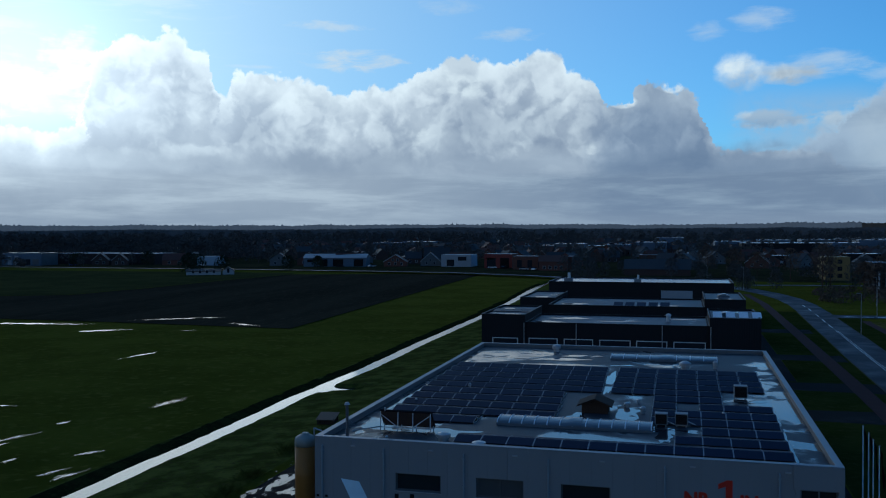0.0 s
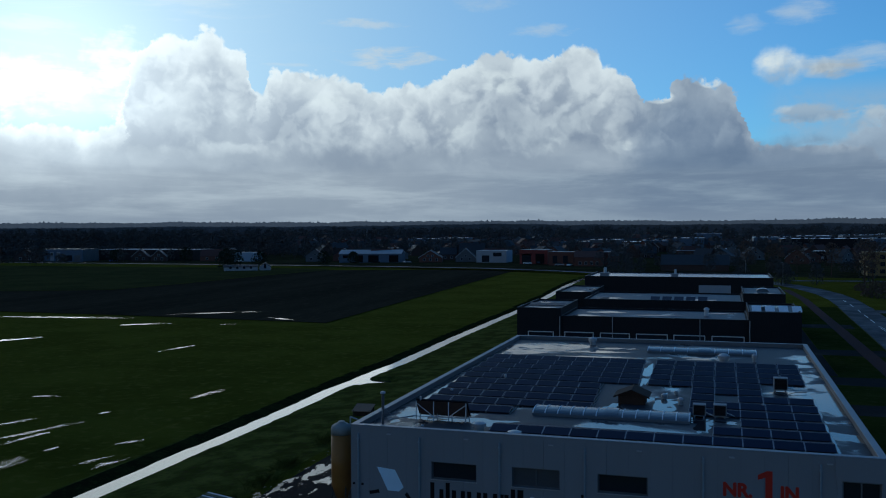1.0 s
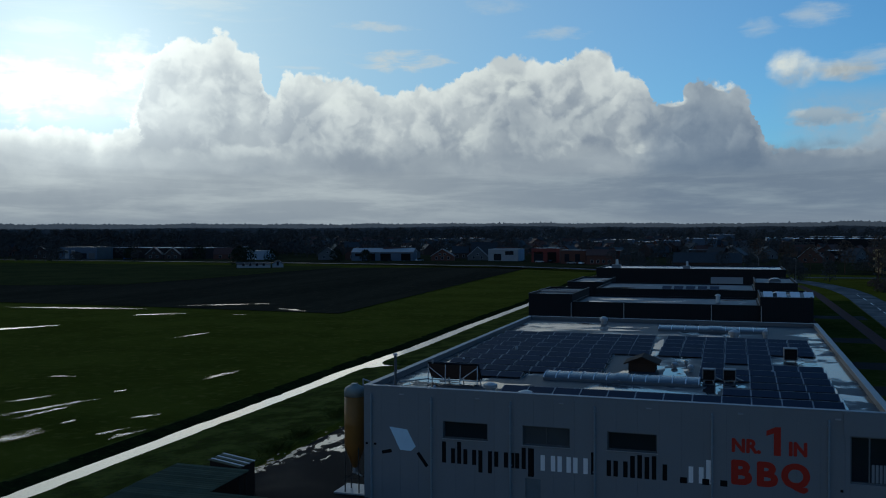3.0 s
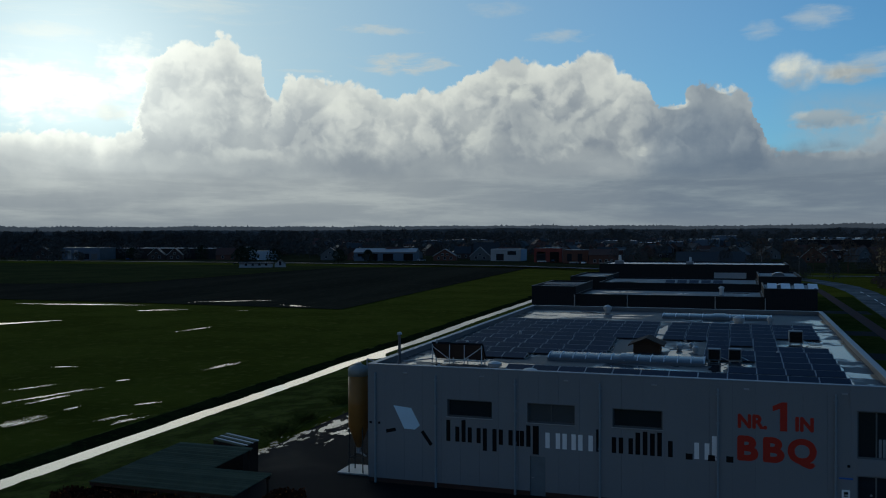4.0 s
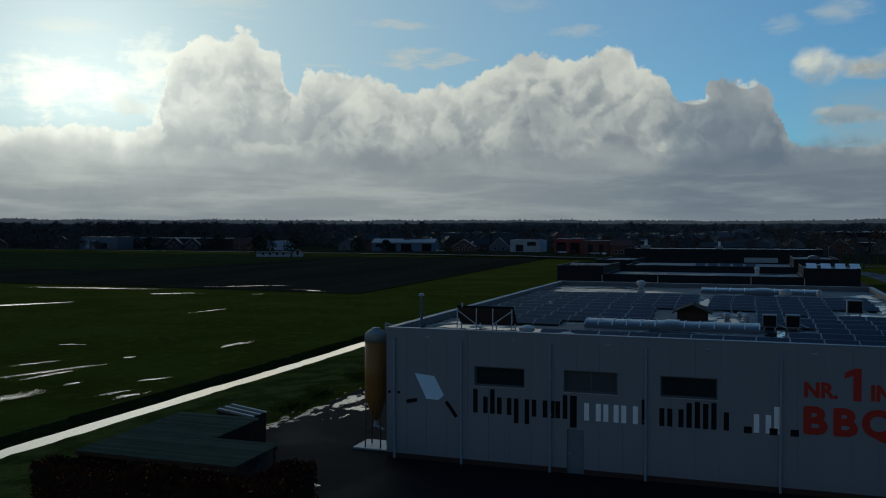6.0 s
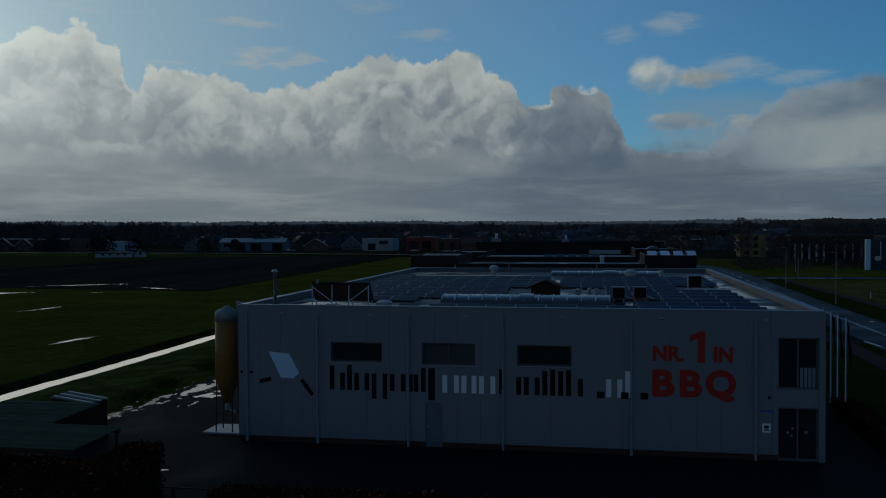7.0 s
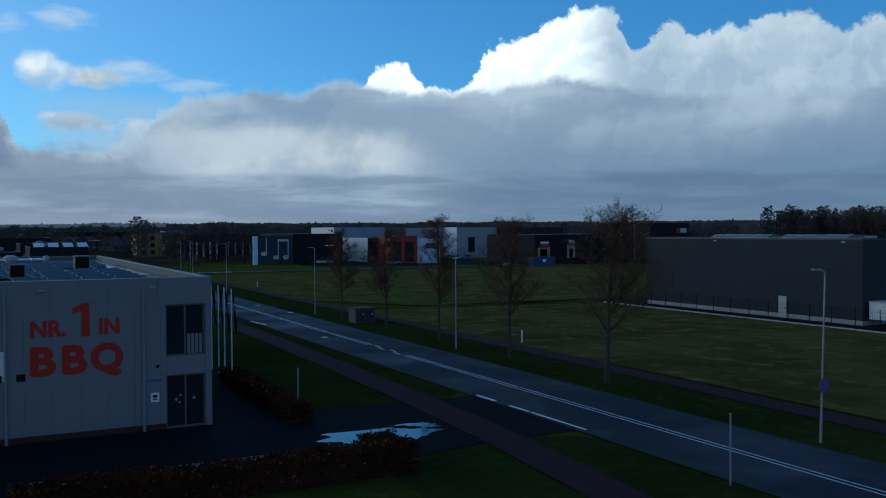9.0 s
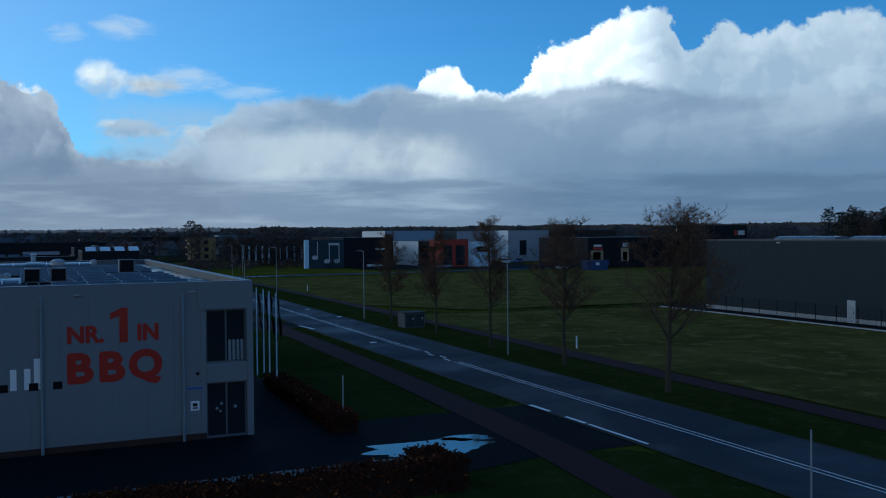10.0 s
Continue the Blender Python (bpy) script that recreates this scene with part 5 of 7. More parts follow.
def hall_block(parent, x0, x1, y0, y1, h, wall=BLACKCLAD, roof=DARKROOF, name="block"):
    bm = BM()
    box(bm, x0, x1, y0, y1, 0, h - 0.28)
    blk = part(name, bm, wall, parent)
    bm = BM()
    box(bm, x0 + 0.25, x1 - 0.25, y0 + 0.25, y1 - 0.25, h - 0.28, h - 0.24)
    part("roof_deck", bm, roof, blk)
    bm = BM()
    for a in ((x0, x1, y0, y0 + 0.25), (x0, x1, y1 - 0.25, y1), (x0, x0 + 0.25, y0 + 0.25, y1 - 0.25), (x1 - 0.25, x1, y0 + 0.25, y1 - 0.25)):
        box(bm, *a, h - 0.28, h)
    part("parapet", bm, wall, blk)
    bm = BM()
    for a in ((x0 - 0.02, x1 + 0.02, y0 - 0.02, y0 + 0.10), (x0 - 0.02, x0 + 0.10, y0 + 0.10, y1), (x1 - 0.10, x1 + 0.02, y0 + 0.10, y1)):
        box(bm, *a, h, h + 0.025)
    part("roof_edge_trim", bm, HALLTRIM, blk)
    return blk


def black_halls():
    a = thing("black_hall", "black clad industrial hall with white framed windows and stepped flat roofs", "building")
    hall_block(a, -6.4, -0.32, 73.0, 88.2, 7.32)
    hall_block(a, 23.9, 30.25, 73.0, 87.3, 7.40)
    hall_block(a, -0.318, 23.898, 73.4, 86.8, 6.28)
    for x0, x1 in ((-4.86, -1.29), (0.12, 4.08), (4.93, 8.88), (9.71, 13.81), (14.55, 18.56), (19.35, 23.42)):
        window_unit(a, x0, x1, 2.2, 4.12, 72.9 if x1 < 0 else 73.3, 1, OFFWHITE, GLASS, 0.09, 0.11, label="white framed window")
    for k, x in enumerate((-0.45, 6.6, 17.9, 24.05)):
        bm = BM()
        tube(bm, (x, 72.93 if k in (0, 3) else 73.33, 0), (x, 72.93 if k in (0, 3) else 73.33, 6.2), 0.06, seg=6)
        part("downpipe", bm, STEEL, a)
    b = thing("black_hall", "low black clad industrial hall with flat wet roofs", "building")
    hall_block(b, -7.8, -1.45, 111.0, 129.0, 6.82)
    hall_block(b, 23.9, 30.3, 104.0, 122.0, 7.50)
    hall_block(b, -1.448, 23.898, 102.5, 120.5, 6.3)
    c = thing("black_hall", "long black hall with a pale wet flat roof", "building")
    hall_block(c, -6.5, 30.2, 137.5, 156.5, 8.2, BLACKCLAD, mat("pale_wet_roof", (0.30, 0.31, 0.33), 0.15, 0, 0.15, 0.3, 0.1, 5))
    bm = BM()
    box(bm, 16.2, 22.3, 137.43, 137.5, 2.6, 6.6)
    part("gate", bm, GREYCLAD, c, "pale grey roller gate")
    for x, y, s in ((-2.6, 139.2, 1.0), (11.4, 141, 0.8)):
        u = thing("roof_unit", "pale boxy ventilation unit on a black hall", "roof unit", (x, y, 7.96))
        bm = BM()
        box(bm, -0.9 * s, 0.9 * s, -0.7 * s, 0.7 * s, 0, 0.9 * s, 0.05)
        part("casing", bm, mat("grey_casing", (0.17, 0.18, 0.19), 0.5, 0, 0.1, 2, 0.05, 20), u)
        bm = BM()
        tube(bm, (0.1, 0, 0.9 * s), (0.1, 0, 2.0 * s), 0.32 * s, 0.26 * s, 12)
        part("pipe", bm, OFFWHITE, u)
    for x, y, z in ((26.3, 78.0, 7.16), (27.2, 112, 7.26)):
        bm = BM()
        arc = [(1.0 * math.cos(math.pi * i / 10), 0.55 * math.sin(math.pi * i / 10)) for i in range(11)]
        prism(bm, arc, 0, 2.2, "y")
        solid("dome_rooflight", bm, ACRYL, "milky domed rooflight on a black hall", "rooflight", (x, y, z))
    # matt white stands for the sky's reflection on these four panels
    for k in range(4):
        bm = BM()
        boxm(bm, pose(0, 0, 0.34, 14, 0, 0), 1.15, 2.2, 0.06)
        p = solid("tilted_panel", bm, BAR_GLINT, "tilted panel on a black hall, sky reflection painted white", "solar panel", (24.95 + 1.65 * k, 76.0, 7.25), group="tilted panels on the hall")
    for k in range(5):
        bm = BM()
        boxm(bm, pose(0, 0, 0.28, 12, 0, 0), 1.5, 2.2, 0.05)
        solid("tilted_panel", bm, CELL, "dark tilted panel on a black hall", "solar panel", (10.0 + 1.9 * k, 105.0 + 0.2 * k, 6.1), group="dark panels on the hall")
    for k in range(4):
        bm = BM()
        boxm(bm, pose(0, 0, 0.16, 4, 0, 0), 1.2, 2.4, 0.05)
        solid("tilted_panel", bm, CELL, "dark tilted panel on a stepped roof", "solar panel", (-5.4 + 1.3 * k, 80, 7.1), group="dark panels on the hall")
    roof_unit = thing("roof_vent", "small pale vent on a black hall roof", "roof vent", (18.6, 80, 6.06))
    bm = BM()
    tube(bm, (0, 0, 0), (0, 0, 0.9), 0.3, 0.3, 10)
    part("pipe", bm, OFFWHITE, roof_unit)
    bm = BM()
    tube(bm, (0, 0, 0.9), (0, 0, 1.15), 0.45, 0.2, 10)
    part("cap", bm, OFFWHITE, roof_unit)


for k, (cx, cy, lx, ly, z) in enumerate(((-3.4, 75.2, 4.6, 2.2, 7.105), (-4.6, 83.5, 2.0, 6.5, 7.105), (2.6, 76.5, 4.5, 3.6, 6.066), (4.8, 82.0, 6.0, 3.0, 6.066), (20.5, 84.0, 5.0, 1.6, 6.066), (2.0, 107.5, 5.5, 4.5, 6.086), (17.5, 106.5, 6.0, 4.0, 6.086),
                                         (27.5, 84.0, 3.6, 2.6, 7.186), (-4.4, 115.0, 3.6, 4.0, 6.606), (27.0, 108.0, 4.0, 3.4, 7.286), (11.5, 79.0, 7.0, 1.4, 6.066))):
    sheet("puddle", ragged(cx, cy, lx, ly, 8, 1500 + k, n=70, fray=0.9), PUDDLE, z, "shallow rainwater on a flat black roof", "puddle", kind="stuff")
black_halls()

# ---- street furniture ----


def street_lamp(x, y, h=7.3, sign=False, lean=0.0):
    s = thing("street_lamp", "slim grey street lamp with a short arm" + (" and blue sign" if sign else ""), "street lamp", (x, y, 0), group="street lamps along the road")
    s.rotation_euler = (0, radians(lean), 0)
    bm = BM()
    tube(bm, (0, 0, 0), (0, 0, 1.2), 0.060, 0.060, 10)
    tube(bm, (0, 0, 1.2), (0, 0, h - 0.1), 0.046, 0.032, 10)
    part("pole", bm, STEEL, s)
    bm = BM()
    for i in range(5):
        a, b = radians(18 * i), radians(18 * (i + 1))
        tube(bm, (-0.35 * (1 - math.cos(a)), 0, h - 0.15 + 0.2 * math.sin(a)), (-0.35 * (1 - math.cos(b)), 0, h - 0.15 + 0.2 * math.sin(b)), 0.04, seg=7)
    part("arm", bm, STEEL, s)
    bm = BM()
    box(bm, -0.78, -0.3, -0.08, 0.08, h + 0.01, h + 0.08, 0.02)
    part("lantern", bm, STEEL, s)
    if sign:
        bm = BM()
        tube(bm, (0, -0.10, 2.45), (0, -0.12, 2.45), 0.30, 0.30, 24)
        d = part("sign_disc", bm, BLUEP, s, "round blue sign with a red rim")
        bm = BM()
        for i in range(24):
            a, b = 2 * math.pi * i / 24, 2 * math.pi * (i + 1) / 24
            tube(bm, (0.31 * math.cos(a), -0.125, 2.45 + 0.31 * math.sin(a)), (0.31 * math.cos(b), -0.125, 2.45 + 0.31 * math.sin(b)), 0.022, seg=5)
        boxm(bm, pose(0, -0.128, 2.45, 0, 45, 0), 0.55, 0.01, 0.05)
        part("sign_rim", bm, RED, d)


for y, sg in ((-16.0, True), (18.5, False), (51.4, False), (91.4, False), (126, False)):
    street_lamp(51.3 if y > -5 else 50.45, y, 7.3, sg, 1.8 if sg else 0.0)
for x, y in ((38.5, 246), (28, 262), (60, 158), (66, 190)):
    street_lamp(x, y, 7.0)


def post(name, x, y, h, r, label, category, material):
    p = thing(name, label, category, (x, y, 0))
    bm = BM()
    tube(bm, (0, 0, 0), (0, 0, h), r, r * 0.9, 8)
    part("pole", bm, material, p)
    bm = BM()
    tube(bm, (0, 0, h), (0, 0, h + 0.03), r * 1.2, r * 0.8, 8)
    part("cap", bm, material, p)


post("sign_post", 32.66, 0.0, 2.35, 0.04, "thin grey metal post at the yard corner", "post", STEEL)
post("sign_post", 42.4, -18.9, 2.55, 0.035, "thin grey metal post in the verge", "post", STEEL)
post("marker_post", 57.6, 19.0, 1.0, 0.07, "short white marker post in the grass", "post", WHITE)
post("marker_post", 58.9, 102.0, 1.0, 0.07, "short white marker post in the far grass", "post", WHITE)


def flagpole(x, y, seed):
    f = thing("flagpole", "white flagpole with a dark furled flag", "flagpole", (x, y, 0), group="flagpoles beside the hall")
    bm = BM()
    tube(bm, (0, 0, 0), (0, 0, 5.6), 0.05, 0.035, 10)
    part("pole", bm, WHITE, f)
    bm = BM()
    rnd = random.Random(seed)
    rows = []
    for i in range(15):
        z = 5.5 - i * 0.165
        w = 0.10 + 0.04 * math.sin(i * 0.55 + seed)
        x0 = 0.05 + 0.012 * i
        rows.append([bm.verts.new((x0 + w * u, 0.05 * math.sin(u * 5 + i * 0.4 + seed), z - 0.25 * u)) for u in (0, 0.33, 0.66, 1.0, 1.4)])
    for a, b in zip(rows, rows[1:]):
        for i in range(4):
            bm.faces.new((a[i], a[i + 1], b[i + 1], b[i]))
    bmesh.ops.solidify(bm, geom=bm.faces[:], thickness=0.012)
    part("flag", bm, BLACK, f, "dark limp flag")
    bm = BM()
    tube(bm, (0, 0, 5.6), (0, 0, 5.68), 0.06, 0.03, 8)
    part("finial", bm, STEEL, f)


for k, (x, y) in enumerate(((32.35, 17.3), (32.3, 15.1), (32.2, 13.1), (32.2, 11.3))):
    flagpole(x, y, k)


def kiosk():
    k = thing("electricity_kiosk", "low grey concrete electricity kiosk with a dark front", "kiosk", (52.6, 41.0, 0))
    bm = BM()
    box(bm, -1.05, 1.05, -0.95, 0.95, 0, 1.4, 0.02)
    part("body", bm, mat("kiosk_concrete", (0.10, 0.095, 0.095), 0.9, 0, 0.2, 2, 0.1, 15), k)
    bm = BM()
    box(bm, -1.13, 1.13, -1.03, 1.03, 1.4, 1.5, 0.03)
    part("roof", bm, mat("kiosk_roof", (0.05, 0.05, 0.05), 0.9), k)
    for x in (-0.5, 0.5):
        bm = BM()
        box(bm, x - 0.45, x + 0.45, -0.98, -0.95, 0.1, 1.3)
        d = part("door", bm, mat("kiosk_door", (0.03, 0.033, 0.03), 0.5), k)
        bm = BM()
        box(bm, x + 0.2, x + 0.32, -0.995, -0.98, 0.8, 0.95)
        part("label_plate", bm, OFFWHITE, d)


kiosk()

# ---- plants ----


def branch_tree(seed, h, spread, levels=4, trunk_r=0.11, droop=0.0, first=0.3):
    """Skeleton of a bare tree: segments (a, b, ra, rb) and twig ends."""
    rnd = random.Random(seed)
    segs, tips = [], []

    def grow(p, d, length, r, lev):
        n = 3 if lev else 9
        for i in range(n):
            q = p + d * (length / n)
            r2 = r * (1 - 0.55 / n) if lev else r * (1 - 0.85 / n)
            segs.append((p.copy(), q.copy(), r, r2))
            d = (d + Vector((rnd.uniform(-1, 1), rnd.uniform(-1, 1), rnd.uniform(-0.5, 0.8))) * (0.05 if not lev else 0.16)).normalized()
            if lev < levels:
                k = (0 if (i + 1) / n < first else 4) if lev == 0 else (2 if lev < 3 else 2)
                for _ in range(k):
                    a = rnd.uniform(0, 2 * math.pi)
                    side = Vector((math.cos(a), math.sin(a), rnd.uniform(0.15, 0.8))).normalized()
                    nd = (d * rnd.uniform(0.25, 0.6) + side).normalized()
                    if lev == 0:
                        f = (i + 1) / n
                        ln = spread * (1.15 - 0.75 * f) * rnd.uniform(0.7, 1.15)
                    else:
                        ln = length * rnd.uniform(0.35, 0.6)
                    grow(q, nd, ln, r2 * (0.42 if lev == 0 else 0.55), lev + 1)
            p, r = q, r2
        tips.append(p)

    grow(Vector((0, 0, 0)), Vector((0, 0, 1)), h, trunk_r, 0)
    return segs, tips


def skin(segs, lo=0.0, rmin=0.006):
    verts, faces = [], []
    for a, b, ra, rb in segs:
        d = (b - a).normalized()
        u = d.orthogonal().normalized()
        w = d.cross(u)
        k = 6 if ra > 0.05 else 3
        base = len(verts)
        for p, r in ((a, max(ra, rmin)), (b, max(rb, rmin))):
            for i in range(k):
                t = 2 * math.pi * i / k
                verts.append(tuple(p + u * (r * math.cos(t)) + w * (r * math.sin(t))))
        for i in range(k):
            j = (i + 1) % k
            faces.append((base + i, base + j, base + k + j, base + k + i))
    return verts, faces


def leaf_cards(points, rnd, per, size, jitter):
    verts, faces = [], []
    for p in points:
        for _ in range(per):
            c = Vector(p) + Vector((rnd.gauss(0, jitter), rnd.gauss(0, jitter), rnd.gauss(0, jitter)))
            u = Vector((rnd.gauss(0, 1), rnd.gauss(0, 1), rnd.gauss(0, 1))).normalized()
            v = u.orthogonal().normalized()
            s = size * rnd.uniform(0.6, 1.4)
            b = len(verts)
            verts += [tuple(c - u * s), tuple(c + v * s * 0.5), tuple(c + u * s), tuple(c - v * s * 0.5)]
            faces.append((b, b + 1, b + 2, b + 3))
    return verts, faces


def tree(x, y, h, spread, seed, leaves, label, group="", first=0.3, trunk_r=0.11, levels=4, twig=0.009, lsize=0.07):
    t = thing("tree", label, "tree", (x, y, 0), group=group)
    segs, tips = branch_tree(seed, h, spread, levels, trunk_r, first=first)
    big = [s for s in segs if s[2] > trunk_r * 0.3]
    small = [s for s in segs if s[2] <= trunk_r * 0.3]
    for nm, ss, m in (("trunk", big, BARK), ("crown", small, TWIG)):
        v, f = skin(ss, rmin=twig)
        ob = new(nm, raw(nm, v, f, m))
        ob.parent = t
    if leaves:
        rnd = random.Random(seed)
        v, f = leaf_cards([p for p in tips if rnd.random() < leaves], rnd, 2, lsize, 0.10)
        ob = new("leaves", raw("leaves", v, f, LEAF))
        ob.parent = t
        tagged(ob, "last withered brown leaves")
    return t


AV = "young avenue trees along the road"
tree(52.1, 45.2, 8.3, 2.2, 11, 0.4, "slim bare young avenue tree", AV, 0.33, 0.125, twig=0.006, lsize=0.05)
tree(52.3, 34.1, 8.2, 2.5, 12, 0.4, "slim young avenue tree with brown twigs", AV, 0.33, 0.125, twig=0.006, lsize=0.05)
tree(52.4, 23.5, 9.2, 2.4, 13, 0.4, "young avenue tree with withered leaves", AV, 0.30, 0.14, twig=0.006, lsize=0.05)
tree(52.3, 12.2, 8.5, 3.1, 14, 0.4, "young avenue tree with a spreading bare crown", AV, 0.30, 0.16, twig=0.006, lsize=0.05)
tree(51.8, 0.4, 8.9, 4.4, 15, 0.45, "taller avenue tree with brown remaining leaves", AV, 0.28, 0.19, twig=0.006, lsize=0.05)


def hedge(x0, x1, y0, y1, h, label, seed, dens=260, material=None):
    g = thing("hedge", label, "hedge", ((x0 + x1) / 2, (y0 + y1) / 2, 0))
    w, d = (x1 - x0) / 2, (y1 - y0) / 2
    rnd = random.Random(seed)
    verts, faces = [], []
    nx, ny = max(2, int(w * 2 / 0.5)), max(2, int(d * 2 / 0.5))
    def wob(x, y):
        return h - 0.12 + 0.16 * noise.noise((x * 0.7 + seed, y * 0.7, 0)) + 0.07 * noise.noise((x * 2.5, y * 2.5, seed))
    bm = BM()
    grid = [[bm.verts.new((-w + 0.1 + (2 * w - 0.2) * i / nx, -d + 0.1 + (2 * d - 0.2) * j / ny, wob(i * 0.5, j * 0.5) - 0.1)) for i in range(nx + 1)] for j in range(ny + 1)]
    for j in range(ny):
        for i in range(nx):
            bm.faces.new((grid[j][i], grid[j][i + 1], grid[j + 1][i + 1], grid[j + 1][i]))
    r = bmesh.ops.extrude_face_region(bm, geom=bm.faces[:])
    for v in r["geom"]:
        if isinstance(v, bmesh.types.BMVert):
            v.co.z = 0.0
    bmesh.ops.recalc_face_normals(bm, faces=bm.faces[:])
    part("hedge_core", bm, HEDGE_IN, g)
    pts = []
    n = int(dens * (4 * w * d + 2 * h * (w + d) * 2) ** 0.95)
    for _ in range(n):
        x, y = rnd.uniform(-w, w), rnd.uniform(-d, d)
        z = wob((x + w), (y + d)) + rnd.uniform(-0.1, 0.06) + (0.22 * rnd.random() if rnd.random() < 0.06 else 0)
        k = rnd.random()
        if k < 0.45:
            s = rnd.choice((-1, 1))
            if rnd.random() < w / (w + d):
                y = s * (d + rnd.uniform(-0.12, 0.06))
            else:
                x = s * (w + rnd.uniform(-0.12, 0.06))
            z = rnd.uniform(0.05, h)
        pts.append((x, y, z))
    v, f = leaf_cards(pts, rnd, 1, 0.075, 0.02)
    ob = new("leaves", raw("leaves", v, f, material or HEDGE))
    ob.parent = g
    return g


hedge(4.0, 19.2, -12.3, -11.0, 1.1, "clipped rust-brown beech hedge along the yard", 3)
hedge(19.6, 33.4, -12.2, -10.9, 1.15, "clipped rust-brown beech hedge with some bright leaves", 4)
hedge(32.1, 33.4, -10.9, -9.2, 1.05, "rounded end of a rust-brown beech hedge", 5)
hedge(31.7, 32.9, -1.6, 12.5, 0.85, "low dark red-brown hedge beside the yard", 6)
hedge(-11.0, 0.6, -13.6, -12.0, 2.1, "tall dark rust-brown beech hedge", 7)
hedge(-0.9, 0.6, -12.0, -9.2, 2.1, "tall end of a rust-brown beech hedge", 8)

# scrub on the ditch bank
rnd = random.Random(77)
for k, (x, y, s) in enumerate(((-10.8, 4, 1.0), (-10.9, 9, 1.2), (-11.4, 14, 1.1), (-11.6, 22, 1.3), (-11.2, 29, 1.0), (-11, 0.5, 0.9))):
    segs = []
    for j in range(60):
        a, r = rnd.uniform(0, 6.28), rnd.uniform(0, 1.0)
        p = Vector((r * math.cos(a), 2.2 * r * math.sin(a), 0))
        q = p + Vector((rnd.gauss(0, 0.35), rnd.gauss(0, 0.35), rnd.uniform(0.25, 0.6) * s))
        segs.append((p, q, 0.02, 0.008))
        for _ in range(5):
            segs.append((p.lerp(q, rnd.uniform(0.4, 0.9)), q + Vector((rnd.gauss(0, 0.4), rnd.gauss(0, 0.4), rnd.gauss(0, 0.25))), 0.01, 0.006))
    v, f = skin(segs)
    ob = new("shrub", raw("shrub", v, f, BANK))
    ob.location = (x, y, height(x, y) - 0.05)
    tagged(ob, "low bare scrub on the grassy ditch bank", "shrub", "scrub on the bank")

# ---- shelter, sheds and trucks on the yard's edge ----


def shelter(x0, x1, y0, y1, z, label):
    s = thing("lean_to_shelter", label, "shelter", (x0, y0, 0.03))
    w, d = x1 - x0, y1 - y0
    n = int(d / 0.30)
    me = None
    for k in range(n):                              # overlapping sheets
        bm = BM()
        ya, yb = d * k / n, d * (k + 1) / n + 0.03
        prof = []
        for i in range(9):
            u = ya + (yb - ya) * i / 8
            prof.append((u, z + 0.04 * math.cos(i * math.pi / 2) + 0.10 * u / d))
        prof = prof + [(p[0], p[1] - 0.012) for p in prof[::-1]]
        prism(bm, prof, 0.0, w, "x")
        part("roof_sheet", bm, CORR, s)
    for x in (0.15, w / 2, w - 0.15):
        for y in (0.15, d - 0.15):
            bm = BM()
            tube(bm, (x, y, 0), (x, y, z - 0.03), 0.06, seg=6)
            part("post", bm, WOOD, s)
    bm = BM()
    box(bm, 0, w, 0.1, 0.2, z - 0.2, z - 0.05)
    box(bm, 0, w, d - 0.2, d - 0.1, z - 0.12, z + 0.03)
    part("beam", bm, WOOD, s)
    bm = BM()
    box(bm, 0.02, 0.06, 0.2, d - 0.2, 0.0, z - 0.2)
    part("back_wall", bm, SHINGLE, s)


shelter(-10.1, -1.85, -11.9, -8.2, 2.28, "long open shelter with an old grey-green corrugated roof")
shelter(-10.2, -5.4, -8.1, -4.0, 2.36, "square open shelter with an old corrugated roof")
bm = BM()
prism(bm, [(-1.0, 0), (1.0, 0), (1.0, 2.0), (-1.0, 2.3)], -0.9, 0.9, "y")
shed = thing("garden_shed", "small shed with a white-striped sheet roof", "shed", (-8.1, -1.3, 0.03))
part("body", bm, WOOD, shed)
for k in range(6):
    bm = BM()
    prism(bm, [(-1.1, 2.32), (1.1, 2.02), (1.1, 2.06), (-1.1, 2.36)], -0.95 + k * 0.32, -0.95 + k * 0.32 + (0.16 if k % 2 else 0.30), "y")
    part("roof_sheet", bm, OFFWHITE if k % 2 else CORR, shed)


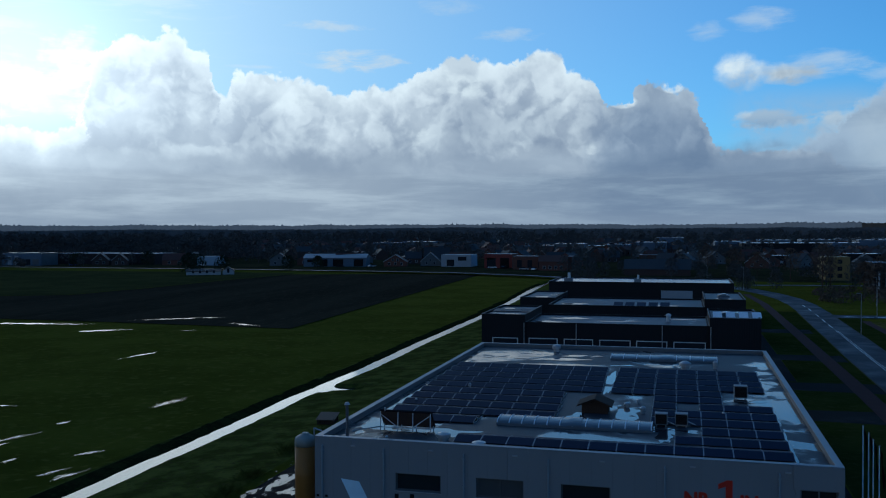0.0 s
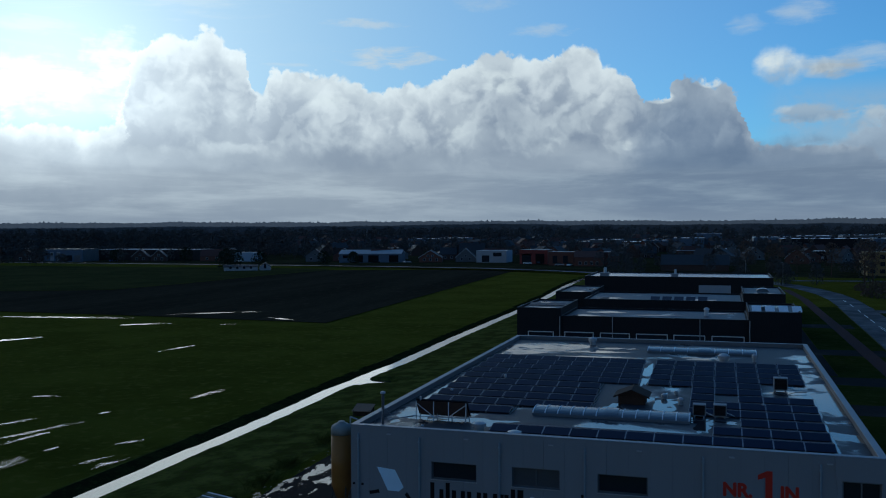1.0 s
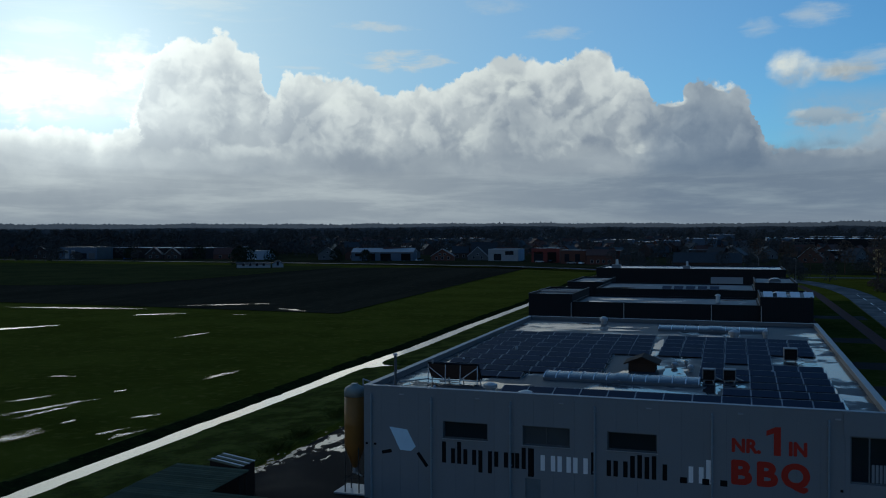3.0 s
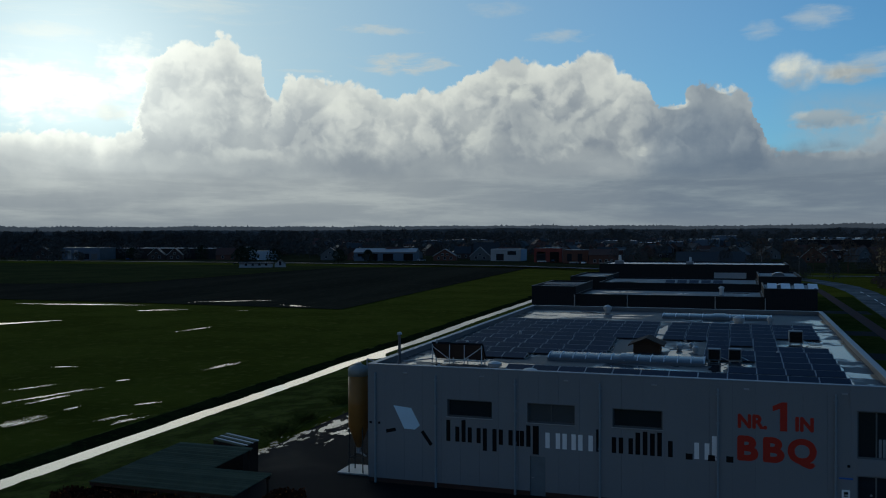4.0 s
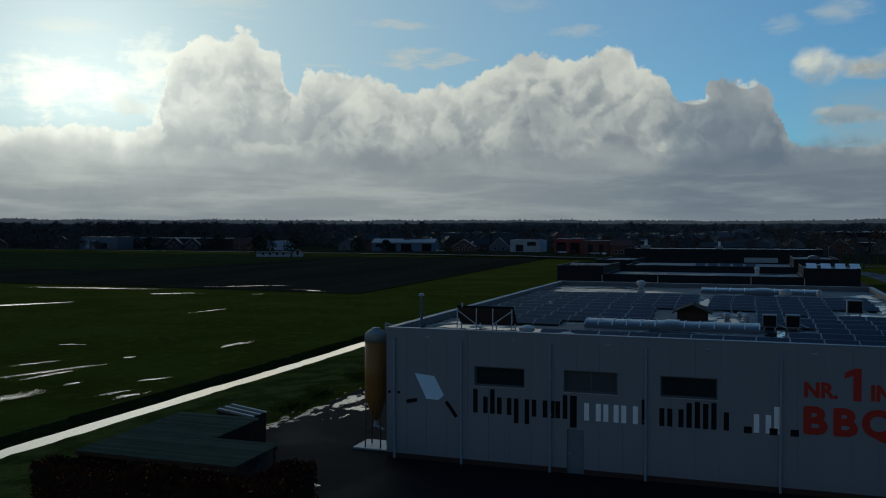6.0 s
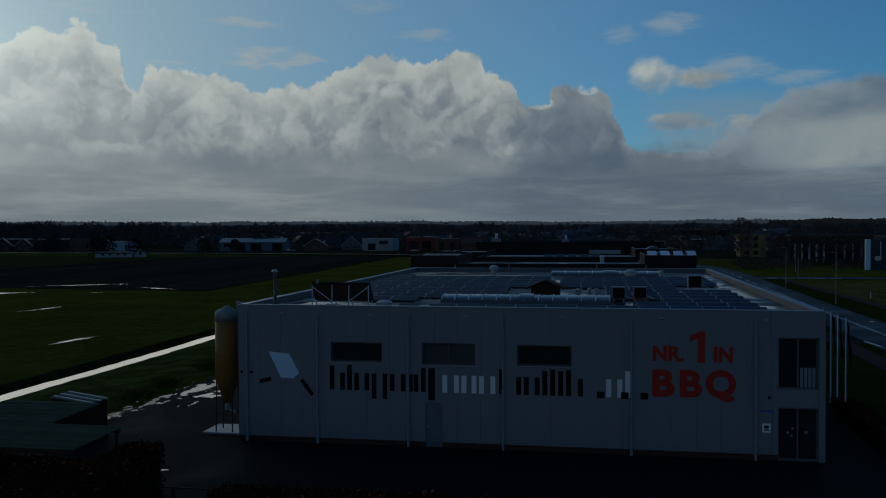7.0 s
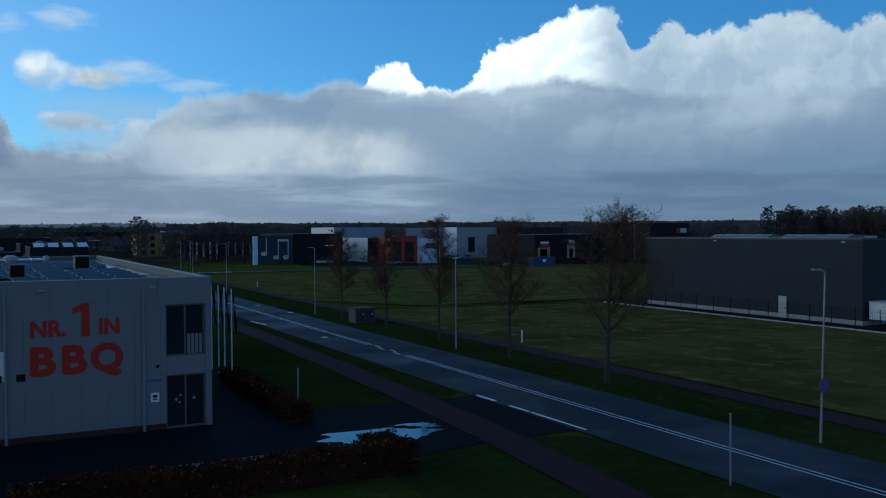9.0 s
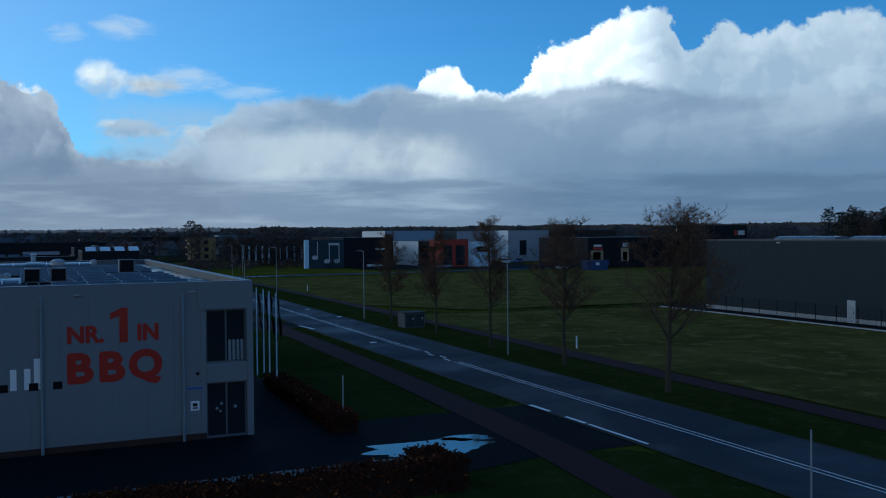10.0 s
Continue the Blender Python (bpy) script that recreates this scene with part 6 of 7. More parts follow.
def fridge_trailer(x, y, rz):
    t = thing("refrigerated_trailer", "white refrigerated trailer with a blue-grey cooling unit", "trailer", (x, y, 0), rz, group="trailers by the hedge")
    bm = BM()
    box(bm, -0.93, 0.93, -0.6, 0.6, 0.75, 2.95, 0.04)
    part("body", bm, WHITE, t)
    bm = BM()
    box(bm, -0.85, 0.85, -0.62, -0.6, 0.85, 2.75)
    d = part("rear_door", bm, mat("dark_trailer_panel", (0.03, 0.035, 0.04), 0.4), t, "dark printed rear doors")
    bm = BM()
    box(bm, 0.1, 0.5, -0.632, -0.62, 1.9, 2.2)
    part("print_bar", bm, LOGO, d)
    bm = BM()
    box(bm, 0.93, 1.42, -0.5, 0.3, 2.0, 2.7, 0.05)
    c = part("cooling_unit", bm, mat("cooling_unit_blue", (0.30, 0.42, 0.52), 0.4), t)
    bm = BM()
    tube(bm, (1.18, -0.53, 2.36), (1.18, -0.50, 2.36), 0.2, 0.2, 16)
    part("fan", bm, BLACK, c)
    for sx in (-0.85, 0.85):
        w = None
        bm = BM()
        tube(bm, (sx - 0.12, 0.2, 0.36), (sx + 0.12, 0.2, 0.36), 0.36, 0.36, 20)
        w = part("wheel", bm, RUBBER, t)
        bm = BM()
        tube(bm, (sx - 0.13, 0.2, 0.36), (sx + 0.13, 0.2, 0.36), 0.18, 0.18, 14)
        part("rim", bm, STEEL, w)
    bm = BM()
    box(bm, -0.5, 0.5, -0.6, 1.7, 0.6, 0.75)
    part("chassis", bm, BLACK, t)
    bm = BM()
    tube(bm, (0, 1.6, 0.0), (0, 1.6, 0.65), 0.05, seg=8)
    part("jockey_leg", bm, STEEL, t)


fridge_trailer(-3.25, -20.1, 8)
fridge_trailer(-5.7, -21.5, 12)
fridge_trailer(-5.9, -23.3, 12)


def pallet_stack(x, y, n, rz):
    p = thing("pallet_stack", "small stack of pale wooden pallets", "pallets", (x, y, 0.03), rz)
    for k in range(n):
        z = k * 0.145
        for i in range(5):
            bm = BM()
            box(bm, -0.6, 0.6, -0.4 + i * 0.175, -0.4 + i * 0.175 + 0.11, z + 0.12, z + 0.143)
            part("board", bm, PALEWOOD, p)
        for i in range(3):
            bm = BM()
            box(bm, -0.6 + i * 0.55, -0.5 + i * 0.55, -0.4, 0.41, z + 0.02, z + 0.12)
            part("bearer", bm, PALEWOOD, p)


pallet_stack(-5.3, -14.9, 7, 20)
pallet_stack(-4.4, -15.6, 3, 65)
pallet_stack(-9.0, 26.5, 4, 10)


def bar_fence(x0, x1, y, h, label):
    n = max(2, int((x1 - x0) / 2.0))
    f = thing("metal_fence", label, "fence", (x0, y, 0.03))
    for i in range(n + 1):
        bm = BM()
        box(bm, (x1 - x0) * i / n - 0.03, (x1 - x0) * i / n + 0.03, -0.03, 0.03, 0, h)
        part("post", bm, BLACK, f)
    for z in (0.15, h - 0.05):
        bm = BM()
        box(bm, 0, x1 - x0, -0.02, 0.02, z, z + 0.04)
        part("rail", bm, BLACK, f)
    return f


bar_fence(1.0, 3.8, -12.0, 1.1, "low black metal gate beside the hedge")

# ---- anthracite hall beyond the road ----


def grey_hall():
    g = thing("anthracite_hall", "large anthracite clad hall with a pale plinth and vaulted rooflights", "building")
    x0, x1, y0, y1, h = 91.6, 128.0, 13.8, 44.2, 8.2
    bm = BM()
    box(bm, x0, x1, y0, y1, 0.5, h - 0.2)
    part("wall", bm, DARKCLAD, g)
    bm = BM()
    box(bm, x0 + 0.05, x1 - 0.05, y0 + 0.05, y1 - 0.05, 0, 0.5)
    part("plinth", bm, mat("pale_plinth", (0.36, 0.36, 0.35), 0.8, 0, 0.2, 0.8, 0.15, 8), g, "pale concrete plinth")
    bm = BM()
    box(bm, x0 + 0.2, x1 - 0.2, y0 + 0.2, y1 - 0.2, h - 0.2, h - 0.15)
    part("roof_deck", bm, DARKROOF, g)
    bm = BM()
    for a in ((x0 - 0.03, x1, y0 - 0.03, y0 + 0.2), (x0 - 0.03, x1, y1 - 0.2, y1), (x0 - 0.03, x0 + 0.2, y0 + 0.2, y1 - 0.2), (x1 - 0.2, x1, y0 + 0.2, y1 - 0.2)):
        box(bm, *a, h - 0.2, h)
    part("roof_edge_trim", bm, mat("dark_trim", (0.05, 0.055, 0.06), 0.4), g)
    bm = BM()
    box(bm, x0 - 0.05, x0, 22.65, 23.65, 0.02, 2.25)
    d = part("door", bm, mat("pale_door", (0.40, 0.41, 0.41), 0.5), g, "pale grey steel door")
    bm = BM()
    box(bm, x0 - 0.10, x0 - 0.05, 22.75, 22.87, 1.05, 1.1)
    part("handle", bm, BLACK, d)
    for z0 in (4.4,):
        for xx in (103, 110, 117):
            bm = BM()
            box(bm, xx, xx + 1.6, y0 - 0.04, y0, z0, z0 + 1.1)
            w = part("window", bm, OFFWHITE, g)
            bm = BM()
            box(bm, xx + 0.1, xx + 1.5, y0 - 0.05, y0 - 0.04, z0 + 0.1, z0 + 1.0)
            part("pane", bm, GLASS2, w)
    for y in (15.9, 32.6):
        bm = BM()
        box(bm, x0 - 0.12, x0, y - 0.2, y + 0.2, h - 0.42, h - 0.32)
        part("wall_lamp", bm, OFFWHITE, g)
    for (ya, yb) in ((17.3, 25.6), (27.4, 35.8)):
        s = thing("rooflight", "long barrel-vaulted rooflight shining with sky on the dark hall", "rooflight", (94.0, ya, h - 0.15), group="rooflights on the dark hall")
        n = 7
        for k in range(n):
            bm = BM()
            arc = [(1.2 - 1.2 * math.cos(math.pi * i / 10), 0.15 + 0.30 * math.sin(math.pi * i / 10)) for i in range(11)]
            prism(bm, [(p[0], p[1]) for p in arc], (yb - ya) * k / n + 0.02, (yb - ya) * (k + 1) / n - 0.02, "y")
            part("vault_pane", bm, ACRYL, s)
        bm = BM()
        box(bm, 0, 2.4, 0, yb - ya, 0, 0.15)
        part("kerb", bm, TRIM, s)
    u = thing("roof_unit", "small dark machine on the roof edge", "roof unit", (96, 14.9, h - 0.15))
    bm = BM()
    box(bm, -0.5, 0.5, -0.4, 0.4, 0, 0.55, 0.05)
    part("casing", bm, BLACK, u)
    bm = BM()
    box(bm, -0.3, 0.3, -0.45, -0.4, 0.2, 0.5)
    part("panel", bm, OFFWHITE, u)


grey_hall()
sheet("pavement", [(88.0, -30), (140, -30), (140, 50), (88.0, 50)], YARD, 0.05, "dark paving round the dark hall", "pavement")
bm = BM()
box(bm, 87.8, 88.05, -30, 48, 0.0, 0.16)
solid("kerb", bm, mat("white_kerb", (0.40, 0.40, 0.39), 0.8, 0, 0.2, 1.5, 0.1, 10), "pale concrete kerb at the field's edge", "kerb", kind="structure")
f = thing("mesh_fence", "black wire mesh fence along the dark hall", "fence", (88.3, -8, 0.05))
for i in range(23):
    bm = BM()
    box(bm, -0.03, 0.03, i * 2.5 - 0.03, i * 2.5 + 0.03, 0, 1.95)
    part("post", bm, BLACK, f)
for i in range(22):
    bm = BM()
    for z in (0.1, 0.5, 0.9, 1.3, 1.7, 1.9):
        box(bm, -0.008, 0.008, i * 2.5, i * 2.5 + 2.5, z, z + 0.015)
    for j in range(1, 10):
        box(bm, -0.006, 0.006, i * 2.5 + j * 0.25 - 0.004, i * 2.5 + j * 0.25 + 0.004, 0.1, 1.9)
    part("mesh_panel", bm, BLACK, f)


def box_trailer(x, y, rz, w=2.2, l=4.2):
    t = thing("box_trailer", "white box trailer parked beside the dark hall", "trailer", (x, y, 0.05), rz, group="trailers by the dark hall")
    bm = BM()
    box(bm, -w / 2, w / 2, -l / 2, l / 2, 0.6, 2.2, 0.05)
    part("body", bm, WHITE, t)
    bm = BM()
    box(bm, -w / 2 - 0.06, w / 2 + 0.06, -l / 2 - 0.05, l / 2 + 0.05, 2.2, 2.28)
    part("roof", bm, OFFWHITE, t)
    for sx in (-1, 1):
        bm = BM()
        tube(bm, (sx * w * 0.42 - 0.1, 0, 0.32), (sx * w * 0.42 + 0.1, 0, 0.32), 0.32, 0.32, 16)
        part("wheel", bm, RUBBER, t)
    bm = BM()
    box(bm, -w / 2 - 0.012, -w / 2, -0.3, 0.5, 0.9, 1.9)
    part("door", bm, OFFWHITE, t)
    bm = BM()
    tube(bm, (0, -l / 2 - 0.7, 0), (0, -l / 2 - 0.7, 0.65), 0.05, seg=8)
    box(bm, -0.4, 0.4, -l / 2 - 0.8, l / 2, 0.5, 0.6)
    part("chassis", bm, BLACK, t)


box_trailer(93.5, 11.6, 10)
box_trailer(96.5, 6.6, -5)
f = thing("steel_gate_fence", "blue-grey steel bar fence round a small yard", "fence", (90.0, 2.0, 0.05))
for i in range(4):
    bm = BM()
    box(bm, -0.04, 0.04, i * 2.2 - 0.04, i * 2.2 + 0.04, 0, 2.0)
    part("post", bm, STEEL, f)
for z in (0.3, 1.0, 1.7):
    bm = BM()
    box(bm, -0.025, 0.025, 0, 6.6, z, z + 0.06)
    part("rail", bm, STEEL, f)


def hutch(x, y):
    h = thing("wooden_hutch", "low weathered hutch with a sloping plank lid on the bank", "hutch", (x, y, -0.2), 8)
    for k in range(6):
        bm = BM()
        boxm(bm, pose(-0.80 + 0.32 * k, 0, 0.72, 9, 0, 0), 0.30, 2.2, 0.04)
        part("plank", bm, mat("weathered_plank", (0.13, 0.085, 0.058), 0.8, 0, 0.25, 3, 0.2, 25), h)
    for px in (-0.8, 0.8):
        for py in (-0.9, 0.9):
            bm = BM()
            box(bm, px - 0.05, px + 0.05, py - 0.05, py + 0.05, 0, 0.64 + 0.14 * (py > 0))
            part("leg", bm, mat("dark_post_wood", (0.04, 0.03, 0.022), 0.9), h)
    bm = BM()
    box(bm, -0.74, 0.74, -0.84, 0.84, 0.05, 0.52, 0.02)
    part("body", bm, mat("dark_hutch_wood", (0.03, 0.024, 0.018), 0.9, 0, 0.2, 2, 0.1, 20), h)


hutch(-13.4, 34.4)

# ---- trading estate beyond the field ----


def shed_block(name, label, x0, x1, y0, y1, h, left, front, roof=None, windows=(), category="building"):
    """A box hall; left and front are the materials of its west and south faces."""
    b = thing(name, label, category, (x0, y0, 0))
    w, d = x1 - x0, y1 - y0
    bm = BM()
    box(bm, 0.0, w, 0.3, d, 0, h - 0.1)
    part("wall", bm, left, b)
    bm = BM()
    box(bm, 0.02, w, 0.0, 0.3, 0, h - 0.1)
    part("front_wall", bm, front, b)
    bm = BM()
    box(bm, -0.05, w + 0.05, -0.05, d, h - 0.1, h)
    part("roof", bm, roof or DARKROOF, b)
    for (face, u, z, ww, hh, m) in windows:
        bm = BM()
        if face == "f":
            box(bm, u, u + ww, -0.06, 0.0, z, z + hh)
        else:
            box(bm, -0.06, 0.0, u, u + ww, z, z + hh)
        part("window" if m is GLASS or m is GLASS2 else "panel", bm, m, b)
    return b


# lit west face white; the front's shade is put in as grey cladding
shed_block("white_hall", "tall white hall, its front's shade put in as grey", 160.4, 176, 222.6, 246, 10.4, WHITE, GREYCLAD, windows=(("f", 4.2, 2.0, 2.6, 5.0, GLASS),))
shed_block("brown_hall", "long dark brown hall", 176.2, 200, 218, 250, 10.2, BROWNCLAD, BROWNCLAD)
# same here: blue-grey cladding carries the shade on the front face
shed_block("white_hall", "tall white hall, its front's shade put in as blue-grey", 122.8, 141, 238.6, 262, 10.6, WHITE, BLUECLAD)
shed_block("grey_hall", "dark grey hall with a flat roof", 146, 160, 232, 255, 10.3, DARKCLAD, GREYCLAD)
shed_block("white_shop", "low shop with a white side wall", 119.5, 125.5, 201.5, 224, 7.3, WHITE, BROWNCLAD, windows=(("f", 0.8, 4.2, 4.0, 1.6, BLACK), ("f", 1.4, 4.7, 2.8, 0.5, RED), ("f", 0.8, 0.2, 4.0, 3.0, GLASS)))
shed_block("red_shop", "red rendered shop with dark tall windows", 120.6, 129.0, 188.0, 196, 7.8, REDWALL, REDWALL, windows=(("f", 0.8, 0.5, 2.6, 5.6, GLASS), ("f", 4.6, 0.5, 2.8, 5.6, GLASS)))
shed_block("blue_shop", "pale blue shop front with a plain sign", 129.1, 134.5, 184.5, 196, 7.2, LOGO, LOGO, windows=(("f", 1.0, 4.2, 3.2, 1.5, BLACK), ("f", 1.6, 4.6, 2.0, 0.7, LOGO)))
music = shed_block("music_hall", "black hall with a dark panel of white music notes", 97.0, 112.0, 202.5, 236, 8.5, BLACKCLAD, BLACKCLAD, windows=(("f", 12.0, 0.3, 2.2, 3.4, GLASS2), ("f", 9.5, 5.0, 1.2, 0.25, WHITE), ("f", 11.2, 5.0, 1.2, 0.25, WHITE)))
sign = thing("note_billboard", "dark teal billboard wall with three white music notes", "billboard", (86.6, 201.5, 0))
bm = BM()
box(bm, 0.0, 10.2, 0.0, 0.6, 0.0, 7.9)
part("panel", bm, mat("teal_panel", (0.014, 0.032, 0.045), 0.5, 0, 0.2, 0.5, 0.1, 5), sign)
bm = BM()
box(bm, -1.2, 0.0, -0.1, 0.7, 0.0, 7.9)
part("end_post", bm, LOGO, sign)
for pts in ([("d", 1.8, 3.0), ("s", 2.35, 3.0, 7.3)], [("d", 5.2, 1.9), ("s", 5.75, 2.0, 6.9), ("d", 8.0, 1.9), ("s", 8.6, 2.0, 6.9), ("b", 5.65, 8.75, 6.4)]):
    bm = BM()
    for p in pts:
        if p[0] == "d":
            m = Matrix.Translation((p[1], -0.06, p[2])) @ Matrix.Rotation(radians(90), 4, "X") @ Matrix.Diagonal((1.25, 0.85, 1, 1))
            bmesh.ops.create_cone(bm, cap_ends=True, segments=18, radius1=0.7, radius2=0.7, depth=0.08, matrix=m)
        elif p[0] == "s":
            box(bm, p[1], p[1] + 0.22, -0.1, -0.02, p[2], p[3])
        else:
            box(bm, p[1], p[2], -0.1, -0.02, p[3], p[3] + 0.6)
    part("note", bm, OFFWHITE, sign)
shed_block("dark_workshop", "low dark workshop with coloured signs and open gates", 153.2, 186, 163.9, 190, 8.0, BLACKCLAD, BLACKCLAD,
           windows=(("f", 1.6, 4.6, 3.0, 0.8, RED), ("f", 1.8, 5.5, 2.6, 0.5, WHITE), ("f", 0.9, 1.2, 3.9, 3.2, PALEWOOD), ("f", 1.5, 1.4, 2.5, 2.6, WHITE), ("f", 11.2, 5.4, 1.8, 1.0, OFFWHITE), ("f", 10.6, 1.5, 2.6, 3.6, PALEWOOD),
                    ("f", 11.2, 1.6, 1.4, 2.4, BLACK), ("f", 20, 0.3, 5, 4, GLASS)))
shed_block("black_tower_hall", "tall black hall with a plain pale emblem", 180.5, 194.5, 149, 172, 11.0, BLACKCLAD, BLACKCLAD, windows=(("f", 9.6, 8.2, 1.0, 1.4, REDWALL), ("f", 10.9, 8.3, 2.2, 1.2, OFFWHITE), ("l", 6, 0.5, 0.3, 10, STEEL), ("l", 12, 0.5, 0.3, 10, STEEL)))
skip = thing("skip_container", "blue steel waste container", "container", (144.5, 147.5, 0))
bm = BM()
prism(bm, [(-3.0, 0.0), (3.0, 0.0), (3.4, 2.4), (-3.4, 2.4)], -1.2, 1.2, "y")
part("body", bm, mat("container_blue", (0.025, 0.05, 0.13), 0.5), skip)
bm = BM()
box(bm, -0.5, 0.5, -1.24, -1.2, 1.2, 1.9)
part("label_plate", bm, WHITE, skip)
lift = thing("boom_lift", "white boom lift with a raised arm", "boom lift", (182.5, 143.0, 0))
bm = BM()
box(bm, -1.6, 1.6, -0.8, 0.8, 0.6, 1.6, 0.1)
part("chassis", bm, WHITE, lift)
bm = BM()
tube(bm, (0.4, 0, 1.6), (-1.0, 0, 4.0), 0.22, seg=8)
tube(bm, (-1.0, 0, 4.0), (-3.6, 0, 6.0), 0.18, seg=8)
part("arm", bm, WHITE, lift)
bm = BM()
box(bm, -4.4, -3.4, -0.5, 0.5, 5.6, 6.7)
part("basket", bm, STEEL, lift)
for x in (-1.1, 1.1):
    for y in (-0.8, 0.8):
        bm = BM()
        tube(bm, (x, y - 0.15, 0.45), (x, y + 0.15, 0.45), 0.45, 0.45, 14)
        part("wheel", bm, RUBBER, lift)

yb = thing("yellow_block", "yellow rendered block with balconies", "building", (70.5, 305, 0))
bm = BM()
box(bm, 0, 8.5, 0, 14, 0, 8.6)
part("wall", bm, YELLOW, yb)
for z in (1.0, 3.6, 6.2):
    bm = BM()
    box(bm, -2.0, 0, 0.4, 5.0, z + 1.2, z + 2.0)
    part("balcony", bm, YELLOW, yb)
    for u in (1.0, 4.2):
        bm = BM()
        box(bm, u, u + 1.6, -0.06, 0, z, z + 1.5)
        part("window", bm, GLASS, yb)
shed_block("black_apartments", "long dark block with pale upright fins", 76, 101, 246, 262, 8.6, BLACKCLAD, BROWNCLAD,
           windows=tuple(("f", 1.0 + 2.1 * k, 0.2, 0.55, 5.8, OFFWHITE) for k in range(5)) + tuple(("f", 13.0 + 2.4 * k, 0.2, 0.5, 5.6, GREYCLAD) for k in range(5)))

WETROOF = mat("far_wet_roof", (0.20, 0.215, 0.23), 0.2, 0, 0.35, 0.08, 0.2, 0.6, rvar=0.2)
DULLBLUE = mat("dull_blue_cladding", (0.085, 0.115, 0.155), 0.7, 0, 0.2, 0.3, 0.1, 3, spec=0.1)
DULLGREY = mat("dull_grey_wall", (0.10, 0.105, 0.11), 0.75, 0, 0.25, 0.3, 0.1, 3, spec=0.1)
# ---- houses along the far road ----


def house(x, y, w, d, hw, hr, rz, wall, roof, label, cat="house", gable_front=True, wins=2, trim=None, chimney=True):
    b = thing("house", label, cat, (x, y, height(x, y)), rz, group="houses along the far road")
    bm = BM()
    if gable_front:
        prism(bm, [(-w / 2, 0), (w / 2, 0), (w / 2, hw), (0, hw + hr), (-w / 2, hw)], 0, d, "y")
    else:
        prism(bm, [(0, 0), (d, 0), (d, hw), (d / 2, hw + hr), (0, hw)], -w / 2, w / 2, "x")
    part("wall", bm, wall, b)
    for s in (-1, 1):
        bm = BM()
        if gable_front:
            o, k = w / 2 + 0.3, hr / (w / 2)
            prism(bm, [(s * o, hw - 0.3 * k), (0, hw + hr), (0, hw + hr + 0.25), (s * o, hw - 0.3 * k + 0.25)], -0.25, d + 0.25, "y")
        else:
            o, k = d / 2 + 0.3, hr / (d / 2)
            prism(bm, [(d / 2 + s * o, hw - 0.3 * k), (d / 2, hw + hr), (d / 2, hw + hr + 0.25), (d / 2 + s * o, hw - 0.3 * k + 0.25)], -w / 2 - 0.25, w / 2 + 0.25, "x")
        r = part("roof_slope", bm, roof, b)
        if gable_front and trim:
            bm = BM()
            prism(bm, [(s * o, hw - 0.3 * k - 0.05), (0, hw + hr - 0.05), (0, hw + hr + 0.28), (s * o, hw - 0.3 * k + 0.28)], -0.33, -0.252, "y")
            part("barge_board", bm, trim, r)
    if chimney:
        bm = BM()
        cx, cy = (0.0, d * 0.7) if gable_front else (w * 0.3, d / 2)
        box(bm, cx - 0.35, cx + 0.35, cy - 0.35, cy + 0.35, hw + hr - 0.4, hw + hr + 0.8)
        part("chimney", bm, BRICK_D, b)
    for row in ((0.8, 1.5), (hw + 0.3, 1.1)):
        if row[0] > hw and not gable_front:
            continue
        span = w * 0.8 if row[0] < hw else w * 0.4
        n = wins if row[0] < hw else max(1, wins - 1)
        for i in range(n):
            u = -span / 2 + span * (i + 0.5) / n
            bm = BM()
            box(bm, u - 0.65, u + 0.65, -0.06, 0.0, row[0], row[0] + row[1])
            wd = part("window", bm, DULLWHITE, b)
            bm = BM()
            box(bm, u - 0.52, u + 0.52, -0.08, -0.06, row[0] + 0.12, row[0] + row[1] - 0.12)
            part("pane", bm, GLASS, wd)
    return b


house(-292.5, 383, 9, 10, 2.8, 4.0, 30, BRICK_D, TILE_D, "brick house with a white-edged gable", trim=DULLWHITE)
house(-281, 384, 8.5, 10, 2.8, 3.8, 30, BRICK_D, TILE_D, "brick house with a steep dark gable", trim=DULLWHITE)
house(-252, 392, 13, 8, 2.8, 3.6, 20, BRICK_W, TILE_R, "brick house with a red tiled roof", gable_front=False)
house(-242, 396, 8, 10, 3.0, 4.2, 20, BRICK_D, TILE_D, "dark brick house with a white gable edge", trim=DULLWHITE)
house(-125, 397, 12, 10, 2.6, 3.6, 14, BRICK_W, TILE_D, "gambrel house with pale windows", wins=3, trim=DULLWHITE)
house(-109, 408, 10.5, 12, 2.3, 4.8, 14, DULLGREY, TILE_D, "pale house with a steep dark gable roof", trim=DULLWHITE)
house(-112, 432, 14, 9, 3.0, 6.2, 14, BRICK_D, TILE_D, "dark house with a tall hipped roof", gable_front=False)
house(54.5, 408, 11, 12, 2.6, 4.8, -8, BRICK_W, TILE_R, "red brick house with a steep gable", trim=DULLWHITE)
house(-38, 365, 13, 10, 4.2, 2.6, 5, BRICK_W, TILE_R, "red brick house beside the road", gable_front=False, wins=4)
house(-187, 311, 15, 6, 1.7, 0.7, 28, DULLWHITE, TILE_D, "long low white outbuilding", gable_front=False, wins=4, chimney=False)
house(-178, 317, 5, 6, 1.6, 1.7, 28, DULLWHITE, TILE_D, "small white gabled outbuilding", wins=1, chimney=False)
house(-340, 378, 10, 10, 2.8, 4.0, 34, BRICK_D, TILE_D, "dark farmhouse behind the field")
house(-362, 372, 12, 10, 2.8, 4.4, 34, BRICK_D, TILE_D, "dark farmhouse with a steep roof")
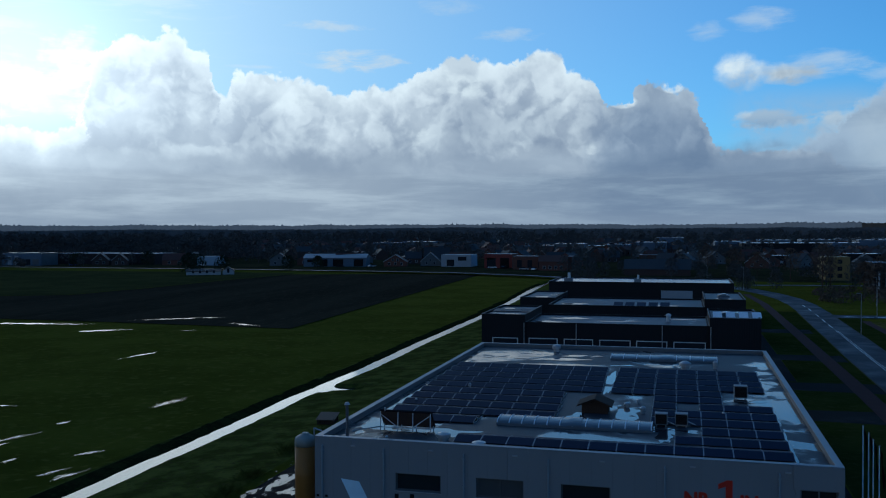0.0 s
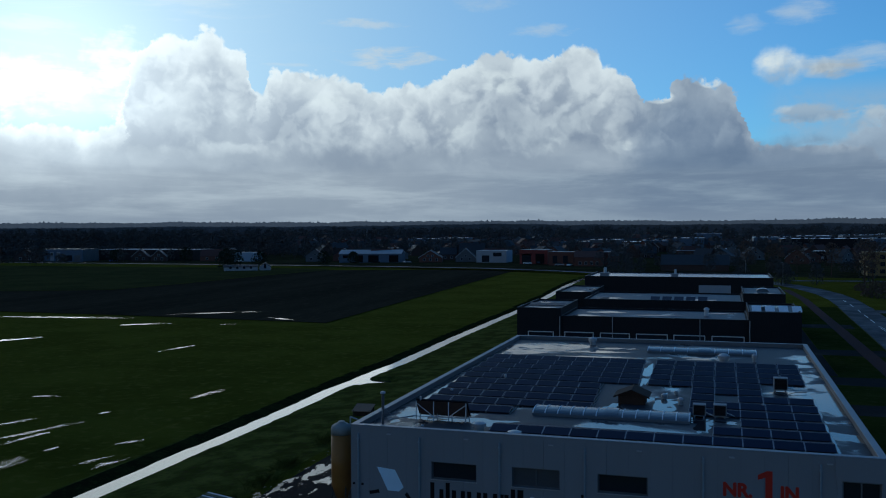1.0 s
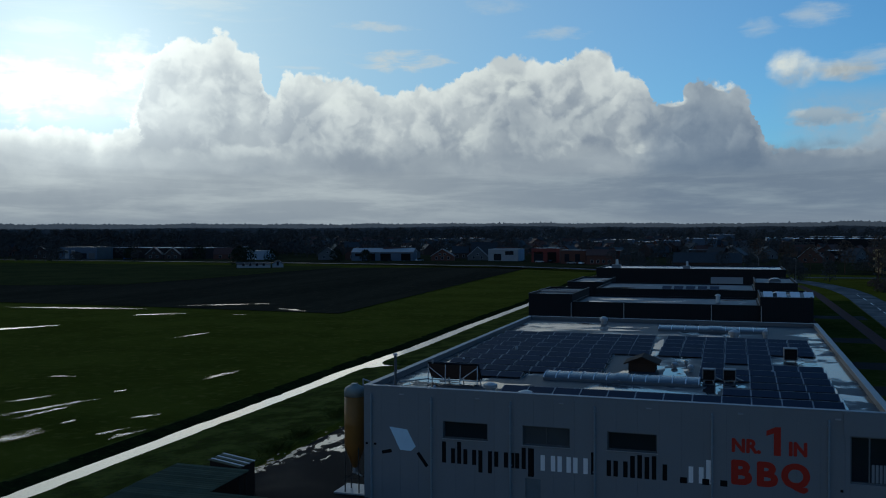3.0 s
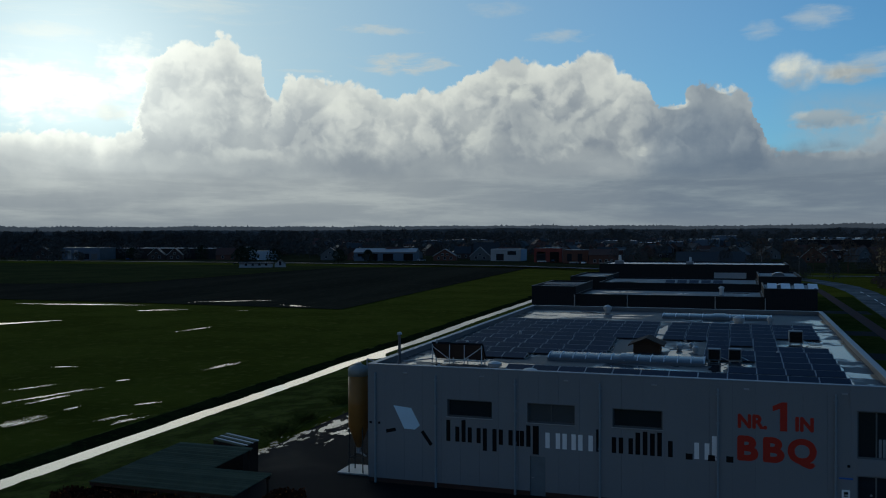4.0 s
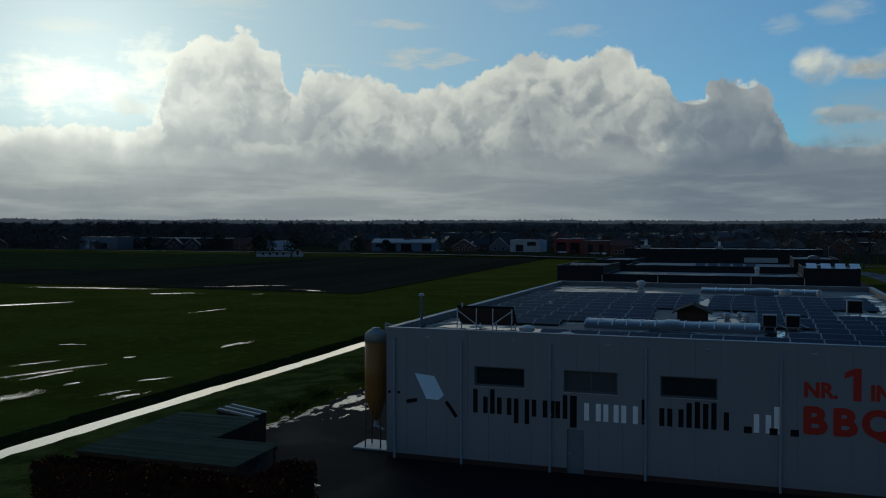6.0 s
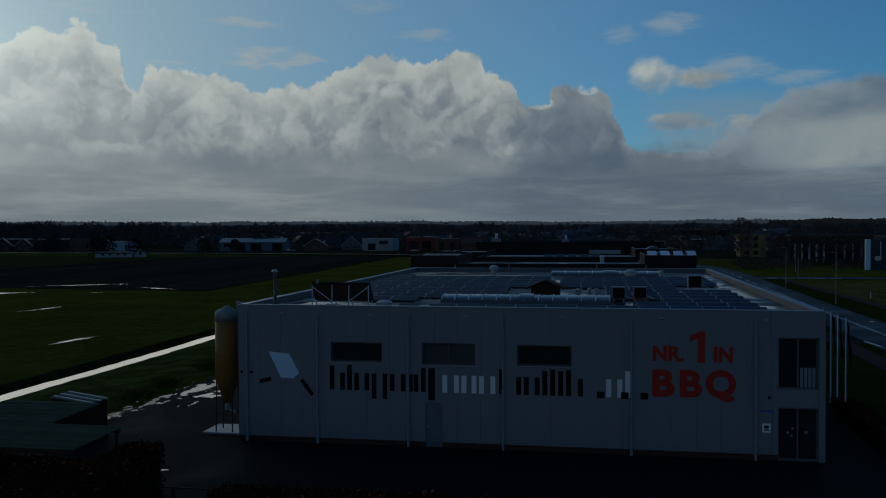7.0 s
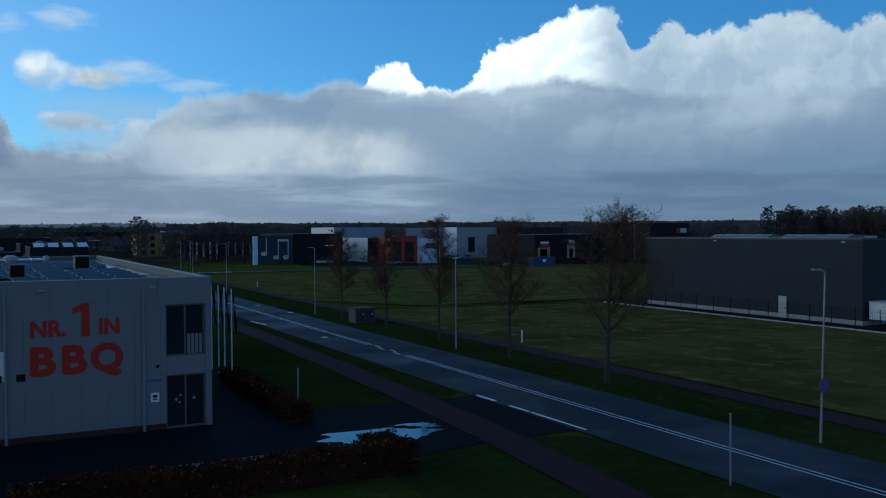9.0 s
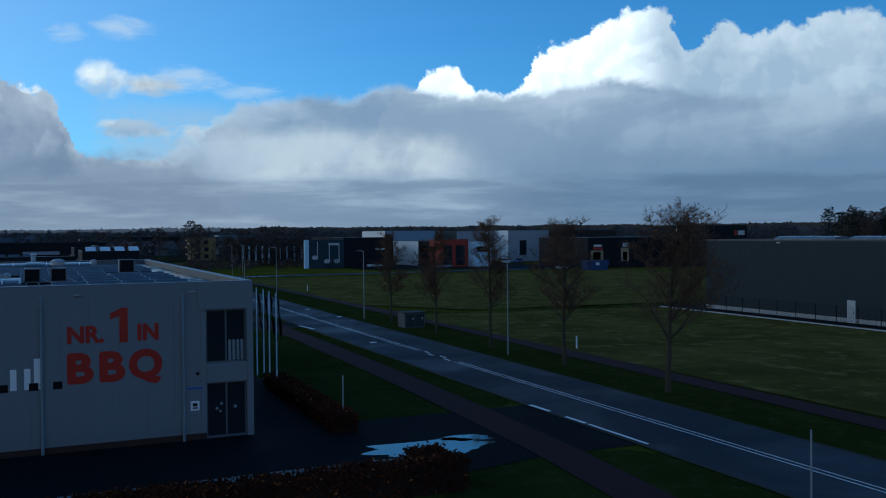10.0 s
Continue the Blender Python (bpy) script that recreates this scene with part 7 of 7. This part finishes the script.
house(-405, 366, 12, 10, 2.8, 4.0, 38, BRICK_W, TILE_R, "brick farmhouse at the field's far edge")
shed = house(-156, 390, 33, 14, 4.6, 1.8, 12, DULLBLUE, DULLWHITE, "long pale blue-white workshop with dark gates", "workshop", gable_front=False, wins=0, chimney=False)
for u, ww in ((-14.5, 4.0), (-8.0, 4.2), (-1.0, 5.5), (10.0, 5.0)):
    bm = BM()
    box(bm, u, u + ww, -0.08, 0, 0.2 if ww > 4.1 else 2.4, 3.9)
    part("gate", bm, BLACK, shed)
shed_block("white_workshop", "white and blue-grey workshop by the road", -101, -85, 400, 414, 6.2, BLUECLAD, DULLWHITE, DULLWHITE, (("f", 3, 0.3, 4, 3.4, GLASS), ("f", 9, 3.2, 4.5, 2.0, GLASS)))
shed_block("red_fire_hall", "red fronted hall with tall dark gates", -75, -61, 386, 402, 7.0, BRICK_W, mat("dull_red_panel", (0.15, 0.03, 0.025), 0.7), DARKROOF, (("f", 1.2, 0.3, 4.6, 4.8, GLASS), ("f", 8.0, 0.3, 4.4, 4.8, BLACK), ("f", 1.2, 4.4, 4.6, 0.7, DULLWHITE)))
shed_block("brick_hall", "dark brick hall with bay windows", -58, -30, 372, 384, 6.4, BRICK_D, BRICK_W, DARKROOF, tuple(("f", 2 + 5 * k, 1, 2.2, 3.6, GLASS) for k in range(5)))
shed_block("farm_barn", "long dark barn with a pale roof edge", -335, -268, 398, 420, 6.2, BROWNCLAD, BROWNCLAD, DULLWHITE)
shed_block("blue_workshop", "blue-grey workshop with white bays", -351, -324, 374, 388, 7.0, DULLGREY, DULLBLUE, DARKROOF, (("f", 16, 0.3, 4, 3.2, GLASS), ("f", 21.5, 0.3, 4, 3.2, DULLGREY), ("f", 0.6, 3.6, 3, 1.2, GLASS), ("f", 5, 0.4, 2.5, 5, DULLWHITE), ("f", 9.5, 0.4, 2.5, 5, DULLWHITE), ("f", 5.4, 3.2, 1.7, 1.5, GLASS), ("f", 9.9, 3.2, 1.7, 1.5, GLASS)))
shed_block("pale_shed", "pale blue low shed between houses", -238, -226, 392, 402, 5.0, BLUECLAD, BLUECLAD, DULLWHITE)
dr = thing("dark_roofed_barn", "barn with a large dark tiled roof", "barn", (-3.5, 327, 0))
bm2 = BM()
prism(bm2, [(0, 2.6), (14, 2.6), (7, 6.6)], 0, 27, "x")
part("roof", bm2, TILE_D, dr)
bm = BM()
box(bm, 0.3, 26.7, 0.3, 13.7, 0, 2.6)
part("wall", bm, BRICK_D, dr)
# far halls: west edge, width, front, depth, height, side, front wall
HALLS = [(-98, 24, 613, 30, 7.2, DULLGREY, DULLBLUE), (-73, 22, 618, 26, 8.6, DULLBLUE, DULLGREY), (-49, 12, 612, 30, 7.0, BRICK_D, BRICK_D), (-36, 18, 622, 24, 8.0, DULLBLUE, DULLBLUE), (-14, 22, 628, 28, 9.5, DULLGREY, DULLBLUE),
         (57, 52, 568, 30, 9.8, BLACKCLAD, BLACKCLAD), (46, 30, 755, 36, 8.5, DULLWHITE, DULLBLUE), (82, 26, 762, 30, 9.5, DULLBLUE, DULLBLUE)]
HALLS += [(-6, 26, 868, 30, 11.0, DULLBLUE, DULLBLUE), (146, 26, 677, 30, 10.5, DULLWHITE, DULLBLUE), (122, 20, 640, 26, 9.0, DULLGREY, DULLBLUE), (-252, 26, 720, 26, 8.0, DULLBLUE, DULLBLUE), (-224, 24, 728, 26, 8.6, DULLBLUE, DULLGREY),
          (-160, 18, 640, 20, 6.0, DULLGREY, DULLGREY), (-330, 30, 560, 24, 6.5, DULLGREY, BROWNCLAD), (128, 34, 860, 36, 9.0, DULLWHITE, DULLGREY), (180, 60, 980, 30, 9.0, DULLWHITE, DULLWHITE)]
for x0, w, y0, d, h, a, c in HALLS:
    n = int(w / 5)
    shed_block("far_hall", "far low industrial hall with a wet shining roof", x0, x0 + w, y0, y0 + d, h, a, c, WETROOF,
               tuple(("f", 1.2 + 5 * k, 1.0 + 3.2 * (k % 2), 2.6, 1.5, GLASS if k % 3 else DULLWHITE) for k in range(n)))
    for k in range(max(1, int(w / 9))):
        u = thing("roof_unit", "small pale unit on a far hall roof", "roof unit", (x0 + 3 + 9 * k, y0 + 6, h), group="units on far roofs")
        bm = BM()
        box(bm, 0, 2.4, 0, 2, 0, 1.2, 0.05)
        part("casing", bm, DULLGREY, u)
        bm = BM()
        box(bm, 0.3, 2.1, -0.05, 0, 0.3, 0.9)
        part("grille", bm, BLACK, u)

rnd = random.Random(77)
for k in range(46):
    r, an = rnd.uniform(480, 1000), rnd.uniform(-52, 26)
    if an < -27 and r < 640:
        r += 200
    x, y, w = 20 + r * math.sin(radians(an)), -45 + r * math.cos(radians(an)), rnd.uniform(8, 22)
    shed_block("far_hall", "far low hall of the town with a wet roof", x, x + w, y, y + rnd.uniform(9, 18), rnd.uniform(3.4, 6.5), rnd.choice((DULLGREY, DULLBLUE, BRICK_D, BLACKCLAD)), rnd.choice((DULLBLUE, DULLGREY, BLACKCLAD, BRICK_D)),
               rnd.choice((DARKROOF, WETROOF, WETROOF)), tuple(("f", 1 + 4 * j, 1.0, 1.8, 1.4, DULLWHITE if (j + k) % 4 == 0 else GLASS) for j in range(int(w / 4.5))))

def car(x, y, rz, paint, label):
    c = thing("car", label, "car", (x, y, 0.03), rz, group="parked cars")
    bm = BM()
    prism(bm, [(-2.1, 0.35), (2.1, 0.35), (2.12, 0.75), (1.9, 0.88), (0.95, 0.95), (-1.8, 0.98), (-2.12, 0.8)], -0.85, 0.85, "y")
    part("body", bm, paint, c)
    bm = BM()
    prism(bm, [(0.95, 0.95), (0.35, 1.45), (-1.35, 1.47), (-1.8, 0.98)], -0.72, 0.72, "y")
    part("cabin", bm, GLASS, c)
    for wx in (-1.3, 1.3):
        for wy in (-0.8, 0.8):
            bm = BM()
            tube(bm, (wx, wy - 0.1, 0.32), (wx, wy + 0.1, 0.32), 0.32, 0.32, 14)
            part("wheel", bm, RUBBER, c)


for k, (x, y, rz) in enumerate(((-70, 381, 10), (-64, 381, 80), (-52, 368, 5), (-47, 366, 85), (-96, 411, 70), (-92, 410, 75), (-150, 383, 20), (-134, 386, 60), (-230, 384, 30), (-304, 375, 40), (138, 152, 30), (134, 158, 100),
                                (118, 180, 20), (150, 205, 80), (155, 206, 80), (104, 196, 10), (88, 236, 60))):
    car(x, y, rz, (OFFWHITE, BLACK, STEEL, WHITE, BLUEP)[k % 5], ("white", "black", "silver", "white", "blue")[k % 5] + " car parked on a paved forecourt")
sheet("pavement", [(97, 182), (200, 140), (205, 164), (153, 176), (152, 228), (97, 203)], YARD, 0.085, "wet dark paving before the estate", "pavement")

# filler houses of the town
rnd = random.Random(5)
protos = []
for k, (wl, rf) in enumerate(((BRICK_W, TILE_R), (BRICK_D, TILE_D), (DULLGREY, TILE_D), (BRICK_D, TILE_R), (BRICK_W, TILE_D))):
    protos.append(house(-60 + 40 * k, 470 + 13 * k, 8 + k, 8, 3.2, 3.6, rnd.uniform(-30, 30), wl, rf, ("red brick town house", "dark brick town house", "grey rendered town house", "brown brick town house", "red brick house")[k] + " with a steep roof", gable_front=k % 2 == 0))
for _ in range(210):
    r, a = rnd.uniform(455, 900), rnd.uniform(-52, 14)
    x, y = 20 + r * math.sin(radians(a)), -45 + r * math.cos(radians(a))
    if a < -26:
        if r < 780 or rnd.random() < 0.4:
            continue
    c = copy_thing(rnd.choice(protos), pose(x, y, 0, 0, 0, rnd.uniform(-60, 60)))
    c["group"] = "houses of the town"
for _ in range(26):
    r, a = rnd.uniform(330, 620), rnd.uniform(14, 40)
    copy_thing(rnd.choice(protos), pose(20 + r * math.sin(radians(a)), -45 + r * math.cos(radians(a)), 0, 0, 0, rnd.uniform(-60, 60)))


def far_roofs():
    """The town's far houses: gabled, with pale windows and a chimney here and there."""
    rnd = random.Random(31)
    verts, faces, mi = [], [], []

    def quad(m, pts, k):
        b = len(verts)
        verts.extend(tuple(m @ Vector(p)) for p in pts)
        faces.append(tuple(range(b, b + len(pts))))
        mi.append(k)
    for _ in range(900):
        r, a = 640 + 900 * rnd.random() ** 1.3, radians(rnd.uniform(-54, 30))
        m = pose(20 + r * math.sin(a), -45 + r * math.cos(a), 0, 0, 0, rnd.choice((0, 90)) + rnd.gauss(0, 22))
        w, d, h, g = rnd.uniform(3, 4.6), rnd.uniform(4, 8), rnd.uniform(2.6, 5.2), rnd.uniform(2.2, 4.2)
        wall, roof = rnd.choice((0, 0, 1, 1, 2)), rnd.choice((3, 4, 4))
        for s2 in (-1, 1):
            quad(m, [(s2 * w, -d, 0), (s2 * w, d, 0), (s2 * w, d, h), (s2 * w, -d, h)], wall)
            quad(m, [(-w, s2 * d, 0), (w, s2 * d, 0), (w, s2 * d, h), (0, s2 * d, h + g), (-w, s2 * d, h)], wall)
            quad(m, [(s2 * (w + 0.4), -d - 0.3, h - 0.3), (s2 * (w + 0.4), d + 0.3, h - 0.3), (0, d + 0.3, h + g + 0.1), (0, -d - 0.3, h + g + 0.1)], roof)
            for u in (-0.55, 0.25):
                if rnd.random() < 0.6:
                    quad(m, [(w * u, s2 * (d + 0.05), 1), (w * u + 1.4, s2 * (d + 0.05), 1), (w * u + 1.4, s2 * (d + 0.05), 2.4), (w * u, s2 * (d + 0.05), 2.4)], rnd.choice((5, 6, 6)))
                if rnd.random() < 0.5:
                    quad(m, [(s2 * (w + 0.05), d * u, 1), (s2 * (w + 0.05), d * u + 1.6, 1), (s2 * (w + 0.05), d * u + 1.6, 2.4), (s2 * (w + 0.05), d * u, 2.4)], rnd.choice((5, 6, 6)))
        z0, z1 = h + g - 0.6, h + g + 0.9
        for p, q in (((-0.4, -0.4), (0.4, -0.4)), ((0.4, -0.4), (0.4, 0.4)), ((0.4, 0.4), (-0.4, 0.4)), ((-0.4, 0.4), (-0.4, -0.4))):
            quad(m, [(*p, z0), (*q, z0), (*q, z1), (*p, z1)], 1)
    me = raw("far_town_houses", verts, faces, BRICK_W, BRICK_D, DULLGREY, TILE_R, TILE_D, DULLWHITE, GLASS)
    me.polygons.foreach_set("material_index", mi)
    tagged(new("far_town_houses", me), "crowded brick houses of the far town", "houses", kind="stuff")


far_roofs()

# ---- woods and scattered trees ----


def puff_tree(verts, faces, x, y, h, w, rnd, n, low=0.25, size=0.6, pine=False):
    """A far bare or evergreen tree: stem and many small twig clumps."""
    b = len(verts)
    r = 0.018 * h
    verts += [(x - r, y - r, 0), (x + r, y - r, 0), (x, y + r, 0), (x, y, h * 0.95)]
    faces += [(b, b + 1, b + 3), (b + 1, b + 2, b + 3), (b + 2, b, b + 3)]
    for _ in range(n):
        f = low + (1 - low) * rnd.random() ** 0.8
        if pine:
            rad = w * (1.02 - f) / (1 - low) + 0.2
        else:
            g = (f - low) / (1 - low)
            rad = w * math.sqrt(max(0.02, 1 - (2 * g - 0.85) ** 2 / 1.4))
        a, q = rnd.uniform(0, 6.283), math.sqrt(rnd.random()) * rad
        c = Vector((x + q * math.cos(a), y + q * math.sin(a), f * h))
        s = size * rnd.uniform(0.5, 1.4)
        u = Vector((rnd.gauss(0, 1), rnd.gauss(0, 1), rnd.gauss(0.5, 1))).normalized() * s
        v = u.orthogonal().normalized() * (s * 0.35)
        b = len(verts)
        verts += [tuple(c - u - v), tuple(c - u * 0.2 + v), tuple(c + u)]
        faces.append((b, b + 1, b + 2))


def wood(name, spots, material, label, seed, n=90, size=0.8, low=0.2, pine=False, category="trees"):
    rnd = random.Random(seed)
    verts, faces = [], []
    for x, y, h, w in spots:
        if x < -31 and y < 352:
            h += LOW
        puff_tree(verts, faces, x, y, h, w, rnd, n, low, size, pine)
    tagged(new(name, raw(name, verts, faces, material)), label, category, kind="stuff")


def ring_spots(rnd, n, r0, r1, a0, a1, h0, h1, w0, w1):
    out = []
    for _ in range(n):
        r, a = rnd.uniform(r0, r1), radians(rnd.uniform(a0, a1))
        out.append((20 + r * math.sin(a), -45 + r * math.cos(a), rnd.uniform(h0, h1), rnd.uniform(w0, w1)))
    return out


rnd = random.Random(9)
wood("town_trees", ring_spots(rnd, 900, 500, 1000, -56, 26, 5, 12, 2.0, 4.5), WOODS, "bare winter trees among the far houses", 1, 70, 1.0)
wood("town_trees", ring_spots(rnd, 1300, 950, 1650, -58, 62, 10, 19, 4, 9), WOODS, "bare winter woods beyond the town", 2, 60, 1.9)
wood("town_trees", ring_spots(rnd, 260, 590, 760, -56, -27, 11, 17, 4, 7), WOODS, "dense bare trees behind the farms", 3, 90, 1.5)
wood("wood", ring_spots(rnd, 330, 385, 520, 47.5, 62, 13, 19.0, 3.5, 6), TWIG, "dark bare wood beside the trading estate", 4, 170, 1.0, 0.05)
wood("pine_wood", ring_spots(rnd, 16, 380, 420, 46.5, 50.5, 16, 19.5, 1.6, 2.6), EVERGREEN, "tall thin pines at the edge of the wood", 5, 120, 0.9, 0.35)
wood("wood", ring_spots(rnd, 60, 420, 560, 39.5, 45, 8, 12, 3, 5), WOODS, "low bare trees behind the estate", 6, 110, 1.0)
wood("wood", ring_spots(rnd, 200, 560, 900, 14, 45, 9, 15, 4, 7), WOODS, "bare winter trees behind the estate", 7, 80, 1.6)
wood("farm_trees", [(-198, 316, 8, 4.5), (-196, 322, 9, 4), (-188, 330, 8, 4), (-165, 352, 7, 3.5), (-215, 345, 9, 4), (-300, 372, 7, 4), (-262, 382, 8, 4), (-158, 372, 6, 3)], EVERGREEN, "dark evergreen trees beside the farm buildings", 8, 260, 0.8, 0.08)
wood("farm_trees", ring_spots(rnd, 60, 555, 620, -56, -20, 5, 11, 2.5, 4.5), WOODS, "bare garden trees along the far road", 9, 110, 0.9)
wood("estate_trees", [(62, 250, 14, 3.6), (66, 262, 13, 3.5), (76, 236, 11, 4), (81, 232, 12, 4), (85, 229, 11.5, 4), (90, 226, 11, 3.5), (72, 240, 9, 3), (58, 300, 12, 4), (40, 330, 11, 4), (30, 345, 12, 4.5), (48, 320, 10, 4),], TWIG, "brown bare trees before the estate", 10, 420, 0.55, 0.3)
wood("garden_trees", ring_spots(rnd, 46, 290, 460, -8, 13, 4, 8, 2.0, 3.8), WOODS, "bare garden trees and shrubs behind the halls", 11, 260, 0.5, 0.05)
wood("estate_shrubs", [(56 + rnd.uniform(0, 55), 200 + rnd.uniform(-6, 45), rnd.uniform(1.5, 3), rnd.uniform(1.5, 3)) for _ in range(50)], TWIG, "low brown shrubs along the estate", 12, 90, 0.5, 0.0)

# far wooded ridge on the horizon, haze painted on all but the brown layer
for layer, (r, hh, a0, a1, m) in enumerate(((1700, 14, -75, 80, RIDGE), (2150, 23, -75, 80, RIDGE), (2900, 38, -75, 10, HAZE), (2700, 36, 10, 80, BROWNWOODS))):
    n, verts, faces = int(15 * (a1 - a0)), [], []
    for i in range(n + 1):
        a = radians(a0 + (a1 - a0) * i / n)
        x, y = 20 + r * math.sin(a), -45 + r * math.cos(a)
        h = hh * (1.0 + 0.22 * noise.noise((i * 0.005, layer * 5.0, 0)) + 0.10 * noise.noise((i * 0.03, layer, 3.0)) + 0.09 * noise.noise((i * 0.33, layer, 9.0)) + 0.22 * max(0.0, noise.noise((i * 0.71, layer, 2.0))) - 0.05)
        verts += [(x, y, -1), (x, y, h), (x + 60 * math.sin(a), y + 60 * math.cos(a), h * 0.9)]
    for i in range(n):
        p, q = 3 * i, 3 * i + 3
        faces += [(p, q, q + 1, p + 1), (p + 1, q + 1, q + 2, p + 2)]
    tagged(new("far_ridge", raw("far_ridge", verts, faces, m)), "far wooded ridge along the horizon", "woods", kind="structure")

cladding_panels()
